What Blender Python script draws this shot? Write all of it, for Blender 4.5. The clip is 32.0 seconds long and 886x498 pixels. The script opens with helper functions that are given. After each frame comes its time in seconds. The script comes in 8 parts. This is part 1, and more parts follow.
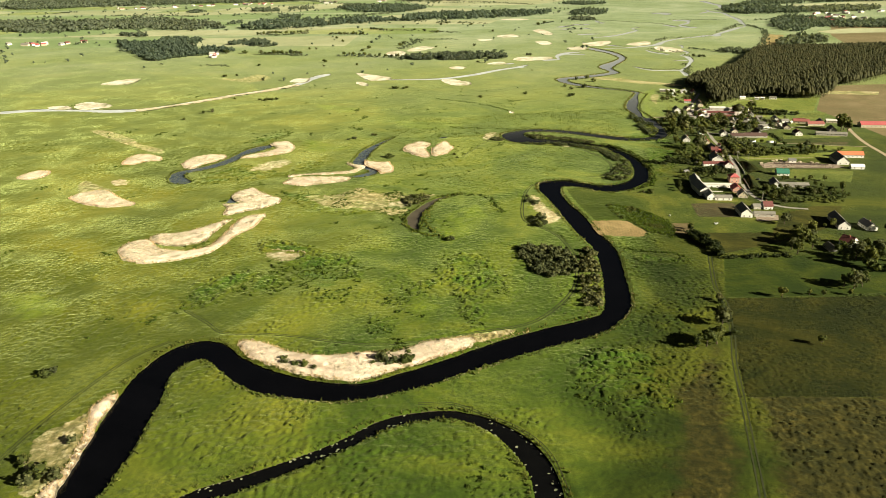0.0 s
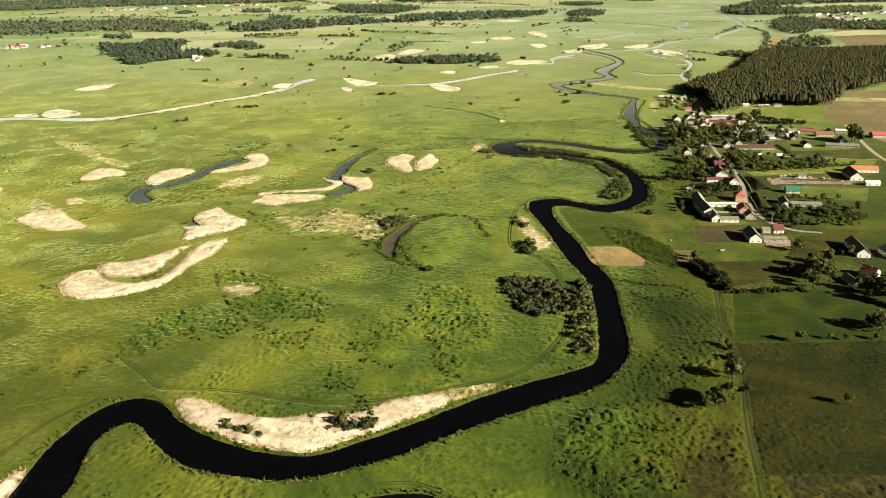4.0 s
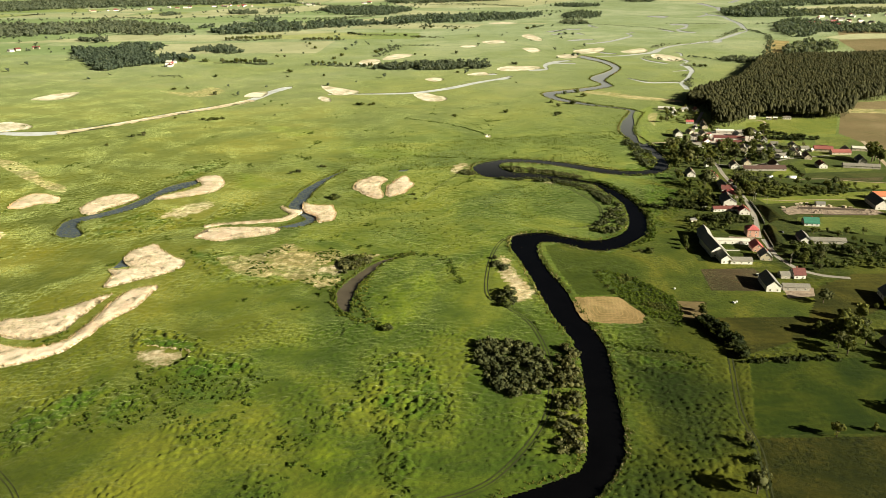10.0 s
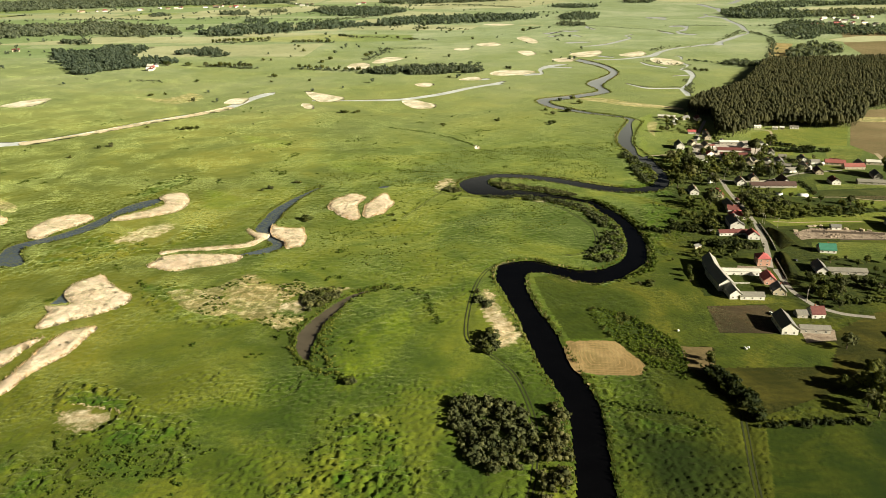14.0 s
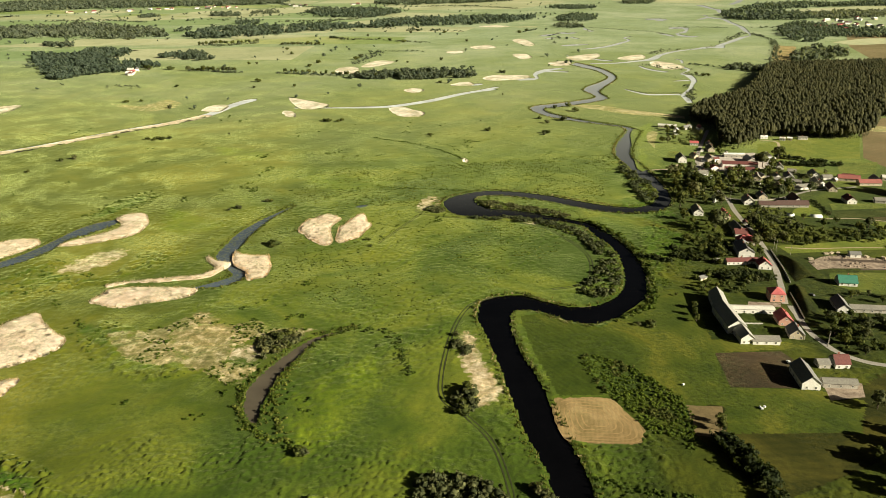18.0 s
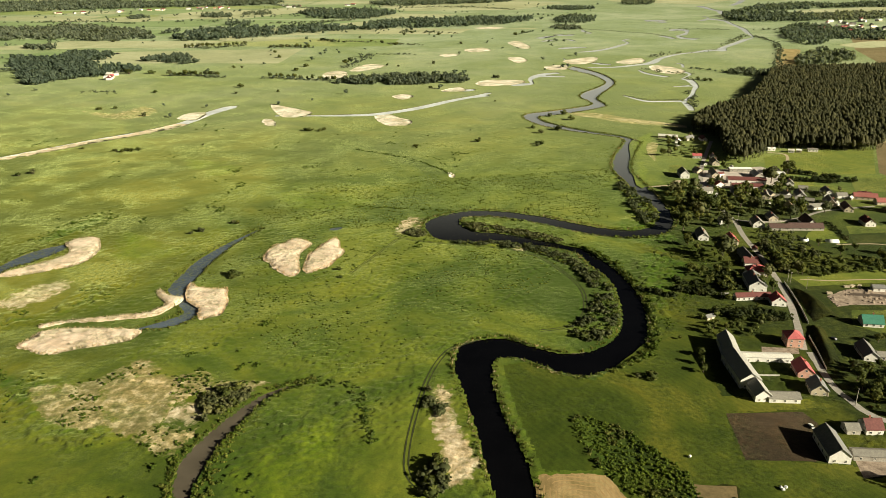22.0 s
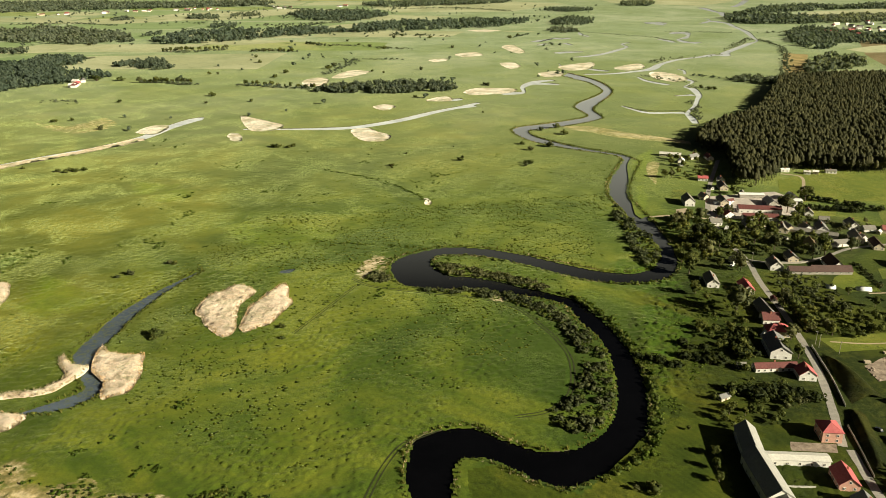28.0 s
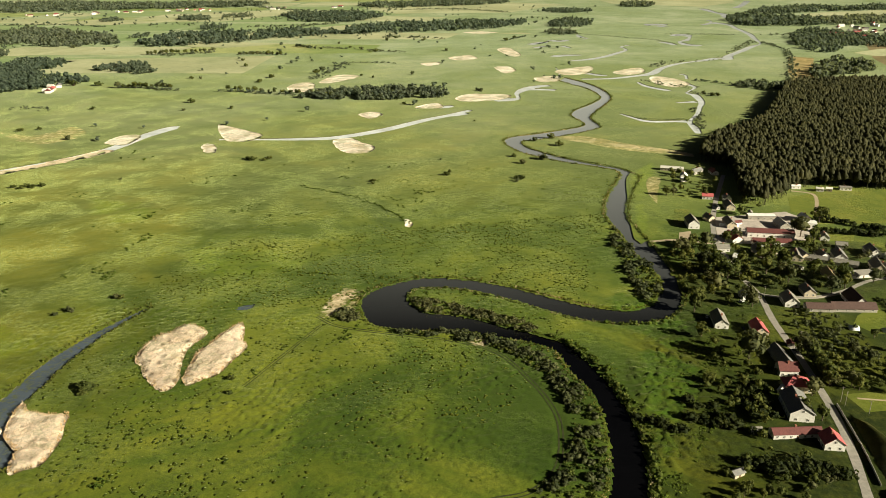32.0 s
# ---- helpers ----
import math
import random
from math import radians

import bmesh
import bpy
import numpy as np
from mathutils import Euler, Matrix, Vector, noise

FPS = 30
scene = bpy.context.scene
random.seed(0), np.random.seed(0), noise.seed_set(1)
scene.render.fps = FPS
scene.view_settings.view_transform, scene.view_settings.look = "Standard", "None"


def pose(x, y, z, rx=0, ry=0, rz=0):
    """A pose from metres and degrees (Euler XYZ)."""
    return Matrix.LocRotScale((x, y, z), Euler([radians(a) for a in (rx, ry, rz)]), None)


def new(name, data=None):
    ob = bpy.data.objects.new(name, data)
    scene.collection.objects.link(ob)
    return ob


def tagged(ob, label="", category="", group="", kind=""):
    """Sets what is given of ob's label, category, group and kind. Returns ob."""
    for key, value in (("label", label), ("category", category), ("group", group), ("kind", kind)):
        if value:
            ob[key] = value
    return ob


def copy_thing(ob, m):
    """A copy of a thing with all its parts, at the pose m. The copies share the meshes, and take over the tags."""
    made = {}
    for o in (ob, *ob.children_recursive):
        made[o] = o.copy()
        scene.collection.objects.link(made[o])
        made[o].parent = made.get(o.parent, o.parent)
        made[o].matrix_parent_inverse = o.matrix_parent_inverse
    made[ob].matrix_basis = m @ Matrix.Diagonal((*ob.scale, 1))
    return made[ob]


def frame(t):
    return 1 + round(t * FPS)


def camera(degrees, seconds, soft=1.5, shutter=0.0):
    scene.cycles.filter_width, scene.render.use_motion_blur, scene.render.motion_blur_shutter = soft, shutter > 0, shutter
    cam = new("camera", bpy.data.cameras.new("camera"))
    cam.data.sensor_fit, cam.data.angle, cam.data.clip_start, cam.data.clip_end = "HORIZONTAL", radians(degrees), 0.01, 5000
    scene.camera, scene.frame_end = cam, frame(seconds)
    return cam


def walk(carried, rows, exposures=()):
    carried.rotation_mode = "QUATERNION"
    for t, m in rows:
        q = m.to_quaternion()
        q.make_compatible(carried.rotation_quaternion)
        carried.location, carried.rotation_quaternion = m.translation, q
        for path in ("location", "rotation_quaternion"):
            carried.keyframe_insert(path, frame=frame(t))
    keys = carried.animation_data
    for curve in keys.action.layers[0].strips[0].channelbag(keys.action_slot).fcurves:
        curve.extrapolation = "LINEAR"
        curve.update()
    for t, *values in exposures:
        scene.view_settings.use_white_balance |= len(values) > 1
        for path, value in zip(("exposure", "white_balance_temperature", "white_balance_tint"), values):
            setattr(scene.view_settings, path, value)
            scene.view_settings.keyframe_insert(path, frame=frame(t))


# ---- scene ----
cam = camera(60.0, 32.0, soft=0.75)
# seconds, x, y, z in metres, then yaw, pitch and roll in degrees: a level flight up the valley
FLIGHT = [
    (0.0, 0.00, 0.00, 225.00, 0.000, -20.908, -0.534),
    (1.0, 3.94, 16.78, 224.93, -0.042, -20.907, -0.526),
    (2.0, 7.88, 33.54, 224.86, -0.082, -20.907, -0.519),
    (3.0, 11.84, 50.28, 224.78, -0.121, -20.907, -0.511),
    (4.0, 15.80, 67.00, 224.71, -0.158, -20.906, -0.503),
    (5.0, 19.77, 83.70, 224.64, -0.194, -20.906, -0.495),
    (6.0, 23.75, 100.38, 224.57, -0.229, -20.905, -0.488),
    (7.0, 27.74, 117.04, 224.49, -0.262, -20.905, -0.480),
    (8.0, 31.74, 133.68, 224.42, -0.294, -20.904, -0.472),
    (9.0, 35.75, 150.30, 224.35, -0.325, -20.904, -0.464),
    (10.0, 39.76, 166.89, 224.28, -0.354, -20.903, -0.457),
    (11.0, 43.79, 183.47, 224.21, -0.382, -20.903, -0.449),
    (12.0, 47.82, 200.03, 224.13, -0.409, -20.903, -0.441),
    (13.0, 51.86, 216.56, 224.06, -0.434, -20.902, -0.433),
    (14.0, 55.91, 233.08, 223.99, -0.457, -20.902, -0.426),
    (15.0, 59.97, 249.58, 223.92, -0.480, -20.901, -0.418),
    (16.0, 64.04, 266.05, 223.84, -0.501, -20.901, -0.410),
    (17.0, 68.12, 282.51, 223.77, -0.520, -20.900, -0.402),
    (18.0, 72.21, 298.94, 223.70, -0.539, -20.900, -0.395),
    (19.0, 76.30, 315.35, 223.63, -0.555, -20.899, -0.387),
    (20.0, 80.40, 331.75, 223.56, -0.571, -20.899, -0.379),
    (21.0, 84.52, 348.12, 223.48, -0.585, -20.898, -0.371),
    (22.0, 88.64, 364.47, 223.41, -0.598, -20.898, -0.364),
    (23.0, 92.77, 380.80, 223.34, -0.609, -20.898, -0.356),
    (24.0, 96.91, 397.11, 223.27, -0.619, -20.897, -0.348),
    (25.0, 101.05, 413.41, 223.19, -0.628, -20.897, -0.340),
    (26.0, 105.21, 429.68, 223.12, -0.635, -20.896, -0.333),
    (27.0, 109.37, 445.93, 223.05, -0.641, -20.896, -0.325),
    (28.0, 113.55, 462.16, 222.98, -0.645, -20.895, -0.317),
    (29.0, 117.73, 478.36, 222.91, -0.648, -20.895, -0.309),
    (30.0, 121.92, 494.55, 222.83, -0.650, -20.894, -0.302),
    (31.0, 126.12, 510.72, 222.76, -0.650, -20.894, -0.294),
    (32.0, 130.33, 526.87, 222.69, -0.649, -20.893, -0.286),
]
walk(cam, [(t, pose(x, y, z, 90 + pitch, 0, yaw) @ pose(0, 0, 0, 0, 0, roll)) for t, x, y, z, yaw, pitch, roll in FLIGHT],
     exposures=[(0.0, 0.98, 6500, 1), (12.0, 0.86, 6500, 1), (32.0, 0.66, 6500, 1)])

# ---- daylight: a low evening sun from the right, a little behind the flight ----
SUN_ELEVATION, SUN_BEARING = radians(23), radians(-28)  # bearing of the sun from +x, turning towards +y
toward_sun = Vector((math.cos(SUN_BEARING) * math.cos(SUN_ELEVATION), math.sin(SUN_BEARING) * math.cos(SUN_ELEVATION), math.sin(SUN_ELEVATION)))
sun = new("sun", bpy.data.lights.new("sun", "SUN"))
sun.data.energy, sun.data.angle, sun.data.color = 6.9, radians(0.5), (1.0, 0.88, 0.68)
sun.rotation_euler = toward_sun.to_track_quat("Z", "Y").to_euler()
world = bpy.data.worlds.new("sky")
scene.world = world
world.use_nodes = True
sky = world.node_tree.nodes.new("ShaderNodeTexSky")
sky.sky_type, sky.sun_disc = "NISHITA", False
sky.sun_elevation, sky.sun_rotation = SUN_ELEVATION, math.pi / 2 - SUN_BEARING
sky.air_density, sky.dust_density, sky.ozone_density = 0.6, 8.0, 0.5
world.node_tree.links.new(sky.outputs[0], world.node_tree.nodes["Background"].inputs[0])
world.node_tree.nodes["Background"].inputs[1].default_value = 0.009


# ---- materials ----
def ramp(nt, factor, stops):
    node = nt.nodes.new("ShaderNodeValToRGB")
    el = node.color_ramp.elements
    while len(el) < len(stops):
        el.new(0.5)
    for e, (p, c) in zip(el, stops):
        e.position, e.color = p, (*c, 1)
    nt.links.new(factor, node.inputs[0])
    return node.outputs[0]


def noise_tex(nt, where, scale, detail=4.0, rough=0.6, distort=0.0):
    node = nt.nodes.new("ShaderNodeTexNoise")
    node.inputs["Scale"].default_value, node.inputs["Detail"].default_value = scale, detail
    node.inputs["Roughness"].default_value, node.inputs["Distortion"].default_value = rough, distort
    nt.links.new(where, node.inputs["Vector"])
    return node.outputs[0]


def mixed(nt, factor, a, b, how="MIX"):
    node = nt.nodes.new("ShaderNodeMix")
    node.data_type, node.blend_type = "RGBA", how
    for value, socket in ((factor, 0), (a, 6), (b, 7)):
        if isinstance(value, (int, float)):
            node.inputs[socket].default_value = value
        elif isinstance(value, tuple):
            node.inputs[socket].default_value = (*value, 1)
        else:
            nt.links.new(value, node.inputs[socket])
    return node.outputs[2]


def surface(name, rough=0.85, sheen=0.0, spec=0.3):
    m = bpy.data.materials.new(name)
    m.use_nodes = True
    nt = m.node_tree
    b = nt.nodes["Principled BSDF"]
    b.inputs["Roughness"].default_value, b.inputs["Specular IOR Level"].default_value = rough, spec
    b.inputs["Sheen Weight"].default_value, b.inputs["Sheen Roughness"].default_value = sheen, 0.3
    b.inputs["Sheen Tint"].default_value = (0.83, 0.97, 0.37, 1)
    where = nt.nodes.new("ShaderNodeNewGeometry").outputs["Position"]
    return m, nt, b, where


def bumped(nt, b, height, strength, distance):
    node = nt.nodes.new("ShaderNodeBump")
    node.inputs["Strength"].default_value, node.inputs["Distance"].default_value = strength, distance
    nt.links.new(height, node.inputs["Height"])
    nt.links.new(node.outputs[0], b.inputs["Normal"])


def grassland(name, low, mid, high, broad=0.006, patch=0.03, fine=0.9, bump=0.6, sheen=0.15, stripes=None, contrast=1.0, zones=(), over=None, far_haze=None):
    """Grass: broad drifts of colour, patches, and fine tufts; stripes: (degrees, metres) of mowing or ploughing lines."""
    m, nt, b, where = surface(name, 0.9, sheen, 0.15)

    def spread(lo, hi):
        return [(0.36, tuple(1 - (1 - v) * contrast for v in lo)), (0.5, (1, 1, 1)), (0.66, tuple(1 + (v - 1) * contrast for v in hi))]

    big = ramp(nt, noise_tex(nt, where, broad, 5, 0.62, 0.8), [(0.41, low), (0.5, mid), (0.59, high)])
    for slope, offset, width, other, reach in zones:
        # another sward beyond a wandering line: slope, offset, width, three colours, where it ends up the valley
        line = nt.nodes.new("ShaderNodeVectorMath")
        line.operation = "DOT_PRODUCT"
        nt.links.new(where, line.inputs[0])
        line.inputs[1].default_value = (1 / width, -slope / width, 0)
        shift = nt.nodes.new("ShaderNodeMath")
        shift.operation = "MULTIPLY_ADD"
        nt.links.new(noise_tex(nt, where, 0.012, 5, 0.65), shift.inputs[0])
        shift.inputs[1].default_value, shift.inputs[2].default_value = 2.2, -offset / width - 0.6
        add = nt.nodes.new("ShaderNodeMath")
        add.operation, add.use_clamp = "ADD", True
        nt.links.new(line.outputs["Value"], add.inputs[0])
        nt.links.new(shift.outputs[0], add.inputs[1])
        split = nt.nodes.new("ShaderNodeSeparateXYZ")
        nt.links.new(where, split.inputs[0])
        ends = nt.nodes.new("ShaderNodeMapRange")
        nt.links.new(split.outputs[1], ends.inputs[0])
        for socket, value in zip((1, 2, 3, 4), (*reach, 1, 0)):
            ends.inputs[socket].default_value = value
        both = nt.nodes.new("ShaderNodeMath")
        both.operation = "MULTIPLY"
        nt.links.new(add.outputs[0], both.inputs[0])
        nt.links.new(ends.outputs[0], both.inputs[1])
        if other[1][0] < 0.05:
            # rank east pasture, darkened for shade too, is less downy than the hay meadow
            down = nt.nodes.new("ShaderNodeMapRange")
            nt.links.new(both.outputs[0], down.inputs[0])
            down.inputs[3].default_value, down.inputs[4].default_value = sheen, sheen * 0.32
            nt.links.new(down.outputs[0], b.inputs["Sheen Weight"])
        big = mixed(nt, both.outputs[0], big, ramp(nt, noise_tex(nt, where, broad * 1.9, 6, 0.62, 0.8), [(0.41, other[0]), (0.5, other[1]), (0.6, other[2])]))
    if far_haze:
        # haze put into the ground colour up the valley: from, to, three colours
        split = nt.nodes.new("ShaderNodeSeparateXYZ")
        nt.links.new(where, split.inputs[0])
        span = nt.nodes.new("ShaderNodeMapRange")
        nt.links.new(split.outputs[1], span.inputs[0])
        span.inputs[1].default_value, span.inputs[2].default_value = far_haze[0], far_haze[1]
        big = mixed(nt, span.outputs[0], big, ramp(nt, noise_tex(nt, where, broad * 0.8, 7, 0.65, 0.8), [(0.36, far_haze[2][0]), (0.5, far_haze[2][1]), (0.64, far_haze[2][2])]))
    if over:
        # another growth that breaks up towards the rim of its sheet
        cover = nt.nodes.new("ShaderNodeAttribute")
        cover.attribute_name = "cover"
        sum_up = nt.nodes.new("ShaderNodeMath")
        sum_up.operation = "MULTIPLY_ADD"
        nt.links.new(noise_tex(nt, where, over[1], 7, 0.72, 0.7), sum_up.inputs[0])
        sum_up.inputs[1].default_value = 3.0
        nt.links.new(cover.outputs["Fac"], sum_up.inputs[2])
        sharp = nt.nodes.new("ShaderNodeMath")
        sharp.operation, sharp.use_clamp = "MULTIPLY_ADD", True
        nt.links.new(sum_up.outputs[0], sharp.inputs[0])
        sharp.inputs[1].default_value, sharp.inputs[2].default_value = over[2], -over[2] * over[3]
        big = mixed(nt, sharp.outputs[0], big, ramp(nt, noise_tex(nt, where, 0.15, 5, 0.7), [(0.36, over[0][0]), (0.5, over[0][1]), (0.64, over[0][2])]))
    spots = ramp(nt, noise_tex(nt, where, patch, 6, 0.68, 0.6), spread((0.6, 0.7, 0.55), (1.22, 1.12, 1.0)))
    colour = mixed(nt, 1.0, big, spots, "MULTIPLY")
    tuft_value = noise_tex(nt, where, fine * 0.36, 4, 0.6, 0.35)
    lumpy = ramp(nt, noise_tex(nt, where, 0.022, 4, 0.6, 0.5), [(0.42, (0.12, 0.12, 0.12)), (0.58, (1, 1, 1))])
    colour = mixed(nt, lumpy, colour, ramp(nt, tuft_value, spread((0.5, 0.56, 0.44), (1.42, 1.34, 1.2))), "MULTIPLY")
    grain_value = noise_tex(nt, where, fine * 1.6, 4, 0.75)
    colour = mixed(nt, 0.6, colour, ramp(nt, grain_value, spread((0.5, 0.52, 0.45), (1.5, 1.45, 1.3))), "MULTIPLY")
    height = mixed(nt, 0.35, tuft_value, grain_value)
    height = mixed(nt, lumpy, (0.5, 0.5, 0.5), height)
    if stripes:
        turn = nt.nodes.new("ShaderNodeMapping")
        turn.inputs["Rotation"].default_value = (0, 0, radians(stripes[0]))
        nt.links.new(where, turn.inputs["Vector"])
        wave = nt.nodes.new("ShaderNodeTexWave")
        wave.inputs["Scale"].default_value, wave.inputs["Distortion"].default_value = 0.314 / stripes[1], 0.7
        wave.inputs["Detail"].default_value, wave.inputs["Detail Scale"].default_value = 3, 0.4
        nt.links.new(turn.outputs[0], wave.inputs["Vector"])
        colour = mixed(nt, stripes[2] if len(stripes) > 2 else 0.16, colour, ramp(nt, wave.outputs[1], [(0.2, (0.74, 0.76, 0.72)), (0.8, (1.12, 1.1, 1.05))]), "MULTIPLY")
    nt.links.new(colour, b.inputs["Base Color"])
    bumped(nt, b, height, bump, 2.4)
    return m


def foliage(name, dark, light, scale=0.35, sheen=0.1, lucent=0.4):
    m, nt, b, where = surface(name, 0.8, sheen, 0.25)
    island = nt.nodes.new("ShaderNodeNewGeometry").outputs["Random Per Island"]
    tone = ramp(nt, island, [(0.0, dark), (1.0, light)])
    own = nt.nodes.new("ShaderNodeObjectInfo").outputs["Random"]
    tone = mixed(nt, 1.0, tone, ramp(nt, own, [(0.0, (0.75, 0.8, 0.75)), (1.0, (1.2, 1.1, 0.95))]), "MULTIPLY")
    drift = ramp(nt, noise_tex(nt, where, scale * 0.12, 3), [(0.3, (0.7, 0.75, 0.7)), (0.7, (1.25, 1.2, 1.1))])
    colour = mixed(nt, 1.0, tone, drift, "MULTIPLY")
    nt.links.new(colour, b.inputs["Base Color"])
    # leaves let part of the light through
    through_leaf = nt.nodes.new("ShaderNodeBsdfTranslucent")
    nt.links.new(mixed(nt, 1.0, colour, (1.25, 1.2, 0.8), "MULTIPLY"), through_leaf.inputs[0])
    blend = nt.nodes.new("ShaderNodeMixShader")
    blend.inputs[0].default_value = lucent
    nt.links.new(b.outputs[0], blend.inputs[1])
    nt.links.new(through_leaf.outputs[0], blend.inputs[2])
    nt.links.new(blend.outputs[0], nt.nodes["Material Output"].inputs["Surface"])
    return m


def mottled(name, dark, light, scale=0.5, rough=0.85, bump=0.3, distance=0.1, spec=0.3, metal=0.0, per_object=0.0):
    m, nt, b, where = surface(name, rough, 0, spec)
    b.inputs["Metallic"].default_value = metal
    v = noise_tex(nt, where, scale, 6, 0.7)
    c = ramp(nt, v, [(0.3, dark), (0.7, light)])
    c = mixed(nt, 0.6, c, ramp(nt, noise_tex(nt, where, scale * 0.13, 4), [(0.3, (0.78, 0.78, 0.8)), (0.7, (1.12, 1.1, 1.08))]), "MULTIPLY")
    if per_object:
        own = nt.nodes.new("ShaderNodeObjectInfo").outputs["Random"]
        c = mixed(nt, per_object, c, ramp(nt, own, [(0.0, (0.6, 0.6, 0.6)), (1.0, (1.2, 1.2, 1.2))]), "MULTIPLY")
    nt.links.new(c, b.inputs["Base Color"])
    bumped(nt, b, v, bump, distance)
    return m


def water_material(name, tint, rough=0.05, ripple=0.06, scum=None, sky_glare=None):
    m, nt, b, where = surface(name, rough, 0, 0.5)
    b.inputs["IOR"].default_value, b.inputs["Specular IOR Level"].default_value = 1.33, 0.4
    c = ramp(nt, noise_tex(nt, where, 0.04, 4), [(0.3, tint), (0.7, tuple(1.6 * v for v in tint))])
    if sky_glare:
        # sky's reflection put into the colour up the valley: from, to, colour
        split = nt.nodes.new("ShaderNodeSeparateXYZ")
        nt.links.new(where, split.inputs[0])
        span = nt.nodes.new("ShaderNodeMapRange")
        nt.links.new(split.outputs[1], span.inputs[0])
        span.inputs[1].default_value, span.inputs[2].default_value = sky_glare[0], sky_glare[1]
        c = mixed(nt, span.outputs[0], c, sky_glare[2])
    if scum:
        spot = ramp(nt, noise_tex(nt, where, 0.35, 6, 0.7), [(0.5, (0, 0, 0)), (0.6, (1, 1, 1))])
        c = mixed(nt, spot, c, scum)
        nt.links.new(ramp(nt, noise_tex(nt, where, 0.35, 6, 0.7), [(0.5, (rough,) * 3), (0.6, (0.7,) * 3)]), b.inputs["Roughness"])
    nt.links.new(c, b.inputs["Base Color"])
    bumped(nt, b, noise_tex(nt, where, 0.8, 5, 0.6), ripple, 0.12)
    return m


MEADOW = dict(low=(0.058, 0.073, 0.007), mid=(0.080, 0.094, 0.008), high=(0.132, 0.135, 0.015), broad=0.0045, patch=0.018, bump=0.38, contrast=0.7, sheen=0.34,
              far_haze=(1150, 2600, ((0.106, 0.144, 0.096), (0.160, 0.202, 0.160), (0.260, 0.282, 0.245))),
              zones=((0.06, -150, 160, ((0.036, 0.064, 0.006), (0.065, 0.097, 0.009), (0.121, 0.143, 0.015)), (1150, 1420)),
                     # east zone: darker pasture, part of the dark standing for vignette and shadow
                     (0.30, -20, 40, ((0.015, 0.027, 0.002), (0.031, 0.044, 0.003), (0.062, 0.072, 0.006)), (960, 1200))))
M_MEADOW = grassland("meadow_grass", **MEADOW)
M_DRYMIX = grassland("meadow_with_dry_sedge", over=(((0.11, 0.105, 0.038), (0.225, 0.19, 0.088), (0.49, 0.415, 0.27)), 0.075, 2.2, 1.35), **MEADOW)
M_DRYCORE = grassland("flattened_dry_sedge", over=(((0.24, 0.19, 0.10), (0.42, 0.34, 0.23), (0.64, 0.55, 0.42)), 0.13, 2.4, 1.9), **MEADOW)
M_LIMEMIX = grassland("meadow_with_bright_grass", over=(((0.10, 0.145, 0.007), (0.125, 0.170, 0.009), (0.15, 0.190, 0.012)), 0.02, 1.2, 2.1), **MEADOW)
# seedhead colours darkened further, standing for vignetting in the corner
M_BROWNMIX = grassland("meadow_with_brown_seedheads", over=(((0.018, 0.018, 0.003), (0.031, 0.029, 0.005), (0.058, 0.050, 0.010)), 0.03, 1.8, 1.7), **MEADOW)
# shade of houses and trees is put into this yard grass colour
M_YARDSHADE = grassland("yard_grass_with_shade", over=(((0.012, 0.021, 0.002), (0.022, 0.032, 0.003), (0.046, 0.054, 0.008)), 0.04, 1.5, 1.6), **MEADOW)
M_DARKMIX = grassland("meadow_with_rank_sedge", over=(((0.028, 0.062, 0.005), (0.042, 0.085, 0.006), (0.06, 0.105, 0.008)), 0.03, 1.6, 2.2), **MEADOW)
# far crops: pale of their own, lightened and blued further for haze
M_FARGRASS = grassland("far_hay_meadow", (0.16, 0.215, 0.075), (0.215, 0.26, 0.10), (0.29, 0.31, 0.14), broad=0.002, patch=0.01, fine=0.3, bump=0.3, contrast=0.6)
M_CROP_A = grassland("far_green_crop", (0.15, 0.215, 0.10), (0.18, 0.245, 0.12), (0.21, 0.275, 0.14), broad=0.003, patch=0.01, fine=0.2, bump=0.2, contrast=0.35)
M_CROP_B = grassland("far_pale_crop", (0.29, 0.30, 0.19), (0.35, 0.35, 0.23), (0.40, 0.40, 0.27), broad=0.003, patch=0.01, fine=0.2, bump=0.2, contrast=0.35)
M_BANK = mottled("bank_earth", (0.025, 0.03, 0.01), (0.13, 0.12, 0.055), 0.25)
M_FIELD_A = grassland("mown_grass", (0.016, 0.031, 0.002), (0.024, 0.040, 0.002), (0.044, 0.058, 0.004), broad=0.02, stripes=(85, 6, 0.25), contrast=0.5, sheen=0.05, bump=0.3)
# hay and olive grass darkened partly to stand for vignetting and low sun
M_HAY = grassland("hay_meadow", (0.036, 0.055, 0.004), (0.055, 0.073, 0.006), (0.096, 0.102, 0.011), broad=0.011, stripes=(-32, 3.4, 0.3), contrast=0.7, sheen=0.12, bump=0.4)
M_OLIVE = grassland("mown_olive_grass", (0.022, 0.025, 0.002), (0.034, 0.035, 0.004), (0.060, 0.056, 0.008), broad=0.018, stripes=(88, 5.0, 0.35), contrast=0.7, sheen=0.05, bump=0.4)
M_CROPDARK = grassland("dark_crop", (0.030, 0.042, 0.008), (0.042, 0.052, 0.011), (0.06, 0.068, 0.018), broad=0.02, stripes=(85, 2.2, 0.4), contrast=0.5, sheen=0.05, bump=0.4)
M_FIELD_D = grassland("sunny_pasture", (0.092, 0.120, 0.014), (0.120, 0.142, 0.018), (0.155, 0.165, 0.03), broad=0.012, contrast=0.6)
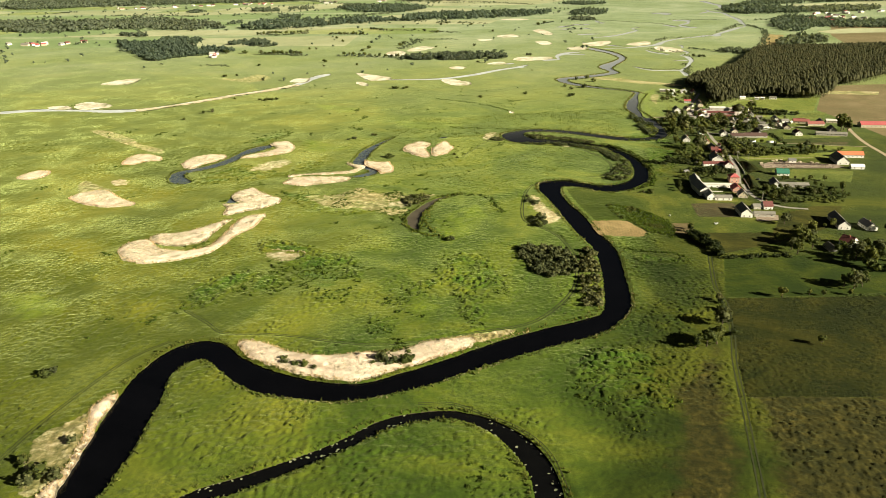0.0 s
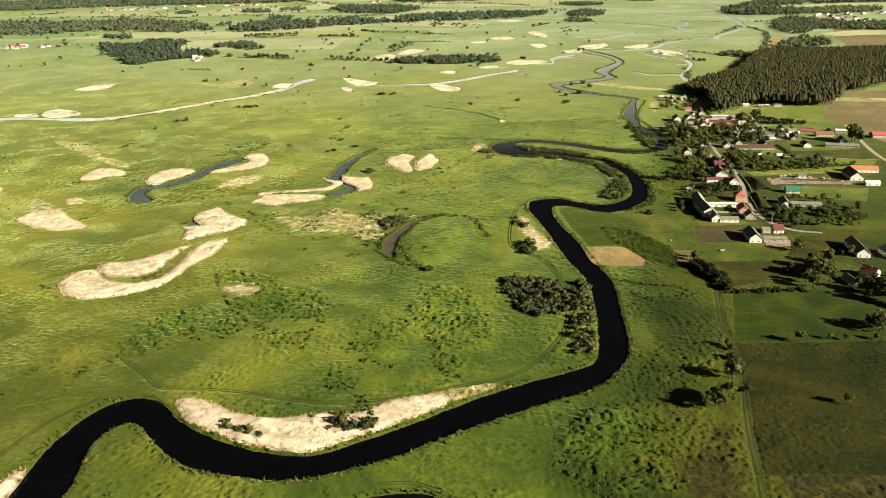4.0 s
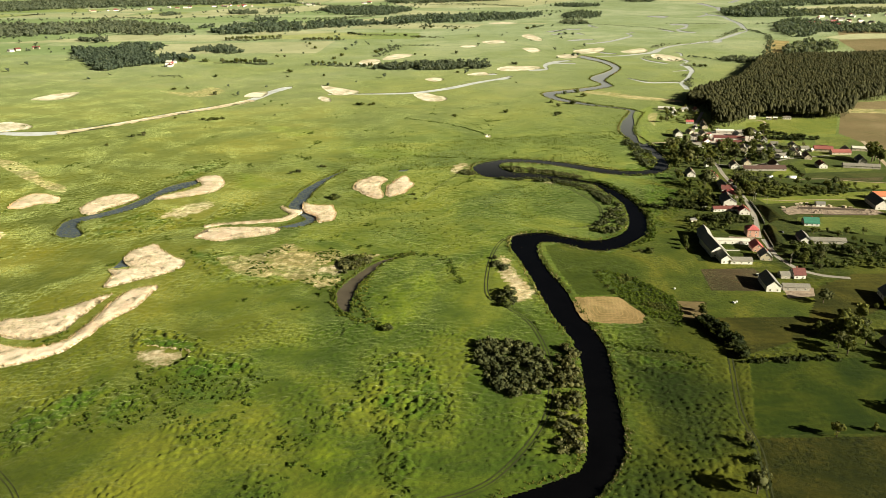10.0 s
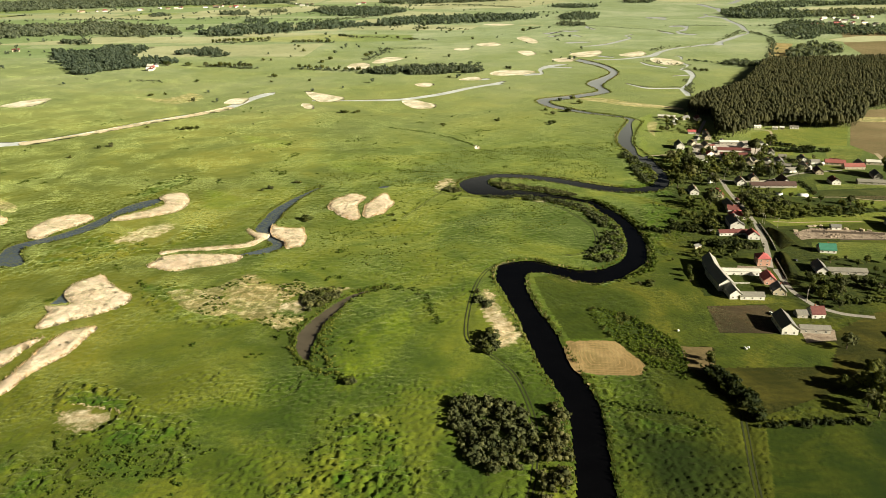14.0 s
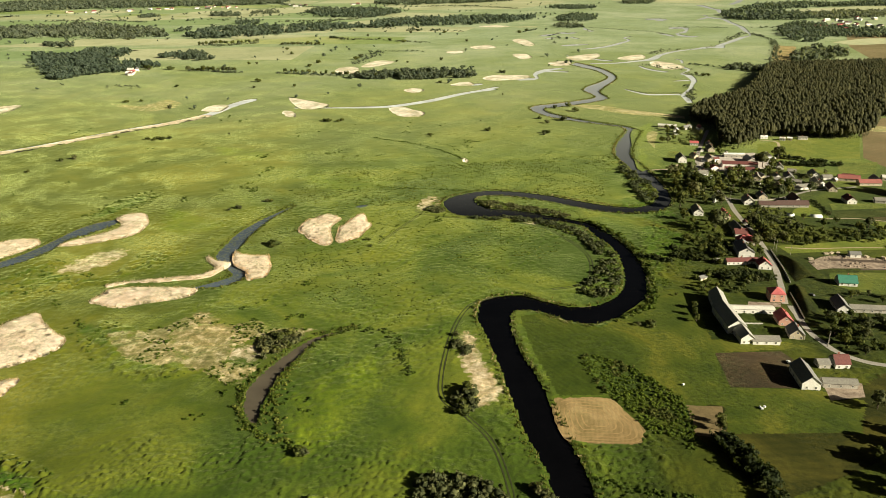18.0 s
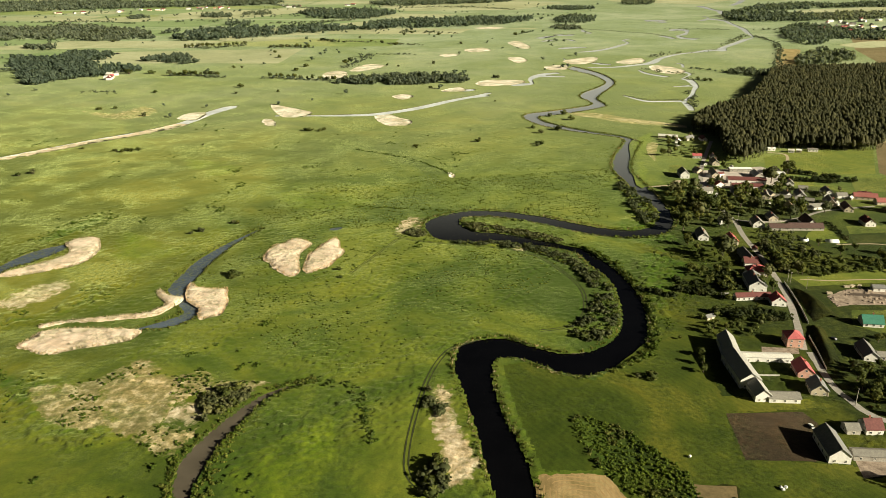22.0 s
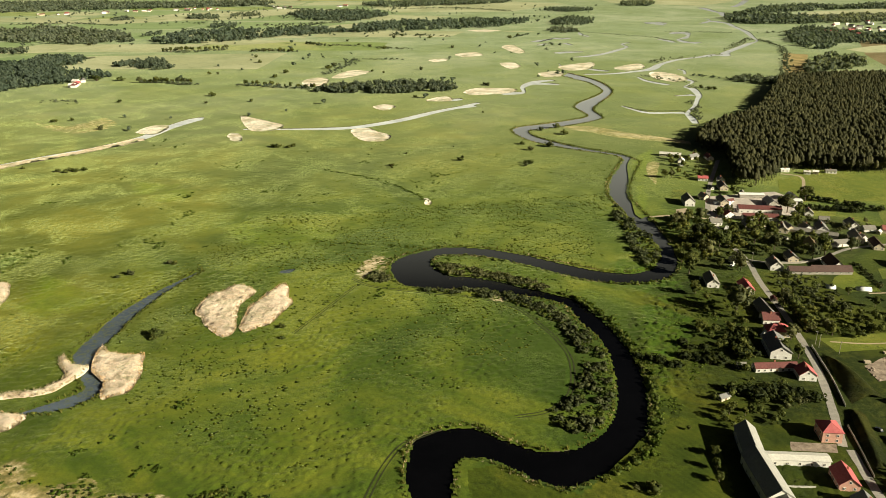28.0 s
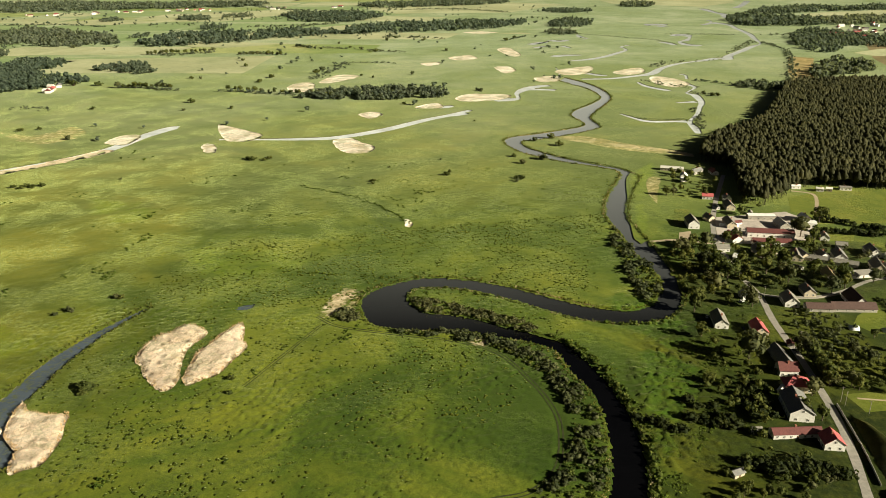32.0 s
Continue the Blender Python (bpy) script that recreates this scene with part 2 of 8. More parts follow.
# base taken darker than the pasture itself to stand for corner vignetting
M_FIELD_B = grassland("rough_grass", (0.013, 0.018, 0.0015), (0.021, 0.025, 0.002), (0.036, 0.036, 0.004), broad=0.012, sheen=0.02, bump=0.9)
M_FIELD_C = grassland("pale_grass", (0.066, 0.088, 0.014), (0.086, 0.106, 0.018), (0.125, 0.138, 0.03), broad=0.012, stripes=(5, 6))
M_STRAW = grassland("straw_stubble", (0.22, 0.155, 0.072), (0.29, 0.205, 0.10), (0.37, 0.265, 0.135), broad=0.04, bump=0.3, stripes=(8, 2.4, 0.3), contrast=0.5)
M_WINDROW = mottled("raked_straw", (0.25, 0.165, 0.07), (0.37, 0.255, 0.115), 0.15)
M_SOIL = grassland("tilled_soil", (0.036, 0.024, 0.016), (0.048, 0.032, 0.021), (0.062, 0.042, 0.028), broad=0.02, bump=0.5, stripes=(95, 2.2))
M_DRY = grassland("dry_sedge", (0.22, 0.2, 0.09), (0.34, 0.295, 0.16), (0.46, 0.39, 0.26), broad=0.03, patch=0.07)
M_FARM = grassland("far_ploughland", (0.125, 0.083, 0.050), (0.155, 0.104, 0.064), (0.185, 0.128, 0.082), broad=0.008, contrast=0.3, bump=0.3, stripes=(60, 9))
M_REED = grassland("reed_straw", (0.50, 0.395, 0.31), (0.60, 0.485, 0.39), (0.68, 0.56, 0.46), broad=0.04, patch=0.1, fine=1.2, bump=0.55, sheen=0.1, contrast=0.5)
M_BLEACHED = grassland("bleached_reeds", (0.46, 0.40, 0.31), (0.66, 0.58, 0.50), (0.78, 0.71, 0.64), broad=0.03, patch=0.06, fine=0.5, bump=0.3, sheen=0.1, contrast=0.6)
M_SCRUB = grassland("scrub_ground", (0.03, 0.055, 0.008), (0.045, 0.075, 0.011), (0.07, 0.105, 0.016), broad=0.03, patch=0.09, fine=0.5, bump=1.0)
M_DUG = mottled("dug_earth", (0.10, 0.075, 0.032), (0.20, 0.15, 0.07), 0.25)
M_LOT = mottled("pale_yard_paving", (0.34, 0.30, 0.27), (0.56, 0.50, 0.45), 0.15)
M_ROAD = mottled("road_gravel", (0.22, 0.205, 0.185), (0.36, 0.335, 0.30), 0.4)
# wheel ruts stay dark in colour for the shade lying in them
M_TRACK = mottled("shaded_track_earth", (0.016, 0.024, 0.005), (0.045, 0.050, 0.014), 0.25)
M_RUBBLE = mottled("rubble_earth", (0.10, 0.07, 0.05), (0.42, 0.34, 0.27), 0.22, bump=0.6, distance=0.4)
M_SAND = mottled("sandy_yard", (0.30, 0.24, 0.16), (0.46, 0.38, 0.27), 0.12)
# sky reflection is put into the river's far colour and the streams' base
M_RIVER = water_material("river_water", (0.0016, 0.0016, 0.0020), sky_glare=(955, 1850, (0.46, 0.49, 0.52)))
M_STREAM = water_material("sky_glare_stream_water", (0.56, 0.59, 0.61), rough=0.12)
M_POND = water_material("still_water", (0.064, 0.080, 0.102), scum=(0.085, 0.10, 0.055))
M_DARKPOND = water_material("dark_still_water", (0.003, 0.003, 0.003))
M_MUD = water_material("muddy_water", (0.066, 0.056, 0.042), rough=0.25)
M_LEAF = foliage("leaves_deciduous", (0.034, 0.050, 0.011), (0.155, 0.172, 0.048))
M_DARKLEAF = foliage("leaves_dark_hedge", (0.014, 0.024, 0.006), (0.060, 0.075, 0.020), sheen=0.04)
M_WILLOW = foliage("leaves_willow", (0.040, 0.052, 0.022), (0.150, 0.160, 0.080))
M_PINE = foliage("needles_pine", (0.039, 0.044, 0.024), (0.090, 0.095, 0.050), lucent=0.45)
# far leaves paled and blued: distance haze put into their colour
M_HAZELEAF = foliage("leaves_far_woods_hazed", (0.105, 0.135, 0.118), (0.180, 0.218, 0.178), sheen=0.4, lucent=0.6)
M_BARK = mottled("bark", (0.06, 0.045, 0.03), (0.14, 0.11, 0.08), 3.0)
M_SEDGE = foliage("sedge_leaves", (0.042, 0.075, 0.007), (0.105, 0.150, 0.018))
M_STALK = foliage("reed_stalks", (0.50, 0.395, 0.30), (0.70, 0.57, 0.46))
M_FRINGE = foliage("bank_sedge", (0.045, 0.075, 0.009), (0.19, 0.195, 0.06))
M_BANKLEAF = foliage("bank_shrub_leaves", (0.045, 0.075, 0.010), (0.16, 0.185, 0.04))
M_HUMMOCK = foliage("coarse_grass", (0.065, 0.096, 0.009), (0.140, 0.162, 0.017), sheen=0.35, lucent=0.6)
M_LUSH = foliage("lush_herb_leaves", (0.058, 0.098, 0.008), (0.135, 0.180, 0.018), sheen=0.3)
M_PAD = mottled("lily_pads", (0.14, 0.17, 0.08), (0.34, 0.34, 0.24), 0.6, 0.4)


# ---- mesh helpers ----
def mesh_of(name, verts, faces, material, smooth=False):
    me = bpy.data.meshes.new(name)
    me.from_pydata([tuple(v) for v in verts], [], [tuple(f) for f in faces])
    for m in material if isinstance(material, (list, tuple)) else [material]:
        me.materials.append(m)
    if smooth:
        me.polygons.foreach_set("use_smooth", [True] * len(me.polygons))
    me.update()
    return me


def tri_mesh(name, v, f, material):
    """A mesh from arrays of corners and triangles, fast."""
    me = bpy.data.meshes.new(name)
    me.vertices.add(len(v)), me.loops.add(3 * len(f)), me.polygons.add(len(f))
    me.vertices.foreach_set("co", np.asarray(v, np.float32).ravel())
    me.loops.foreach_set("vertex_index", np.asarray(f, np.int32).ravel())
    me.polygons.foreach_set("loop_start", np.arange(0, 3 * len(f), 3, dtype=np.int32))
    me.materials.append(material)
    me.update(calc_edges=True)
    return me


def part(name, bm, material, parent, label=""):
    """Links a bmesh (or a mesh) as one mesh object under a thing or a part."""
    if isinstance(bm, bmesh.types.BMesh):
        me = bpy.data.meshes.new(name)
        bm.to_mesh(me)
        bm.free()
        me.materials.append(material)
    else:
        me = bm
    ob = new(name, me)
    ob.parent = parent
    return tagged(ob, label) if label else ob


def spline(points, closed=False, step=5.0):
    """A smooth curve through the points (Catmull-Rom), any number of columns."""
    p = np.array(points, float)
    n = len(p)
    ext = np.vstack([p[-1:], p, p[:2]]) if closed else np.vstack([2 * p[0] - p[1], p, 2 * p[-1] - p[-2]])
    made = []
    for i in range(n if closed else n - 1):
        a, b, c, d = ext[i:i + 4]
        k = max(2, int(np.hypot(*(c - b)[:2]) / step))
        u = (np.arange(k) / k)[:, None]
        made.append(0.5 * (2 * b + (c - a) * u + (2 * a - 5 * b + 4 * c - d) * u**2 + (3 * b - a - 3 * c + d) * u**3))
    if not closed:
        made.append(p[-1:])
    return np.vstack(made)


def ribbon(rows, step=5.0):
    """The closed outline of a strip along rows of x, y, width."""
    c = spline(rows, False, step)
    d = np.gradient(c[:, :2], axis=0)
    nrm = np.c_[-d[:, 1], d[:, 0]] / np.maximum(np.hypot(d[:, 0], d[:, 1]), 1e-6)[:, None]
    half = np.maximum(c[:, 2:3], 0.4) / 2
    return np.vstack([c[:, :2] + nrm * half, (c[:, :2] - nrm * half)[::-1]])


def inside(pts, loop):
    """Which points lie inside a closed outline."""
    pts, loop = np.asarray(pts, float), np.asarray(loop, float)
    hit = np.zeros(len(pts), bool)
    near = np.nonzero(((pts >= loop.min(0)) & (pts <= loop.max(0))).all(1))[0]
    if not len(near):
        return hit
    x, y = pts[near].T
    own = np.zeros(len(near), bool)
    for (ax, ay), (bx, by) in zip(loop, np.roll(loop, -1, 0)):
        if ay != by:
            own ^= ((ay > y) != (by > y)) & (x < (bx - ax) * (y - ay) / (by - ay) + ax)
    hit[near] = own
    return hit


def sown(loop, spacing, rng, jitter=1.3):
    """Jittered points inside an outline."""
    loop = np.asarray(loop)
    lo, hi = loop.min(0), loop.max(0)
    gx, gy = np.meshgrid(np.arange(lo[0], hi[0], spacing), np.arange(lo[1], hi[1], spacing))
    p = np.c_[gx.ravel(), gy.ravel()] + rng.uniform(-jitter, jitter, (gx.size, 2)) * spacing
    return p[inside(p, loop)] if len(p) else p


def filled(loop, extra=()):
    """Triangles that fill an outline, with extra points in it."""
    from mathutils import geometry
    loop = [Vector(p[:2]) for p in loop]
    n = len(loop)
    v, _, f, _, _, ids = geometry.delaunay_2d_cdt(loop + [Vector(p) for p in extra], [], [list(range(n))], 1, 0.01)[:6]
    return np.array([tuple(a) for a in v]), f


def sheet(name, loop, material, z, label, category, ragged=0.0, rng=None):
    """A flat cover of the ground: a field, a yard, a road."""
    loop = np.array(loop)
    if ragged:
        loop = loop + rng.normal(0, ragged, loop.shape)
    v, f = filled(loop)
    me = mesh_of(name, np.c_[v, np.full(len(v), z)], f, material)
    return tagged(new(name, me), label, category, kind="structure")


def strewn(templates, places, sizes, turns, rng):
    """Arrays of corners and triangles: templates copied to places (n x 3), scaled and turned about z."""
    verts, faces, base = [], [], 0
    pick = rng.integers(0, len(templates), len(places))
    for k, (tv, tf) in enumerate(templates):
        at = np.nonzero(pick == k)[0]
        if not len(at):
            continue
        c, s = np.cos(turns[at])[:, None], np.sin(turns[at])[:, None]
        sz = sizes[at] if sizes.ndim == 2 else np.repeat(sizes[at][:, None], 3, 1)
        x, y, z = tv[:, 0] * sz[:, :1], tv[:, 1] * sz[:, 1:2], tv[:, 2] * sz[:, 2:3]
        p = np.stack([c * x - s * y, s * x + c * y, z], -1) + places[at][:, None]
        verts.append(p.reshape(-1, 3))
        faces.append((tf[None] + (np.arange(len(at)) * len(tv))[:, None, None]).reshape(-1, 3) + base)
        base += len(at) * len(tv)
    return np.vstack(verts), np.vstack(faces)


def stuff(name, v, f, material, label, category):
    return tagged(new(name, tri_mesh(name, v, f, material)), label, category, kind="stuff")


# ---- templates of plants, one metre wide or high ----
def blades(rng, count, lean=0.5, wide=0.12, tall=1.0):
    """A tuft of pointed blades."""
    v, f = [], []
    for i in range(count):
        a, r = rng.uniform(0, 2 * math.pi), rng.uniform(0, 0.3)
        o = np.array([math.cos(a) * r, math.sin(a) * r, 0])
        side = np.array([-math.sin(a), math.cos(a), 0]) * wide * rng.uniform(0.7, 1.4)
        tip = o + np.array([math.cos(a), math.sin(a), 0]) * lean * rng.uniform(0.4, 1.2) + (0, 0, tall * rng.uniform(0.6, 1.1))
        v += [o - side, o + side, tip]
        f.append((3 * i, 3 * i + 1, 3 * i + 2))
    return np.array(v), np.array(f)


def leaf_cloud(rng, lumps, per_lump, leaf, shape, core=1):
    """A crown of leaf clumps: lumps set in a squashed ball (shape: half-widths and middle height), each with its own tilted leaves."""
    rx, ry, rz, mid = shape
    v, f = [], []
    for _ in range(lumps):
        d = rng.normal(size=3)
        d /= np.linalg.norm(d)
        c = d * rng.uniform(0.45, 0.95) * (rx, ry, rz)
        lump = rng.uniform(0.2, 0.36) * (rx + rz) / 2
        for _ in range(per_lump):
            n = rng.normal(size=3) + d * 0.7
            n /= np.linalg.norm(n)
            o = c + n * lump * rng.uniform(0.7, 1.1)
            a = np.cross(n, rng.normal(size=3))
            a /= np.linalg.norm(a)
            b = np.cross(n, a)
            s = leaf * rng.uniform(0.6, 1.4)
            k = len(v)
            v += [o + a * s, o + b * s * 0.8 + n * s * 0.25, o - a * s, o - b * s * 0.8 + n * s * 0.25]
            f += [(k, k + 1, k + 2), (k, k + 2, k + 3)]
    v = np.array(v) + (0, 0, mid)
    # a loose core that closes the crown from within
    core_v, core_f = ball(rng, 0.62, 0.18, core)
    return np.vstack([v, core_v * (rx, ry, rz) + (0, 0, mid)]), np.vstack([np.array(f), core_f + len(v)])


def ball(rng, radius, rough=0.18, level=1):
    bm = bmesh.new()
    bmesh.ops.create_icosphere(bm, subdivisions=max(level, 1), radius=radius)
    v = np.array([tuple(p.co) for p in bm.verts])
    f = np.array([[c.index for c in face.verts] for face in bm.faces])
    bm.free()
    return v * rng.uniform(1 - rough, 1 + rough, (len(v), 1)), f


def pine_crown(rng):
    """A forest pine, one metre high: a thin trunk and an egg-shaped crown with ragged boughs."""
    v, f = ball(rng, 1.0, 0.3)
    wide = np.where(v[:, 2] > 0, 1 - 0.45 * v[:, 2], 1)[:, None]
    v = v * np.c_[wide * 0.17, wide * 0.17, np.full(len(v), 0.3)] + (0, 0, 0.7)
    for _ in range(7):
        t, z = rng.uniform(0, 6.3), rng.uniform(0.5, 0.92)
        out = 0.23 * (1.25 - z) / 0.6
        c, d = np.array([math.cos(t), math.sin(t), 0]), np.array([-math.sin(t), math.cos(t), 0])
        k, s = len(v), rng.uniform(0.05, 0.09)
        v = np.vstack([v, c * out * 0.5 + d * s + (0, 0, z), c * out * 0.5 - d * s + (0, 0, z), c * out * rng.uniform(0.9, 1.25) + (0, 0, z - 0.04), c * out * 0.5 + (0, 0, z + 0.09)])
        f = np.vstack([f, (k, k + 2, k + 3), (k + 2, k + 1, k + 3)])
    k = len(v)
    v = np.vstack([v, (-0.015, 0, 0), (0.015, 0, 0), (0, 0.02, 0), (0, 0, 0.5)])
    return v, np.vstack([f, (k, k + 1, k + 3), (k + 1, k + 2, k + 3), (k + 2, k, k + 3)])


rng = np.random.default_rng(11)
STALKS = [blades(rng, 8, 0.25, 0.09, 1.0) for _ in range(6)]
SHRUB = [leaf_cloud(rng, 7, 7, 0.13, (0.5, 0.5, 0.4, 0.36)) for _ in range(6)]
CONIFER = [pine_crown(rng) for _ in range(8)]
FAR_TREE = [leaf_cloud(rng, 5, 3, 0.2, (0.42, 0.42, 0.42, 0.5), 0) for _ in range(6)]
FARTHEST_TREE = [leaf_cloud(rng, 2, 2, 0.3, (0.45, 0.45, 0.45, 0.5), 0) for _ in range(6)]
LOW_TREE = [leaf_cloud(rng, 8, 5, 0.15, (0.42, 0.42, 0.42, 0.5)) for _ in range(5)]


# ---- the plan: outlines in metres ----
BANK_L1 = [(-176.3, 247.3), (-177.7, 281.4), (-178.1, 320.3), (-179.5, 362.7), (-177.8, 391.9), (-171.0, 415.6), (-158.1, 430.0), (-142.3, 430.4), (-131.3, 422.0), (-121.3, 409.7), (-105.0, 397.1), (-83.0, 385.0), (-59.5, 378.4), (-43.6, 379.3), (-28.0, 387.8), (-8.6, 398.6), (18.8, 416.9), (40.8, 431.3), (63.6, 443.4), (87.3, 454.4), (103.1, 463.4), (109.9, 478.4), (116.8, 517.3), (120.7, 550.3)]
BANK_R1 = [(-155.5, 247.0), (-154.8, 281.0), (-152.8, 319.9), (-154.2, 361.1), (-157.5, 385.1), (-152.8, 401.3), (-145.0, 406.6), (-132.5, 394.3), (-120.9, 381.3), (-105.3, 369.0), (-82.1, 362.2), (-57.0, 358.3), (-33.0, 364.8), (-8.3, 375.0), (17.7, 391.5), (45.6, 407.9), (75.1, 423.1), (98.4, 434.8), (114.3, 450.5), (126.0, 469.1), (131.4, 487.2), (136.2, 522.1), (139.4, 555.6)]
BANK_L2 = [(122.1, 565.7), (121.8, 594.4), (118.6, 632.7)]
BANK_R2 = [(140.0, 558.7), (141.4, 586.4), (137.4, 615.3)]
BANK_L3 = [(114.6, 629.0), (109.1, 682.0), (104.5, 717.5), (99.9, 744.7), (98.9, 763.2), (103.4, 783.1), (116.9, 791.2), (132.1, 792.5), (149.3, 780.3), (166.3, 771.8), (181.3, 774.6), (194.5, 785.0), (205.1, 802.1), (212.0, 825.2), (216.1, 861.2), (215.0, 889.9)]
BANK_R3 = [(134.6, 630.7), (130.6, 673.4), (124.6, 701.6), (120.9, 730.3), (121.1, 751.4), (125.9, 766.4), (140.0, 764.5), (159.0, 749.0), (173.7, 744.4), (191.2, 753.4), (206.2, 764.5), (216.8, 780.3), (227.4, 815.2), (231.5, 850.0), (229.9, 877.7)]
BANK_L4 = [(208.3, 907.0), (202.8, 933.6), (192.3, 944.6), (175.7, 952.4), (158.5, 958.9), (137.2, 964.9), (119.2, 965.3), (101.1, 968.0), (87.8, 975.6), (80.7, 995.3), (79.1, 1013.6), (87.7, 1030.8), (109.5, 1045.7), (126.1, 1050.6), (151.1, 1047.8), (183.2, 1033.6), (212.9, 1013.3), (237.5, 998.0), (258.9, 991.3), (276.4, 999.8), (289.8, 1023.1), (295.7, 1048.6), (291.1, 1088.8), (289.1, 1148.7), (287.7, 1195.3)]
BANK_R4 = [(224.9, 904.8), (217.3, 929.8), (209.9, 946.4), (194.0, 958.1), (177.1, 967.9), (159.6, 979.0), (141.3, 987.9), (124.4, 991.7), (113.8, 1008.1), (112.2, 1024.3), (120.1, 1032.1), (142.4, 1031.5), (162.2, 1023.1), (181.1, 1011.2), (202.4, 994.3), (229.7, 977.4), (254.3, 971.9), (277.6, 976.3), (292.9, 990.5), (305.9, 1017.8), (308.9, 1032.6), (308.8, 1064.8), (308.4, 1120.3), (305.1, 1178.6)]
BANK_L5 = [(300.5, 1247.9), (324, 1308), (334, 1342), (316, 1364), (281, 1388), (252, 1416), (232, 1448), (221, 1491), (232, 1520), (276, 1543), (337, 1585), (343, 1620), (336, 1662), (350, 1706), (381, 1753), (408, 1804), (413, 1843), (406, 1909), (385, 1962), (370, 2004)]
BANK_R5 = [(316.6, 1229.0), (336.2, 1286.6), (349, 1319), (345, 1342), (337, 1359), (312, 1380), (284, 1407), (262, 1435), (245, 1465), (244, 1497), (272, 1509), (313, 1535), (354, 1569), (362, 1591), (359, 1640), (372, 1682), (404, 1752), (424, 1803), (431, 1859), (423, 1940), (403, 2003), (387, 2040)]
POND_A = [(-216.6, 971.7), (-226.6, 966.9), (-239.5, 954.7), (-247.5, 937.8), (-253.1, 914.5), (-262.3, 886.1), (-277.6, 861.6), (-292.9, 848.1), (-302.0, 834.9), (-299.4, 814.5), (-295.3, 800.2), (-284.7, 791.2), (-271.3, 790.8), (-270.8, 801.1), (-279.4, 813.8), (-286.5, 826.9), (-280.6, 838.0), (-265.3, 851.1), (-251.5, 870.9), (-243.2, 891.9), (-240.6, 914.1), (-227.0, 932.3), (-216.7, 953.9)]
POND_B = [(-64.7, 1004.7, 3.1), (-82.8, 964.9, 8.9), (-93.1, 927.5, 14.0), (-96.4, 896.1, 15.2), (-97.4, 873.0, 14.6), (-85.5, 851.1, 12.4), (-75.8, 834.7, 11.3), (-83.9, 820.5, 13.4), (-97.4, 813.4, 7.8), (-107.3, 808.2, 3.1)]
POND_C = [(18.2, 742.7, 1.1), (6.2, 736.6, 3.6), (-5.9, 726.2, 6.3), (-15.7, 705.5, 10.1), (-22.4, 688.3, 11.7), (-26.5, 672.3, 13.2), (-26.6, 656.6, 12.2), (-24.8, 644.0, 8.3), (-21.9, 635.2, 2.9)]
POND_D = [(-137.4, 253.2, 14.0), (-112.6, 279.3, 12.6), (-95.0, 289.6, 11.6), (-71.8, 304.3, 9.7), (-52.1, 318.3, 8.9), (-31.1, 336.5, 9.9), (-13.8, 343.5, 8.9), (3.9, 345.3, 8.3), (19.9, 337.7, 9.9), (33.3, 324.1, 12.4), (41.4, 308.7, 13.6), (45.4, 292.8, 13.5), (45.7, 275.2, 13.9), (40.8, 250.9, 13.9)]
POND_E = [(-5.8, 1000.0, 5.4), (1.3, 1002.5, 10.0), (9.8, 1007.8, 3.1)]
POND_F = [(410.6, 2656.9, 12.2), (461.2, 2743.0, 7.9)]
POND_G = [(-213.4, 725.1), (-213.7, 736.8), (-214.1, 747.3), (-207.8, 732.2), (-201.1, 723.4), (-208.1, 719.3), (-213.9, 719.5)]
REED_0 = [(-262.5, 579.9), (-268.8, 594.9), (-264.3, 611.4), (-250.6, 615.9), (-240.7, 603.3), (-232.5, 594.0), (-213.1, 589.1), (-199.8, 594.1), (-193.6, 605.0), (-190.5, 629.3), (-188.6, 653.5), (-183.7, 675.0), (-168.7, 684.1), (-164.7, 678.0), (-169.5, 644.3), (-176.9, 628.9), (-184.9, 595.6), (-196.6, 576.6), (-214.3, 566.3), (-233.4, 560.3), (-251.4, 567.1)]
REED_1 = [(-210.8, 735.6), (-211.6, 753.8), (-202.6, 766.2), (-196.2, 770.8), (-183.4, 753.0), (-172.9, 742.0), (-160.2, 731.2), (-159.4, 722.5), (-162.7, 712.8), (-169.7, 703.4), (-181.6, 695.7), (-192.8, 686.9), (-200.0, 680.8), (-205.4, 683.5), (-207.8, 704.5), (-214.9, 715.7), (-206.7, 715.4), (-198.8, 719.4)]
REED_2 = [(-375.9, 740.6), (-368.4, 760.1), (-348.2, 767.5), (-326.8, 742.9), (-301.0, 719.5), (-319.1, 709.2), (-340.0, 713.4), (-358.8, 725.0)]
REED_3 = [(-301.4, 863.4), (-302.8, 890.8), (-294.8, 910.5), (-272.9, 918.9), (-259.9, 907.0), (-263.3, 889.4), (-275.6, 872.8), (-285.9, 852.8)]
REED_4 = [(-242.4, 899.7), (-236.4, 910.7), (-214.6, 933.3), (-209.3, 950.2), (-221.0, 971.0), (-210.9, 983.8), (-196.9, 980.6), (-184.2, 944.3), (-192.7, 920.7), (-208.5, 909.7), (-230.1, 899.3)]
REED_5 = [(-375.4, 876.3), (-379.1, 900.1), (-374.8, 918.0), (-364.2, 922.2), (-339.6, 907.6), (-335.1, 891.9), (-346.7, 888.0), (-355.1, 879.8), (-363.3, 871.7)]
REED_6 = [(-468.8, 819.4), (-462.9, 845.2), (-443.4, 844.5), (-441.5, 820.7), (-455.8, 812.1)]
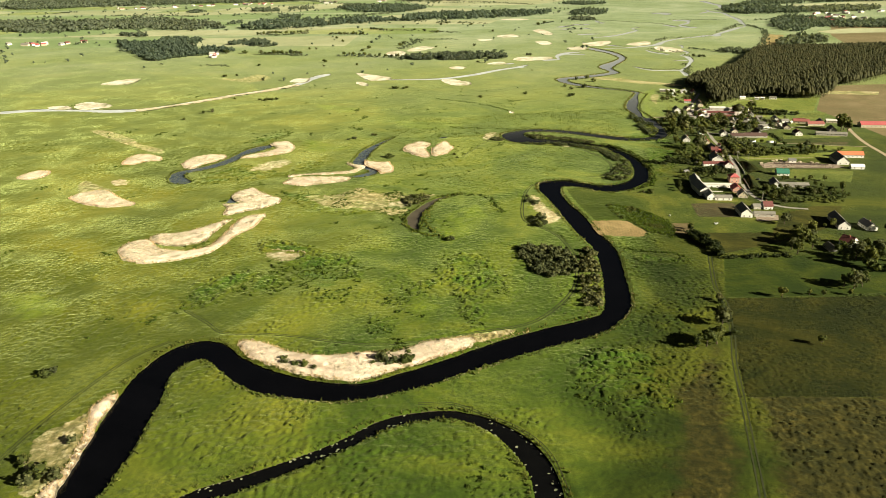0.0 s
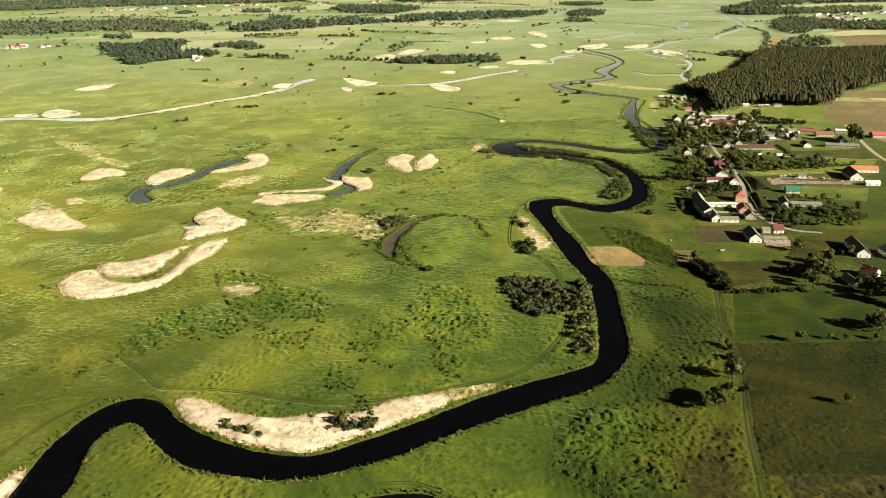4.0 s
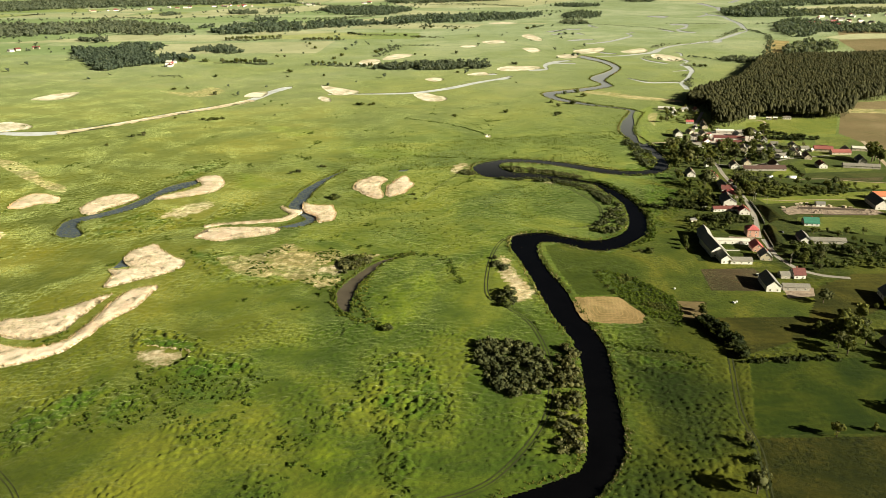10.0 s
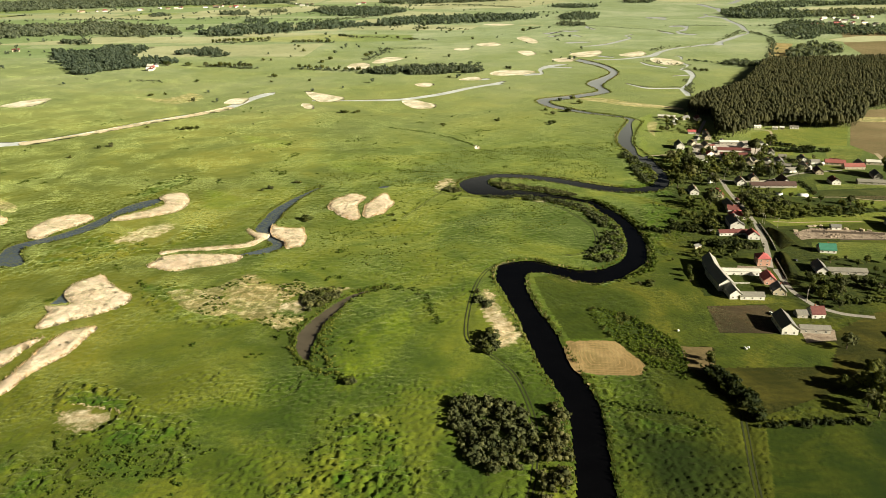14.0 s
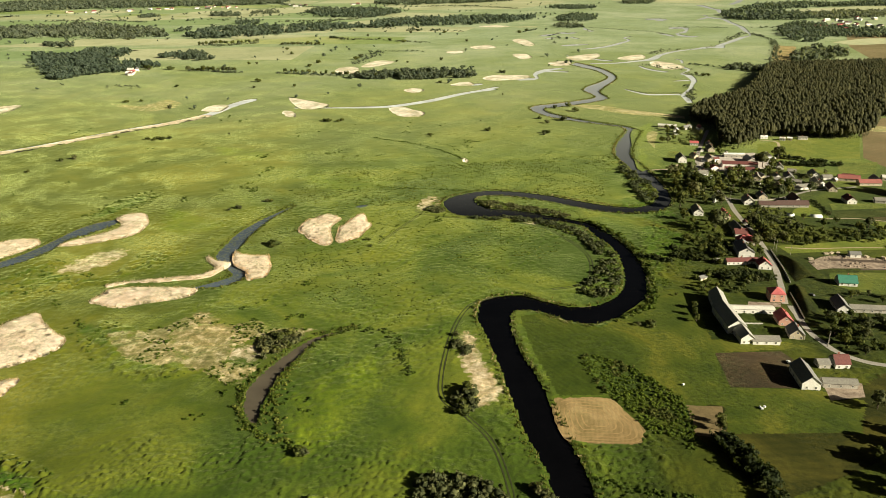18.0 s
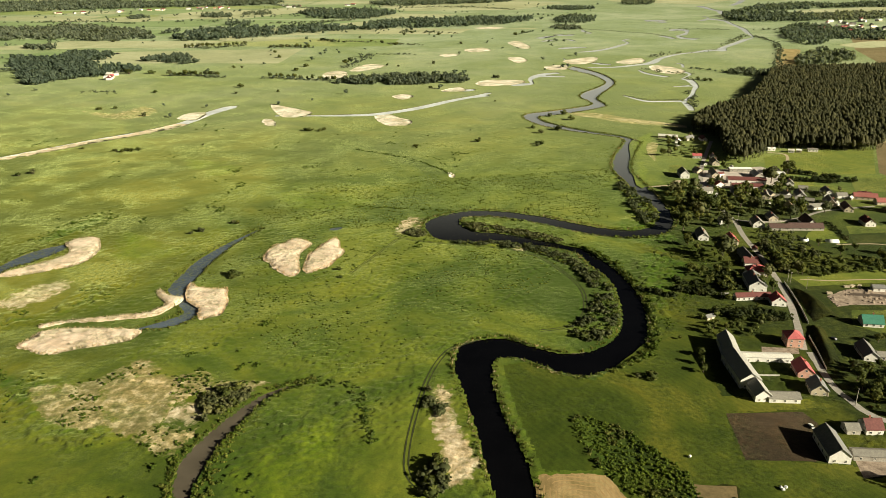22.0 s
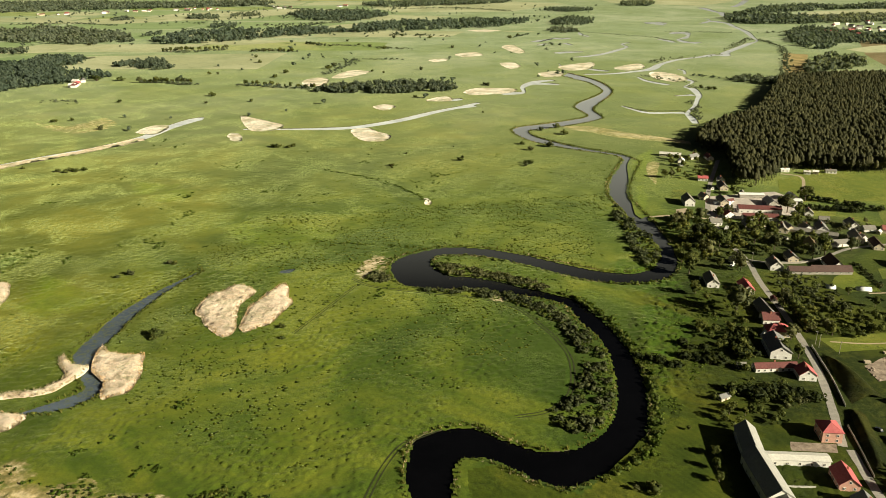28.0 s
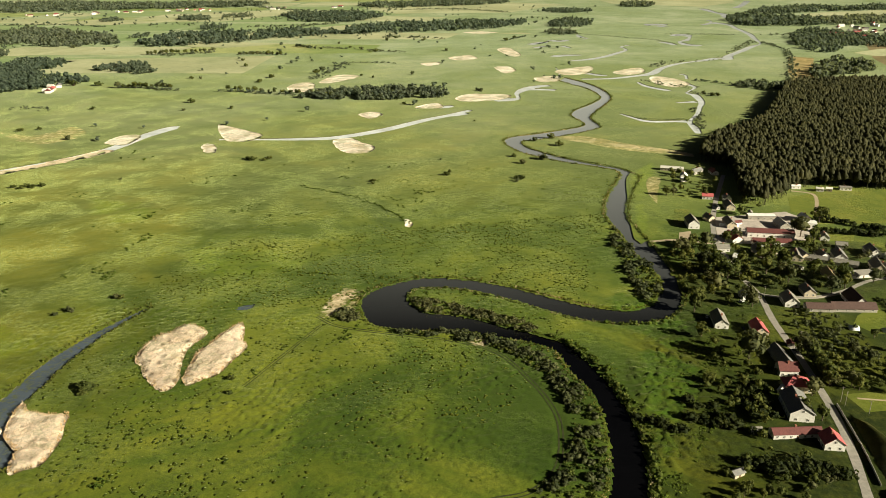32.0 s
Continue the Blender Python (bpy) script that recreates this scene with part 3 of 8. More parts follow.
REED_7 = [(-169.8, 788.2), (-166.4, 800.1), (-162.7, 808.4), (-138.2, 812.0), (-103.6, 809.4), (-99.4, 802.6), (-105.2, 793.0), (-121.0, 787.0), (-133.2, 781.9), (-148.3, 776.2), (-161.8, 782.6)]
REED_8 = [(-166.6, 812.7), (-152.5, 819.3), (-134.0, 820.6), (-116.4, 824.6), (-98.5, 828.7), (-91.1, 842.6), (-87.9, 852.2), (-90.0, 859.3), (-101.2, 862.7), (-110.7, 873.4), (-109.5, 862.9), (-98.6, 847.6), (-104.9, 836.3), (-118.7, 831.1), (-143.5, 825.3), (-160.9, 821.3), (-170.1, 816.3)]
REED_9 = [(-91.1, 871.5), (-91.7, 879.6), (-91.2, 884.5), (-84.0, 877.3), (-75.6, 873.9), (-67.7, 872.7), (-61.6, 873.6), (-58.8, 860.6), (-55.0, 850.8), (-54.9, 841.5), (-55.1, 830.4), (-61.8, 825.4), (-66.3, 821.4), (-69.7, 826.4), (-73.7, 839.6), (-84.9, 853.8)]
REED_10 = [(-47.6, 929.2), (-47.7, 952.7), (-37.3, 967.0), (-34.5, 973.4), (-25.6, 976.4), (-13.9, 964.1), (-17.1, 952.7), (-19.8, 941.8), (-17.9, 923.2), (-13.8, 905.8), (-16.1, 895.0), (-22.3, 895.1), (-33.0, 906.2), (-41.6, 921.7)]
REED_11 = [(-13.3, 908.3), (-13.5, 926.4), (-13.1, 938.8), (-7.9, 951.0), (-3.0, 966.3), (3.4, 977.4), (8.4, 970.0), (10.5, 954.4), (15.0, 945.4), (10.4, 925.9), (5.9, 911.6), (-3.1, 903.7), (-8.8, 899.6)]
REED_12 = [(-127.8, 429.4), (-111.3, 426.8), (-91.4, 414.0), (-70.2, 410.1), (-50.0, 413.2), (-29.5, 415.0), (-9.0, 427.0), (17.6, 431.8), (18.2, 419.8), (-8.7, 401.3), (-28.2, 390.4), (-43.8, 381.2), (-59.7, 380.2), (-83.4, 387.6), (-105.6, 399.8), (-121.1, 411.8)]
REED_13 = [(-189.3, 353.6), (-184.4, 367.7), (-182.4, 370.6), (-179.0, 363.5), (-179.3, 345.3), (-176.8, 319.0), (-175.9, 303.3), (-175.3, 284.8), (-175.2, 280.2), (-183.3, 280.3), (-182.4, 288.9), (-180.3, 301.2), (-181.6, 319.1), (-184.3, 335.1)]
REED_14 = [(-250.6, 615.9), (-248.4, 628.7), (-231.6, 632.3), (-216.2, 645.5), (-206.2, 658.4), (-193.2, 670.6), (-194.9, 659.2), (-200.4, 631.5), (-201.7, 613.7), (-209.8, 604.4), (-221.7, 600.1), (-234.8, 603.2), (-242.9, 608.1)]
FARREED_0 = [(0, 1505), (21, 1521), (38, 1497), (58, 1465), (43, 1437), (18, 1449)]
FARREED_1 = [(-176, 1610), (-153, 1598), (-124, 1571), (-98, 1542), (-110, 1509), (-141, 1516)]
FARREED_2 = [(-163, 1485), (-158, 1497), (-143, 1478), (-137, 1448), (-151, 1452)]
FARREED_3 = [(-293, 1502), (-287, 1545), (-262, 1547), (-261, 1494)]
FARREED_4 = [(-137, 1945), (-123, 1998), (-95, 1990), (-87, 1911), (-116, 1894)]
FARREED_5 = [(-87, 2010), (-60, 2098), (-18, 2081), (-40, 2022), (-74, 1989)]
FARREED_6 = [(17, 1682), (37, 1704), (54, 1681), (37, 1651)]
FARREED_7 = [(166, 1814), (192, 1858), (259, 1849), (246, 1805), (188, 1786)]
FARREED_8 = [(261, 2192), (292, 2208), (302, 2147), (277, 2107)]
FARREED_9 = [(294, 2529), (326, 2566), (342, 2419), (316, 2387)]
FARREED_10 = [(168, 2373), (216, 2414), (233, 2348), (186, 2319)]
FARREED_11 = [(103, 2264), (141, 2291), (147, 2262), (122, 2226)]
FARREED_12 = [(386, 2143), (468, 2200), (442, 2099), (393, 2078)]
FARREED_13 = [(497, 2113), (565, 2177), (560, 2110), (516, 2072)]
FARREED_14 = [(327, 2042), (374, 2063), (370, 2004), (336, 1985)]
FARREED_15 = [(102.7, 1184.1), (106.2, 1187.2), (110.5, 1176.0), (109.8, 1165.3), (104.3, 1165.5)]
FARREED_16 = [(-604.4, 1262.4), (-596.7, 1298.5), (-556.1, 1280.5), (-536.9, 1248.9), (-570.1, 1226.1)]
FARREED_17 = [(-642.3, 1254.2), (-613.9, 1262.9), (-595.4, 1232.2), (-623.3, 1233.6)]
FARREED_18 = [(101, 1739), (133, 1773), (146, 1738), (124, 1724)]
FARREED_19 = [(-654, 1490), (-636, 1547), (-601, 1559), (-602, 1487)]
FARREED_20 = [(553, 2040), (585, 2038), (605, 1959), (570, 1915), (543, 1962)]
FARREED_21 = [(225, 2997), (280, 3032), (330, 2990), (275, 2956)]
P_field_straw = [(135.0, 656.7), (161.2, 657.1), (166.4, 655.0), (171.5, 640.9), (176.6, 626.9), (171.2, 614.8), (147.6, 615.3), (134.4, 620.3)]
P_patch_soil = [(203.9, 648.5), (222.8, 646.7), (214.7, 618.7), (200.5, 621.0)]
P_plot_soil = [(239.1, 705.1), (279.3, 706.0), (282.3, 695.1), (273.7, 663.6), (234.1, 666.0)]
P_scrub = [(155.9, 700.9), (170.3, 702.4), (183.3, 690.4), (192.1, 677.4), (205.0, 651.8), (198.6, 619.0), (181.2, 621.4), (174.2, 640.9), (162.8, 665.0)]
P_dry1 = [(-223.0, 843.8), (-215.9, 869.7), (-203.7, 890.5), (-187.0, 896.5), (-173.1, 883.0), (-178.0, 858.2), (-196.1, 839.1), (-212.2, 835.8)]
P_dry2 = [(-137.7, 736.4), (-124.9, 738.3), (-104.0, 748.1), (-87.0, 770.3), (-62.4, 750.1), (-46.8, 755.1), (-35.0, 744.2), (-18.0, 743.9), (-6.0, 740.7), (-17.6, 731.0), (-30.1, 707.7), (-35.5, 685.0), (-40.5, 671.3), (-63.2, 687.3), (-79.9, 700.3), (-88.1, 696.3), (-105.2, 700.8), (-118.5, 709.6)]
P_dry11 = [(53.7, 987.3), (53.2, 1010.4), (63.8, 1031.4), (72.0, 1034.2), (77.1, 1027.1), (68.8, 996.5), (64.7, 985.3)]
P_dry12 = [(144.8, 954.6), (154.8, 957.5), (164.1, 948.2), (161.5, 940.9), (152.4, 943.3)]
P_lush = [(270.7, 921.9), (286.0, 950.0), (315.0, 957.0), (308.6, 921.1), (283.5, 896.2), (276.5, 862.8), (256.9, 834.3), (244.9, 805.4), (232.4, 805.7), (238.0, 834.7), (249.0, 885.2)]
P_strawstrip = [(300, 1529), (354, 1493), (399, 1460), (441, 1422), (436, 1406), (393, 1437), (349, 1469), (296, 1503)]
P_lush2 = [(89.2, 416.9), (111.0, 409.8), (125.6, 390.5), (123.8, 356.8), (112.7, 332.5), (92.4, 328.2), (80.5, 337.7), (79.4, 379.5)]
P_brown1 = [(128.6, 378.7), (159.0, 415.5), (172.9, 415.2), (155.9, 346.1), (140.5, 286.9), (131.0, 253.9), (93.4, 254.4), (97.8, 287.5), (111.4, 327.9)]
P_brown2 = [(174.4, 411.9), (207.2, 411.2), (323.7, 412.3), (239.0, 252.5), (139.9, 253.8), (144.2, 286.8), (160.8, 356.2)]
P_dry13 = [(-146.6, 575.0), (-142.2, 590.1), (-120.9, 585.0), (-111.9, 580.9), (-113.0, 569.8), (-120.8, 561.5), (-135.7, 565.3)]
P_plot1 = [(355.2, 1209.3), (369.3, 1208.8), (354.6, 1164.7), (341.1, 1165.1)]
P_plot2 = [(462.8, 1144.5), (492.2, 1145.6), (478.5, 1120.3), (455.2, 1121.1)]
P_plot3 = [(529.2, 1146.5), (578.3, 1149.0), (549.6, 1099.4), (510.0, 1096.9)]
P_plot4 = [(408.5, 980), (428.2, 996.0), (430.6, 977.8), (428.8, 953.6), (406.1, 954.3), (399.5, 968)]
P_plot7 = [(286.2, 777.4), (307.8, 774.4), (305.3, 767.7), (283.8, 770.0)]
P_plot8 = [(339.8, 1144.4), (351.3, 1148.1), (345.8, 1126.5), (332.9, 1121.1)]
P_yardgrass = [(292.5, 847.9), (314.0, 864.6), (346.9, 887.0), (393.3, 849.6), (403.5, 789.0), (347.5, 702.6), (298.2, 678.4), (298.7, 743.1), (303.6, 760.0), (304.9, 791.3), (275.2, 792.0)]
P_dry10 = [(-79.0, 697.5), (-77.5, 714.2), (-73.7, 726.9), (-61.7, 730.4), (-55.6, 718.7), (-47.0, 726.3), (-38.8, 733.1), (-29.3, 710.7), (-36.8, 694.3), (-52.2, 699.2), (-64.3, 694.9)]
P_dry4 = [(85.9, 731.1), (94.6, 741.2), (101.0, 699.2), (109.8, 671.3), (107.3, 656.3), (92.8, 647.1), (88.0, 677.0), (83.9, 705.5)]
P_dry6 = [(291, 1518), (333, 1520), (386, 1467), (435, 1430), (431, 1416), (372, 1437), (325, 1478)]
P_dry7 = [(356, 1312), (372, 1318), (355.6, 1265.7), (333.2, 1194.0), (339.6, 1237.5)]
P_dry8 = [(53.3, 987.3), (58.8, 1018.8), (69.5, 1031.3), (77.8, 1028.1), (74.5, 999.9), (66.4, 987.0)]
P_dry9 = [(-463, 1572), (-407, 1552), (-378, 1606), (-338, 1550), (-368, 1501), (-413, 1519)]
P_farm1 = [(572.7, 1169.3), (659, 1337), (707, 1396), (957, 1428), (642.5, 910.2), (578.7, 984.5), (577.6, 1083.3)]
P_farm2 = [(444.9, 1161.9), (531.8, 1298.2), (627.2, 1281.9), (566.5, 1165.0)]
P_farm3 = [(1136, 2309), (1286, 2625), (1930, 2666), (1633, 2134), (1122, 1985), (1054, 2043)]
P_farm4 = [(842, 2080), (961, 2353), (1004, 2319), (857, 2004), (811, 1985)]
P_farmyard = [(286.6, 669.5), (308.7, 669.0), (302.6, 654.4), (282.7, 651.2)]
P_farmstrip = [(672.1, 1344.6), (753.2, 1327.9), (734.3, 1295.8), (651.1, 1311.7)]
P_field5 = [(220.9, 560.9), (284.9, 565.2), (308.9, 566.1), (358.8, 572.4), (339.8, 496.1), (266.9, 489.6), (196.5, 488.4)]
P_field6 = [(196.9, 485.8), (265.4, 487.0), (334.2, 488.2), (308.0, 416.9), (251.6, 357.7), (158.9, 359.1), (179.9, 425.8)]
P_field7 = [(251.4, 663.4), (288.0, 652.2), (349.4, 693.6), (378.6, 692.8), (350.0, 640.8), (297.8, 605.8), (216.8, 568.2), (199.6, 621.3), (206.5, 644.4)]
P_yard1 = [(477.1, 1242.9), (523.8, 1264.8), (602.7, 1262.6), (545.9, 1164.4), (486.4, 1166.0), (460.5, 1198.9)]
P_lot1 = [(384.6, 1184.5), (455.3, 1199.0), (468.9, 1166.4), (446.4, 1123.5), (391.2, 1115.5), (364.3, 1118.9)]
P_sandlot = [(360.9, 850.0), (381.1, 860.7), (404.1, 861.8), (421.6, 851.7), (447.0, 847.1), (451.0, 836.0), (437.7, 829.2), (391.4, 834.3), (369.9, 835.0), (360.4, 831.7)]
P_lime1 = [(-39.9, 487.9), (-6.9, 508.7), (8.5, 481.9), (3.4, 454.1), (-21.0, 438.0)]
P_lime2 = [(-17.8, 675.7), (28.1, 720.3), (58.9, 701.5), (48.3, 629.6), (7.9, 580.5), (-16.3, 613.4)]
P_lime3 = [(-223.0, 1262.7), (-149.5, 1260.7), (-112.8, 1197.9), (-137.7, 1167.3), (-180.9, 1176.1)]
P_lime4 = [(-87.0, 1117.2), (3.4, 1128.1), (40.4, 1065.8), (-52.1, 1046.4)]
P_lime5 = [(-336.6, 507.4), (-305.6, 527.2), (-250.0, 495.7), (-249.7, 459.8), (-290.8, 452.3)]
P_lime6 = [(-188.5, 1009.9), (-110.9, 970.6), (-113.9, 915.9), (-172.8, 917.9)]
P_lime7 = [(322, 1257.0), (298, 1130), (309.1, 1128), (330, 1184.4), (340, 1230), (383.0, 1362.3), (376.0, 1386.3), (340.2, 1328.6)]
P_dark2 = [(-156.8, 616.8), (-72.4, 574.8), (-66.8, 540.1), (-79.0, 504.6), (-115.0, 522.6)]
P_dark4 = [(75.3, 402.1), (110.5, 420.0), (132.9, 407.1), (126.5, 373.5), (90.3, 354.2), (72.3, 364.2)]
P_dry14 = [(-205.8, 325.4), (-197.3, 337.7), (-190.1, 348.0), (-184.1, 337.4), (-181.6, 315.7), (-181.4, 300.3), (-183.7, 286.1), (-192.0, 282.3)]
P_dry15 = [(-0.5, 429.1), (16.0, 436.4), (34.4, 442.4), (47.0, 440.5), (33.5, 429.9), (12.0, 421.4)]
P_dry17 = [(-99.1, 738.5), (-84.0, 751.4), (-63.8, 750.9), (-52.5, 713.1), (-60.6, 691.3), (-76.4, 694.3)]
P_dry18 = [(-493.3, 1064.6), (-471.2, 1063.7), (-424.6, 1023.3), (-392.6, 981.0), (-353.3, 949.0), (-342.3, 924.7), (-363.4, 934.9), (-400.3, 968.3), (-448.7, 1015.7)]
P_dry19 = [(-360.1, 804.0), (-347.0, 810.6), (-334.4, 792.8), (-342.0, 782.9), (-351.4, 788.2)]
P_dry20 = [(-386.6, 782.6), (-387.6, 804.8), (-369.5, 790.5), (-350.5, 773.3), (-333.5, 764.8), (-359.7, 760.9), (-372.0, 755.0)]
P_rank1 = [(-2.2, 579.9), (29.3, 554.5), (34.1, 504.7), (30.3, 458.5), (14.8, 436.5), (9.6, 480.9), (0.9, 518.7)]
P_rank2 = [(-32.1, 487.6), (-19.3, 519.1), (-3.3, 532.7), (2.6, 518.6), (-14.1, 498.2), (-28.0, 479.9)]
P_rank3 = [(-88.8, 488.7), (-90.0, 520.6), (-79.0, 549.2), (-66.7, 560.6), (-60.7, 534.0), (-65.9, 500.5), (-79.0, 487.4)]
P_rank4 = [(-185.9, 481.9), (-188.2, 522.7), (-173.4, 536.5), (-147.0, 550.7), (-136.2, 528.5), (-148.2, 505.4), (-161.0, 481.4)]
P_rank5 = [(-9.2, 538.8), (-1.5, 569.3), (21.9, 580.0), (43.8, 557.6), (53.2, 502.8), (32.1, 494.7), (9.1, 499.7)]
P_rank6 = [(-146.5, 502.7), (-145.6, 532.2), (-126.8, 546.0), (-109.7, 518.3), (-126.3, 497.7)]
P_rank7 = [(-101.7, 518.2), (-79.3, 530.9), (-67.1, 517.5), (-70.8, 496.7), (-103.6, 497.3)]
P_rank8 = [(70.0, 368.8), (98.3, 400.0), (115.8, 403.0), (124.5, 373.8), (112.4, 340.3), (95.4, 330.4), (82.3, 351.5)]
P_rank9 = [(-51.3, 447.4), (-47.0, 455.8), (-36.6, 454.6), (-32.9, 444.6), (-38.3, 437.5), (-47.0, 439.1)]
P_rank10 = [(33.5, 717.1), (46.0, 716.8), (59.9, 688.7), (64.1, 659.5), (57.4, 638.3), (45.0, 659.9)]
P_rank11 = [(-171.7, 753.4), (-131.1, 752.5), (-94.3, 725.9), (-67.3, 702.2), (-80.2, 681.5), (-117.3, 687.4)]
P_rank12 = [(154.2, 577.1), (174.9, 573.8), (195.4, 562.3), (193.1, 546.8), (172.3, 544.7), (152.7, 557.9)]
P_rank14 = [(-275.0, 822.8), (-250.8, 850.7), (-230.8, 870.2), (-178.1, 834.7), (-162.6, 895.6), (-137.3, 873.3), (-153.7, 826.3), (-193.7, 809.3), (-232.0, 793.0), (-260.7, 783.7)]
P_rank15 = [(-258.6, 975.9), (-239.6, 1030.4), (-218.4, 1059.6), (-204.4, 1029.0), (-217.2, 995.7), (-235.1, 962.1)]
P_rank16 = [(244.0, 931.3), (262.1, 944.6), (288.5, 917.2), (285.7, 885.2), (263.8, 857.3), (250.8, 826.1), (228.5, 818.0), (231.8, 858.0)]
P_rank17 = [(239.6, 1007.6), (266.9, 1030.8), (291.6, 1006.2), (300.3, 953.2), (269.9, 930.7), (248.8, 954.4)]
P_strip1 = [(448.9, 995.4), (528.3, 1000.3), (517.8, 982.1), (441.6, 975.6)]
P_strip2 = [(441.0, 972.1), (528, 974), (520, 958.5), (433.0, 953.4)]
P_strip3 = [(455, 941), (466.5, 943), (520, 927), (506, 908), (459, 915)]
P_strip4 = [(464.8, 954.1), (516.0, 955), (505, 940), (490, 941.5), (460.4, 949.6)]
P_lawn1 = [(289.8, 813.4), (311.4, 812.9), (305.2, 791.4), (279.0, 790.1)]
P_yardgrass2 = [(314.7, 1062.1), (355.2, 1116), (393.7, 1100), (440, 1120), (482.6, 1120), (495, 1093.0), (478.6, 1045), (434.2, 1011.8), (395.1, 1003.5), (359.9, 1013.8), (322.3, 994.1), (304.1, 1011.7)]
P_lawn3 = [(366.9, 826.5), (398.8, 826), (452.1, 817), (427.5, 773.3), (405.3, 777.0), (367.7, 794.0), (356.6, 804.2)]
P_lawn2 = [(273.8, 776.9), (306.4, 773.3), (305.1, 770.4), (272.0, 772.3)]
P_hay1 = [(126.6, 757.5), (144.2, 761.7), (161.3, 743.9), (176.2, 738.0), (192.6, 754.7), (216.4, 783.3), (235.6, 796.5), (255.3, 799.9), (245.5, 749.5), (242.0, 721.2), (285.7, 717.4), (298.8, 709.4), (238.6, 704.8), (230.6, 667.5), (285.5, 659.0), (300.2, 649.7), (283.3, 620.4), (200.9, 622.0), (200.4, 656.6), (184.2, 686.9), (157.2, 702.4), (162.3, 659.1), (137.5, 657.9), (129.9, 703.5)]
P_green1 = [(351.3, 884), (394.7, 890), (459.3, 903), (502.4, 907), (486.5, 882), (444.0, 874.2), (402.9, 871.6), (354.1, 866.5)]
R_village = [(310.2, 772.6), (321.9, 807.9), (331.7, 842.0), (338.0, 872.2), (344.9, 920.3), (350.0, 972.2), (356.6, 1011.8), (356.9, 1047.2), (359.9, 1087.0), (364.8, 1125.6), (377.7, 1168.9), (399.7, 1226.7), (443, 1327)]
R_south = [(312.6, 769.8), (307.9, 732.7), (309.7, 716.0), (313.0, 703.4), (324.7, 691.2), (343.3, 685.1)]
R_east = [(356.2, 879.8), (377.5, 876.7), (404.1, 877.8), (435.0, 877.0)]
R_strip = [(417.9, 950.6), (447.7, 951.3), (463.5, 946.4), (485.8, 938.2), (526, 930)]
R_cross = [(356.6, 1016.6), (371.5, 1010.5), (397.8, 1011), (421.6, 1021), (442.7, 1035), (460.2, 1041.5), (503.7, 1051)]
R_jetty = [(309.1, 1123.0), (333.7, 1126.4), (359.7, 1116.3)]
R_farmroad = [(581.4, 1124.5), (539.1, 976.2), (525.4, 886.4), (508.8, 777.0)]
R_forestyard = [(489.9, 1265.8), (506.2, 1251.6), (487.9, 1206.6), (477.5, 1190.1)]
R_dirt = [(214.6, 575.7), (209.5, 557.6), (199.9, 521.9), (195.9, 503.4), (194.9, 485.8), (193.3, 472.9), (187.3, 450.7), (180.4, 425.8), (171.4, 398.6), (162.0, 361.4), (153.8, 329.5), (145.7, 297.5), (138.0, 268.0), (130.0, 236.0)]
R_track_bank = [(115.2, 791.8), (94.1, 774.0), (80.6, 729.3), (73.9, 664.4), (87.0, 640.6), (99.4, 614.6), (104.7, 573.0), (101.0, 534.6), (92.1, 501.9), (71.6, 467.3), (52.3, 449.3), (19.9, 438.6)]
R_track_bend = [(51.4, 987.3), (68.1, 972.0), (105.0, 960.1), (140.5, 950.9), (167.2, 934.4), (183.6, 901.3), (192.0, 872.5), (192.2, 849.5), (185.9, 822.7), (172.2, 806.8), (154.2, 801.5)]
R_track_near = [(58.2, 250.7), (55.0, 282.7), (50.0, 312.1), (38.2, 331.3), (21.7, 344.5), (4.1, 355.6), (-14.2, 355.9)]
R_track_west = [(-216.7, 294.6), (-210.7, 335.4), (-201.2, 373.6), (-189.2, 408.9), (-172.4, 430.3)]
R_track_loop = [(-177.1, 476.1), (-156.7, 456.9), (-141.8, 441.8), (-118.6, 439.9), (-95.1, 436.2), (-71.1, 428.9), (-48.3, 424.0), (-29.6, 425.0), (-5.6, 429.9), (20.0, 438.6)]
R_track_meadow = [(-85.0, 1110.8), (-25.4, 1090.7), (31.8, 1066.0), (66.9, 1057.4), (100.9, 1053.3)]
R_track_diagonal = [(23.2, 898.6), (38.7, 933.7), (56.8, 974.7)]
R_track_bank2 = [(300.0, 1059.4), (279.6, 1059.9), (261.2, 1095.7), (267.6, 1164.1), (292.2, 1248.2), (319, 1308)]
W_pine = [(437, 1389), (482, 1473), (527, 1520), (581, 1572), (650, 1695), (718, 1819), (781, 1906), (956, 1931), (1139, 1923), (1010, 1660), (754.9, 1409.3), (719.0, 1396.7), (622.5, 1269.5), (514.2, 1281.4), (481.2, 1252.3), (441.4, 1216.6), (430.3, 1244.2), (458, 1350)]
W_row1 = [(-108, 1849), (26, 1916), (122, 1908), (150, 1829), (51, 1806), (-53, 1813)]
W_bank4 = [(80.1, 666.9), (89.6, 669.6), (95.4, 660.7), (93.1, 646.8), (81.0, 641.7)]
W_bank5 = [(81.4, 723.3), (93.9, 726.8), (94.9, 712.0), (84.4, 705.2)]
W_bend2 = [(64.6, 993.1), (74.8, 997.2), (81.8, 981.6), (71.2, 976.8)]
W_yards = [(294.1, 890.3), (312.5, 896.8), (304.3, 866.5), (291.6, 864.3)]
W_creek = [(-37.6, 715.2), (-35.5, 729.9), (-22.9, 738.9), (-12.6, 730.9), (-17.9, 720.5), (-27.9, 709.3)]
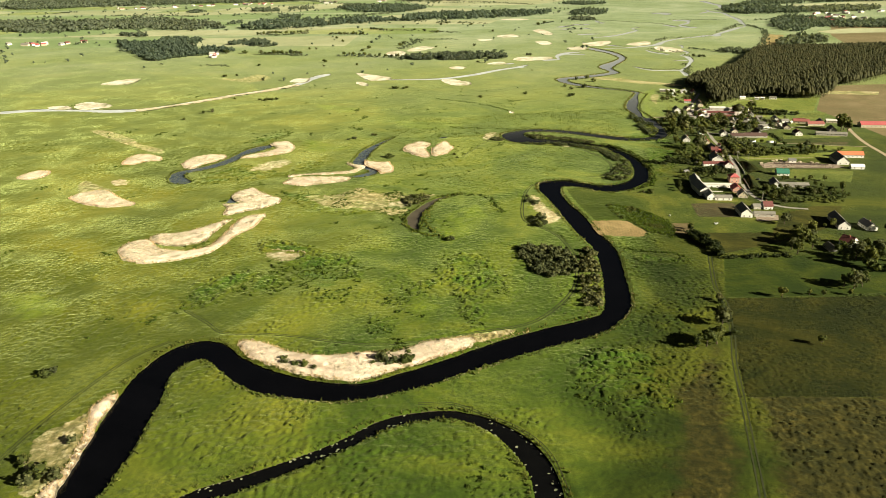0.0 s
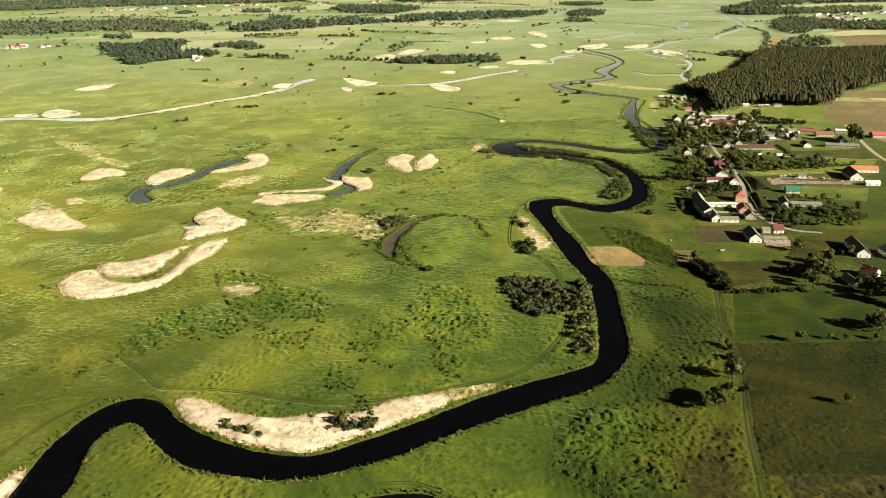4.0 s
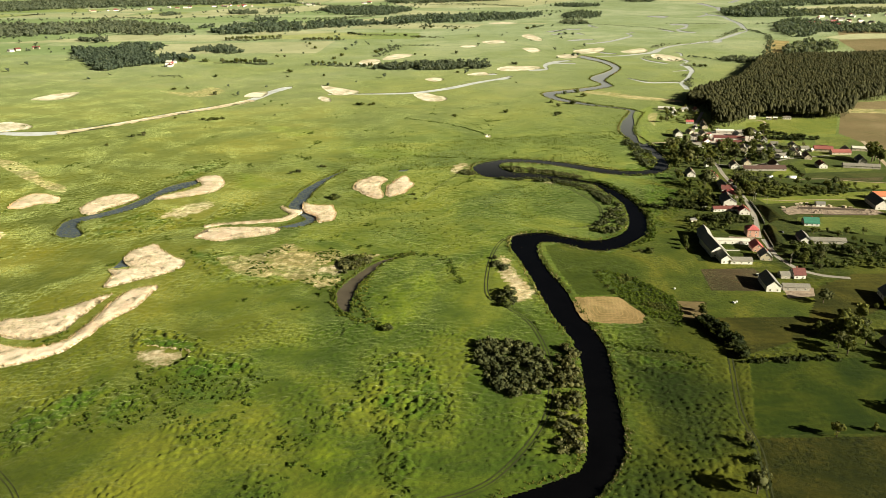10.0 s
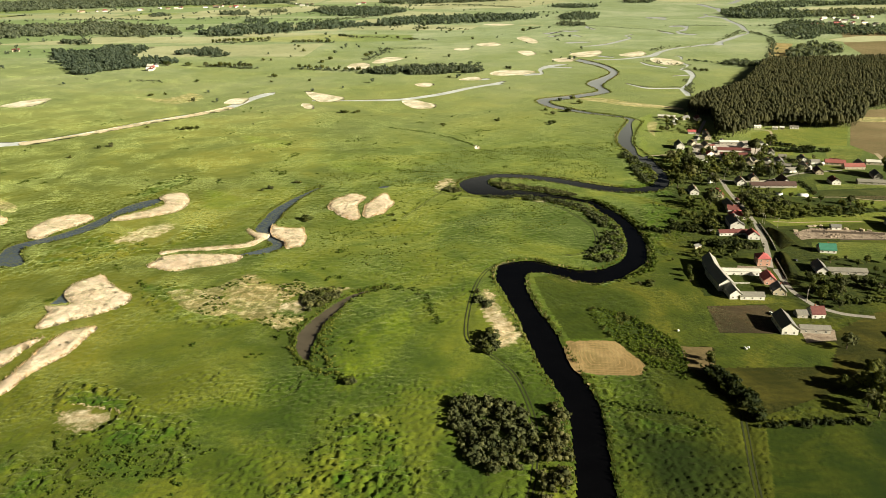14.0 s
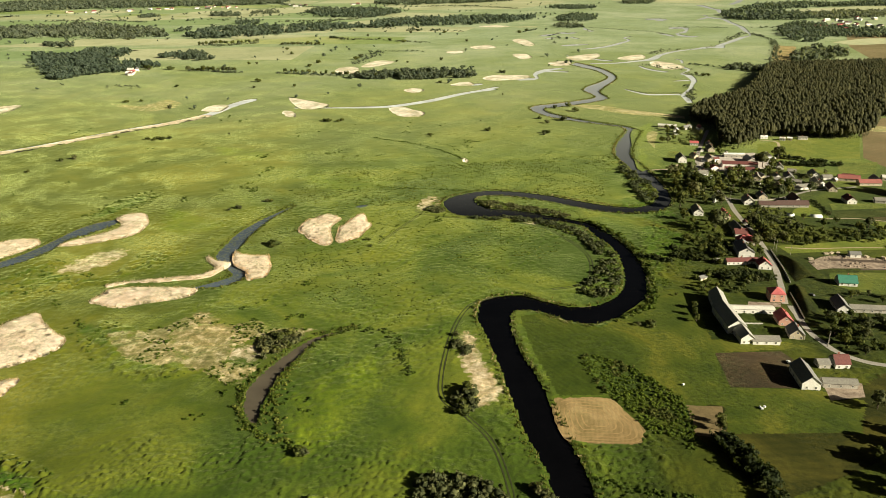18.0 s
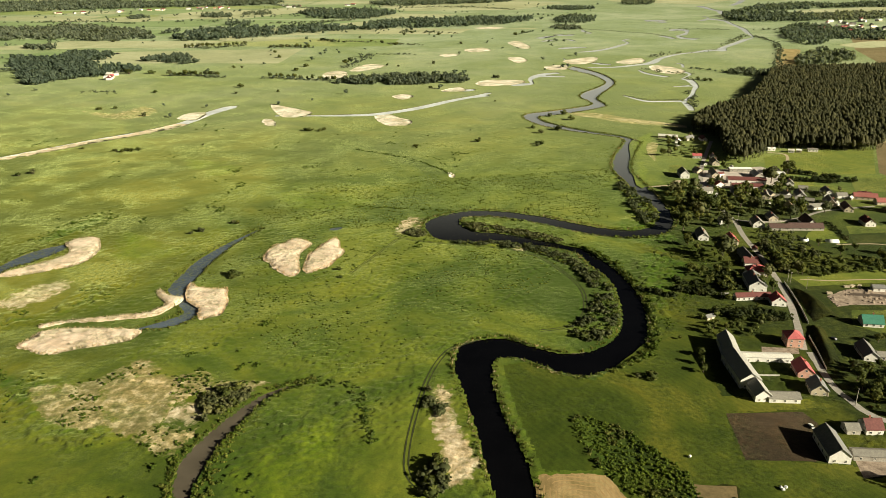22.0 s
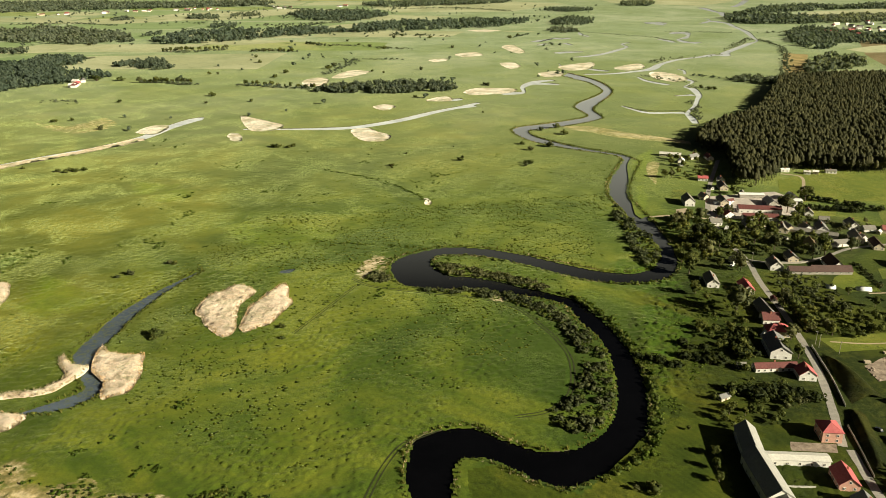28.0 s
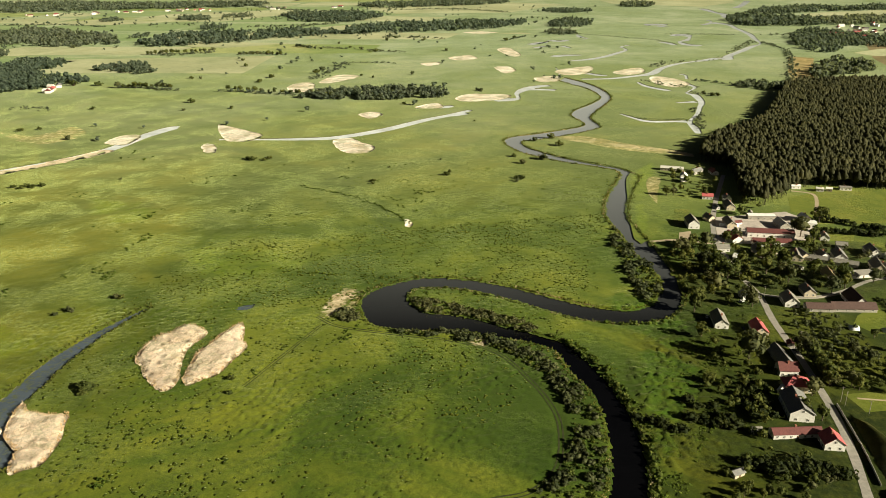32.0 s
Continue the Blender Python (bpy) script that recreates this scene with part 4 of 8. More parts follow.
W_nearreed = [(-44.5, 407.3), (-36.9, 411.8), (-21.8, 413.8), (-19.2, 406.9), (-22.8, 397.2), (-33.5, 397.4), (-40.7, 400.5)]
W_tuft1 = [(61.4, 586.8), (82.7, 591.5), (101.8, 576.5), (103.6, 553.0), (99.5, 534.6), (86.2, 527.9), (71.2, 532.3), (63.4, 560.4)]
W_tuft2 = [(110.3, 576.4), (122.8, 579.6), (116.5, 528.4), (109.4, 482.1), (100.8, 466.7), (95.8, 477.8), (101.6, 517.5)]
W_bend = [(173.9, 804.9), (187.0, 819.9), (199.6, 855.8), (200.7, 901.7), (207.1, 905.4), (213.3, 869.5), (211.3, 830.3), (200.2, 799.6), (190.0, 786.7), (177.9, 787.1)]
W_penin = [(111.7, 999.1), (118.3, 1017.4), (141.7, 1002.9), (178.6, 984.4), (195.2, 967.5), (190.6, 959.8), (159.2, 972.4), (126.3, 985.6)]
W_penin2 = [(101.4, 961.7), (126.4, 969.1), (158.5, 960.5), (184.9, 941.1), (200.2, 916.8), (203.2, 886.1), (202.4, 864.3), (198.3, 875.0), (194.2, 898.0), (174.0, 934.3), (140.5, 953.2)]
W_rowE = [(290.0, 1163.6), (291.1, 1088.8), (295.7, 1048.6), (282.7, 1008.8), (269.9, 1004.5), (275.3, 1060.0), (278.7, 1134.7)]
STREAM_0 = [(484, 1534, 9.3), (491, 1574, 12.0), (496, 1610, 7.2), (526, 1669, 7.5), (548, 1725, 8.0), (564, 1766, 10.9), (575, 1837, 15.0), (567, 1855, 5.7), (599, 1910, 6.0), (599, 1943, 13.5), (584, 1993, 12.5)]
STREAM_1 = [(411, 1674, 5.5), (425, 1638, 8.9), (440, 1616, 14.6), (473, 1615, 12.4), (494, 1614, 20.7)]
STREAM_2 = [(522, 1762, 7.0), (541, 1767, 11.7), (558, 1771, 18.6)]
STREAM_3 = [(514, 1982, 4.7), (516, 1940, 10.8), (528, 1907, 15.7), (546, 1881, 15.1)]
STREAM_4 = [(622, 2082, 11.8), (630, 2066, 6.7), (617, 2013, 5.8)]
STREAM_5 = [(416, 2022, 14.5), (472, 2027, 16.6), (523, 2055, 17.1), (557, 2077, 22.2), (581, 2109, 20.0), (611, 2167, 15.3), (669, 2239, 15.0), (734, 2285, 18.7), (786, 2324, 32.6), (798, 2313, 36.9), (831, 2376, 18.5), (893, 2467, 19.3), (960, 2567, 17.5), (1008, 2634, 5.8), (1040, 2754, 14.4), (1077, 2888, 18.6), (1097, 2999, 17.3), (1113, 3101, 17.4), (1134, 3210, 22.3), (1120, 3282, 47.1), (1099, 3308, 85.9)]
STREAM_6 = [(443, 2300, 12.7), (483, 2319, 21.1), (533, 2370, 17.7), (584, 2448, 16.1), (617, 2507, 9.1), (620, 2573, 8.2), (648, 2613, 13.2)]
STREAM_7 = [(413, 2376, 21.5), (437, 2397, 34.1), (486, 2406, 16.2)]
STREAM_8 = [(863, 3207, 24.8), (894, 3251, 86.0), (891, 3182, 27.8), (907, 3159, 34.9)]
STREAM_9 = [(835, 2850, 18.2), (871, 2883, 57.4), (874, 2814, 10.2), (832, 2719, 20.6), (807, 2690, 9.6), (805, 2617, 30.9), (833, 2588, 44.1)]
STREAM_10 = [(750, 2694, 20.5), (765, 2663, 22.5), (771, 2605, 17.1)]
STREAM_11 = [(1238, 3480, 19.6), (1250, 3565, 27.6), (1295, 3716, 35.2), (1295, 3815, 28.1), (1314, 3994, 35.9), (1320, 4071, 30.5)]
STREAM_12 = [(1481, 4096, 29.7), (1588, 4299, 30.2), (1741, 4627, 32.6)]
STREAM_13 = [(1040, 3217, 20.2), (1074, 3261, 21.6), (1122, 3356, 7.7), (1132, 3434, 17.4)]
STREAM_14 = [(566, 2921, 5.3), (561, 2834, 17.7), (574, 2800, 7.5), (552, 2768, 13.9)]
STREAM_15 = [(391, 2642, 26.7), (420, 2684, 31.0), (447, 2712, 18.1)]
STREAM_16 = [(462, 2758, 30.1), (481, 2726, 38.5), (509, 2755, 18.3)]
STREAM_17 = [(470, 2609, 16.7), (484, 2554, 10.8)]
STREAM_18 = [(389, 2559, 15.4), (423, 2598, 23.5)]
STREAM_19 = [(137, 1662, 11.9), (163, 1674, 15.4), (181, 1687, 14.5)]
STREAM_20 = [(102, 1733, 9.7), (147, 1741, 23.8), (161, 1751, 8.3)]
STREAM_21 = [(232, 1790, 13.2), (257, 1805, 30.6), (272, 1816, 8.8), (275, 1862, 9.5), (292, 1904, 20.9), (317, 1936, 22.9), (344, 1948, 17.3)]
STREAM_22 = [(297, 1904, 19.0), (323, 1903, 19.1), (347, 1895, 15.6)]
STREAM_23 = [(391, 2187, 3.0), (386, 2102, 3.5), (368, 2010, 5.7)]
STREAM_24 = [(441, 2099, 18.1), (459, 2074, 20.1), (475, 2065, 15.2)]
STREAM_25 = [(-738, 1188, 32.0), (-651, 1225, 26.6), (-577, 1222, 18.7), (-520, 1214, 29.0), (-483, 1222, 25.9), (-444, 1254, 19.3), (-403, 1304, 19.1), (-359, 1359, 20.4), (-310, 1411, 20.2), (-274, 1468, 19.3), (-258, 1538, 20.7), (-238, 1591, 24.1), (-227, 1598, 21.9)]
STREAM_26 = [(-151, 1520, 9.9), (-97, 1518, 10.0), (-38, 1519, 16.9), (5, 1528, 19.3), (62, 1572, 19.9), (116, 1636, 17.2), (158, 1677, 15.0), (187, 1712, 11.5)]
FARWOOD_0 = [(-1681, 3031), (-1264, 3080), (-1213, 3199), (-1031, 3084), (-856, 2960), (-751, 2739), (-780, 2682), (-871, 2646), (-1065, 2699), (-1388, 2608)]
FARWOOD_1 = [(-652, 2661), (-693, 2798), (-638, 2982), (-438, 3025), (-319, 3096), (-173, 3046), (-81, 3275), (114, 3357), (402, 3411), (467, 3355), (319, 3114), (97, 3028), (-94, 2965), (-282, 2870), (-384, 2779), (-447, 2706), (-582, 2643)]
FARWOOD_2 = [(-2395, 4457), (-1861, 4787), (-1361, 4636), (-897, 4742), (-677, 4521), (-849, 4313), (-1334, 4194), (-1749, 4007), (-2002, 3828)]
FARWOOD_3 = [(-436, 3796), (-267, 3881), (-71, 3765), (-136, 3452), (-300, 3438), (-391, 3525)]
FARWOOD_4 = [(-224, 4477), (228, 4732), (517, 4649), (358, 4420), (-46, 4238)]
FARWOOD_5 = [(-863, 3676), (-837, 3765), (-751, 3697), (-727, 3551), (-821, 3558)]
FARWOOD_6 = [(-713, 3724), (-654, 3814), (-582, 3744), (-641, 3658)]
FARWOOD_7 = [(-490, 3800), (-441, 3930), (-349, 3788), (-394, 3638)]
FARWOOD_8 = [(-644, 3160), (-632, 3291), (-573, 3287), (-559, 3154)]
FARWOOD_9 = [(-918, 2252), (-819, 2229), (-815, 2345), (-766, 2353), (-701, 2309), (-679, 2240), (-704, 2179), (-690, 2128), (-553, 2059), (-534, 2015), (-601, 1930), (-644, 1895), (-689, 1850)]
FARWOOD_10 = [(-589, 2191), (-571, 2254), (-521, 2290), (-483, 2221), (-445, 2158), (-467, 2118), (-530, 2162)]
FARWOOD_11 = [(-1011, 2488), (-964, 2533), (-910, 2482), (-922, 2425)]
FARWOOD_12 = [(-1129, 3554), (-1119, 3667), (-1047, 3576), (-1075, 3497)]
FARWOOD_13 = [(-775, 2902), (-761, 3008), (-724, 2916), (-754, 2866)]
FARWOOD_14 = [(-792, 2772), (-754, 2770), (-736, 2709), (-760, 2696)]
FARWOOD_15 = [(1212, 3455), (1327, 3619), (1558, 3972), (1792, 4108), (1968, 4051), (2219, 4194), (2753, 4275), (2537, 3959), (1899, 3868), (1573, 3725), (1381, 3645), (1527, 3430), (1451, 3187), (1321, 3151), (1210, 3159), (1170, 3254)]
FARWOOD_16 = [(1186, 2845), (1319, 3024), (1360, 2924), (1441, 2794), (1650, 2781), (1500, 2549), (1289, 2521), (1212, 2565), (1099, 2419), (1053, 2446), (1107, 2657)]
FARWOOD_17 = [(865, 2032), (934, 2160), (1020, 2250), (1063, 2248), (1054, 2154), (996, 2073), (917, 2029), (853, 1988)]
FARWOOD_18 = [(684, 1939), (712, 1959), (776, 1935), (752, 1878), (704, 1886), (674, 1913)]
FARWOOD_19 = [(1480, 3329), (1702, 3529), (1909, 3512), (1789, 3306), (1526, 3181)]
FARWOOD_20 = [(1017, 4310), (1091, 4490), (1201, 4479), (1162, 4252), (1043, 4178)]
FARWOOD_21 = [(597, 3947), (711, 4049), (812, 3928), (676, 3834)]
FARWOOD_22 = [(530, 3301), (618, 3474), (696, 3389), (650, 3199), (549, 3162)]
FARWOOD_23 = [(477, 2983), (547, 3037), (573, 2958), (548, 2887), (483, 2909)]
FARWOODS = [(FARWOOD_0, 12, "long belt of mixed woodland among the far fields"),
            (FARWOOD_1, 13, "long belt of woodland closing the far meadows"),
            (FARWOOD_2, 14, "far woodland behind the distant village"),
            (FARWOOD_3, 12, "far wood among pale fields"),
            (FARWOOD_4, 14, "far woodland near the horizon"),
            (FARWOOD_5, 10, "far copse in a pale field"),
            (FARWOOD_6, 10, "far copse in a pale field"),
            (FARWOOD_7, 12, "far copse"),
            (FARWOOD_8, 10, "far copse"),
            (FARWOOD_9, 10, "dark leafy wood at the edge of the meadows"),
            (FARWOOD_10, 9, "leafy grove standing in a hay meadow"),
            (FARWOOD_11, 9, "far leafy grove"),
            (FARWOOD_12, 9, "far copse"),
            (FARWOOD_13, 8, "far copse"),
            (FARWOOD_14, 8, "far copse"),
            (FARWOOD_15, 15, "broad dark wood on the valley edge"),
            (FARWOOD_16, 10, "leafy trees round the distant village"),
            (FARWOOD_17, 14, "dark round wood beside the fields"),
            (FARWOOD_18, 8, "wood edge along the field"),
            (FARWOOD_19, 12, "wood near the distant village"),
            (FARWOOD_20, 13, "far round wood"),
            (FARWOOD_21, 11, "far copse"),
            (FARWOOD_22, 12, "far wood in the meadows"),
            (FARWOOD_23, 9, "far willow grove")]
FARHEDGE_0 = [(592, 2186), (647, 2250), (715, 2266), (807, 2344)]
FARHEDGE_1 = [(840, 2398), (926, 2555), (1009, 2693)]
FARHEDGE_2 = [(535, 2960), (624, 2882), (691, 2809), (755, 2740), (775, 2619)]
FARHEDGE_3 = [(834, 2904), (935, 2897), (1029, 2873)]
FARHEDGE_4 = [(539, 1987), (559, 1945), (592, 1917)]
FARHEDGE_5 = [(578, 1855), (604, 1836)]
FARHEDGE_6 = [(623, 1998), (648, 1975), (684, 1939)]
FARHEDGE_7 = [(535, 1706), (519, 1639), (493, 1559)]
FARHEDGE_8 = [(418, 1660), (444, 1629), (498, 1627)]
FARHEDGE_9 = [(-567, 2463), (-517, 2438)]
FARHEDGE_10 = [(-503, 2437), (-472, 2470), (-417, 2503)]
FARHEDGE_11 = [(-348, 2452), (-304, 2473), (-234, 2434)]
FARHEDGE_12 = [(-447, 1956), (-405, 1954), (-354, 1926), (-321, 1918)]
FARHEDGE_13 = [(-240, 1902), (-193, 1894), (-117, 1861)]
FARHEDGE_14 = [(-235, 2650), (-166, 2591), (-74, 2560)]
FARHEDGE_15 = [(-42, 2532), (3, 2504), (61, 2477)]
FARHEDGE_16 = [(-18, 2854), (66, 2848), (165, 2809)]
FARHEDGE_17 = [(-74, 2286), (-10, 2283), (42, 2271)]
FARHEDGE_18 = [(-104, 2046), (-74, 2175), (-59, 2266)]
FARHEDGE_19 = [(350, 2765), (401, 2861)]
FARHEDGE_20 = [(-781, 4484), (-489, 4118), (-184, 4016)]
FARHEDGE_21 = [(-1404, 3347), (-1221, 3381), (-996, 3272)]
FARHEDGE_22 = [(-503, 3237), (-349, 3271), (-208, 3356)]
FARHEDGE_23 = [(-39, 4078), (214, 4133), (446, 3889)]
FARHEDGE_24 = [(-541, 1749), (-491, 1756), (-472, 1736)]
FARHEDGE_25 = [(1104, 2851), (1201, 2880), (1301, 2947)]
FARHEDGE_26 = [(1025, 2692), (988, 2425), (781, 1922)]
FARHEDGES = [(FARHEDGE_0, 3.2, 5), (FARHEDGE_1, 3, 5), (FARHEDGE_2, 1.6, 3), (FARHEDGE_3, 2, 4), (FARHEDGE_4, 3, 7), (FARHEDGE_5, 3, 4), (FARHEDGE_6, 3.5, 3), (FARHEDGE_7, 3, 3), (FARHEDGE_8, 1.2, 1), (FARHEDGE_9, 5, 3), (FARHEDGE_10, 5, 4), (FARHEDGE_11, 5, 3), (FARHEDGE_12, 5, 3), (FARHEDGE_13, 5, 3), (FARHEDGE_14, 4, 2), (FARHEDGE_15, 4, 4), (FARHEDGE_16, 4, 6), (FARHEDGE_17, 3, 3), (FARHEDGE_18, 4.5, 6), (FARHEDGE_19, 4, 2), (FARHEDGE_20, 6, 9), (FARHEDGE_21, 5, 3), (FARHEDGE_22, 6, 4), (FARHEDGE_23, 5, 7), (FARHEDGE_24, 2, 4), (FARHEDGE_25, 5, 5), (FARHEDGE_26, 4, 4)]
FARFIELD_0 = [(-1211, 2452), (-1006, 2587), (-822, 2602), (-685, 2518), (-934, 2449)]
FARFIELD_1 = [(-1430, 3397), (-1119, 3638), (-815, 3504), (-1014, 3366)]
FARFIELD_2 = [(-1062, 3662), (-947, 3939), (-764, 3791), (-686, 4060), (-503, 4198), (-452, 3897), (-643, 3490), (-858, 3507)]
FARFIELD_3 = [(-204, 4253), (517, 4649), (772, 4426), (446, 3889), (-29, 3861)]
FARFIELD_4 = [(-1186, 2229), (-939, 2311), (-904, 2392), (-648, 2422), (-757, 2363), (-836, 2388), (-834, 2257)]
FARFIELD_5 = [(-581, 2791), (-255, 2710), (-422, 2606), (-521, 2639)]
FARFIELD_6 = [(326, 2974), (398, 2988), (428, 2949), (357, 2935)]
FARFIELD_7 = [(1017, 4814), (1816, 5092), (1642, 4533), (1359, 4190), (1009, 4498)]
FARFIELD_8 = [(1482, 3518), (1653, 3751), (2070, 3926), (2445, 4007), (2187, 3609), (1874, 3574)]
FARFIELD_9 = [(1144, 2417), (1282, 2508), (1466, 2497), (1390, 2380), (1155, 2347)]
FARFIELD_10 = [(-326, 3138), (-127, 3350), (-111, 3277), (-177, 3086)]
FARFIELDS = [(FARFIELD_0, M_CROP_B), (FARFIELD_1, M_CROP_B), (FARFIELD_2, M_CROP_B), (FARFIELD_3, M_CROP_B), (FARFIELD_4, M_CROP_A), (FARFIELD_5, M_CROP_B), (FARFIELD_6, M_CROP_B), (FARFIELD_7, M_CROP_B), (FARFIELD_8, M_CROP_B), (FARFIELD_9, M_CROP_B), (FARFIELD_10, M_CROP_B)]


# ---- ground, river and ponds: one sheet, cut by the water ----
def cut_ground():
    from mathutils import geometry
    left = spline(BANK_L1 + BANK_L2[:-1] + BANK_L3 + BANK_L4 + BANK_L5, False, 4)
    right = spline(BANK_R1 + BANK_R2 + BANK_R3 + BANK_R4 + BANK_R5, False, 4)
    wob = np.random.default_rng(3)
    left, right = left + wob.normal(0, 0.25, left.shape), right + wob.normal(0, 0.25, right.shape)
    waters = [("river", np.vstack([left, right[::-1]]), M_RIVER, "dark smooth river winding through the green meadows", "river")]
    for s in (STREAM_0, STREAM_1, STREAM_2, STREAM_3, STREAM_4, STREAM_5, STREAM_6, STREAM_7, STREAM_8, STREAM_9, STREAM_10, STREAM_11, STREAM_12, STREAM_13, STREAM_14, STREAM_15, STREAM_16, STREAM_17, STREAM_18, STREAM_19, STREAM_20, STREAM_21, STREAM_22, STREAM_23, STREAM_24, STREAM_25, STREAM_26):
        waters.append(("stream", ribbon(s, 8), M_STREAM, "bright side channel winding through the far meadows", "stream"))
    for s, m, lab in ((POND_A, M_POND, "grey-blue oxbow pool between pale reed beds"), (POND_B, M_POND, "narrow oxbow channel with reeds on its banks"),
                      (POND_C, M_MUD, "brown muddy oxbow creek curving through the grass"), (POND_D, M_DARKPOND, "dark curved oxbow lake with floating pads"),
                      (POND_E, M_POND, "small shallow pool in the marsh"), (POND_G, M_POND, "small grey pool behind the reed bed"), (POND_F, M_POND, "far pool in the marsh")):
        waters.append(("oxbow_pond", ribbon(s, 4) if len(s[0]) == 3 else spline(s, True, 4), m, lab, "pond"))
    far = [(-4800, -700), (4800, -700), (4800, 7000), (-4800, 7000)]
    verts = [Vector(p) for p in far]
    loops = [[0, 1, 2, 3]]
    for _, loop, *_ in waters:
        loops.append(list(range(len(verts), len(verts) + len(loop))))
        verts += [Vector(p) for p in loop]
    v, _, faces, _, _, ids = geometry.delaunay_2d_cdt(verts, [], loops, 1, 0.01)
    pos = np.array([tuple(p) for p in v])
    mids = np.array([pos[list(f)].mean(0) for f in faces])
    wet = np.zeros(len(faces), int)
    for i, w in enumerate(waters, 1):
        wet[inside(mids, w[1])] = i
    wet = wet.tolist()
    dry = [f for f, w in zip(faces, wet) if not w]
    # banks: walls of earth from the rim down below the water
    rim = {}
    for f in dry:
        for a, b in zip(f, f[1:] + f[:1]):
            rim[(a, b)] = True
    n = len(pos)
    banks = []
    for f, w in zip(faces, wet):
        if w:
            for a, b in zip(f, f[1:] + f[:1]):
                if (b, a) in rim:
                    banks.append((b, a, a + n, b + n))
    both = np.vstack([np.c_[pos, np.zeros(n)], np.c_[pos, np.full(n, -1.6)]])
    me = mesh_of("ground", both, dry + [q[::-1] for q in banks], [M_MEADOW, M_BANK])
    me.polygons.foreach_set("material_index", [0] * len(dry) + [1] * len(banks))
    bm = bmesh.new()
    bm.from_mesh(me)
    bmesh.ops.delete(bm, geom=[p for p in bm.verts if not p.link_faces], context="VERTS")
    bm.to_mesh(me)
    bm.free()
    tagged(new("ground", me), "green river meadow with patches of darker and yellower grass", "meadow", kind="structure")
    for i, (name, loop, m, lab, cat) in enumerate(waters, 1):
        own = [f for f, w in zip(faces, wet) if w == i]
        if not own:
            continue
        used = sorted({a for f in own for a in f})
        at = {a: k for k, a in enumerate(used)}
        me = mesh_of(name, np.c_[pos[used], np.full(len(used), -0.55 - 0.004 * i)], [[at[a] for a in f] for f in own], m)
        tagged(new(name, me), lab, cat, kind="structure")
    return left, right, [w[1] for w in waters]


RIVER_LEFT, RIVER_RIGHT, WATERS = cut_ground()


def on_water(p):
    hit = np.zeros(len(p), bool)
    for loop in WATERS:
        hit |= inside(p, loop)
    return hit


# ---- fields, yards and tracks laid on the ground ----
LAND = np.random.default_rng(5)


def edged(outline, step=6.0):
    """A straight-sided outline with points along its sides."""
    p = np.array(outline, float)
    return np.vstack([a + (b - a) * np.linspace(0, 1, max(2, int(np.hypot(*(b - a)) / step)), endpoint=False)[:, None] for a, b in zip(p, np.roll(p, -1, 0))])


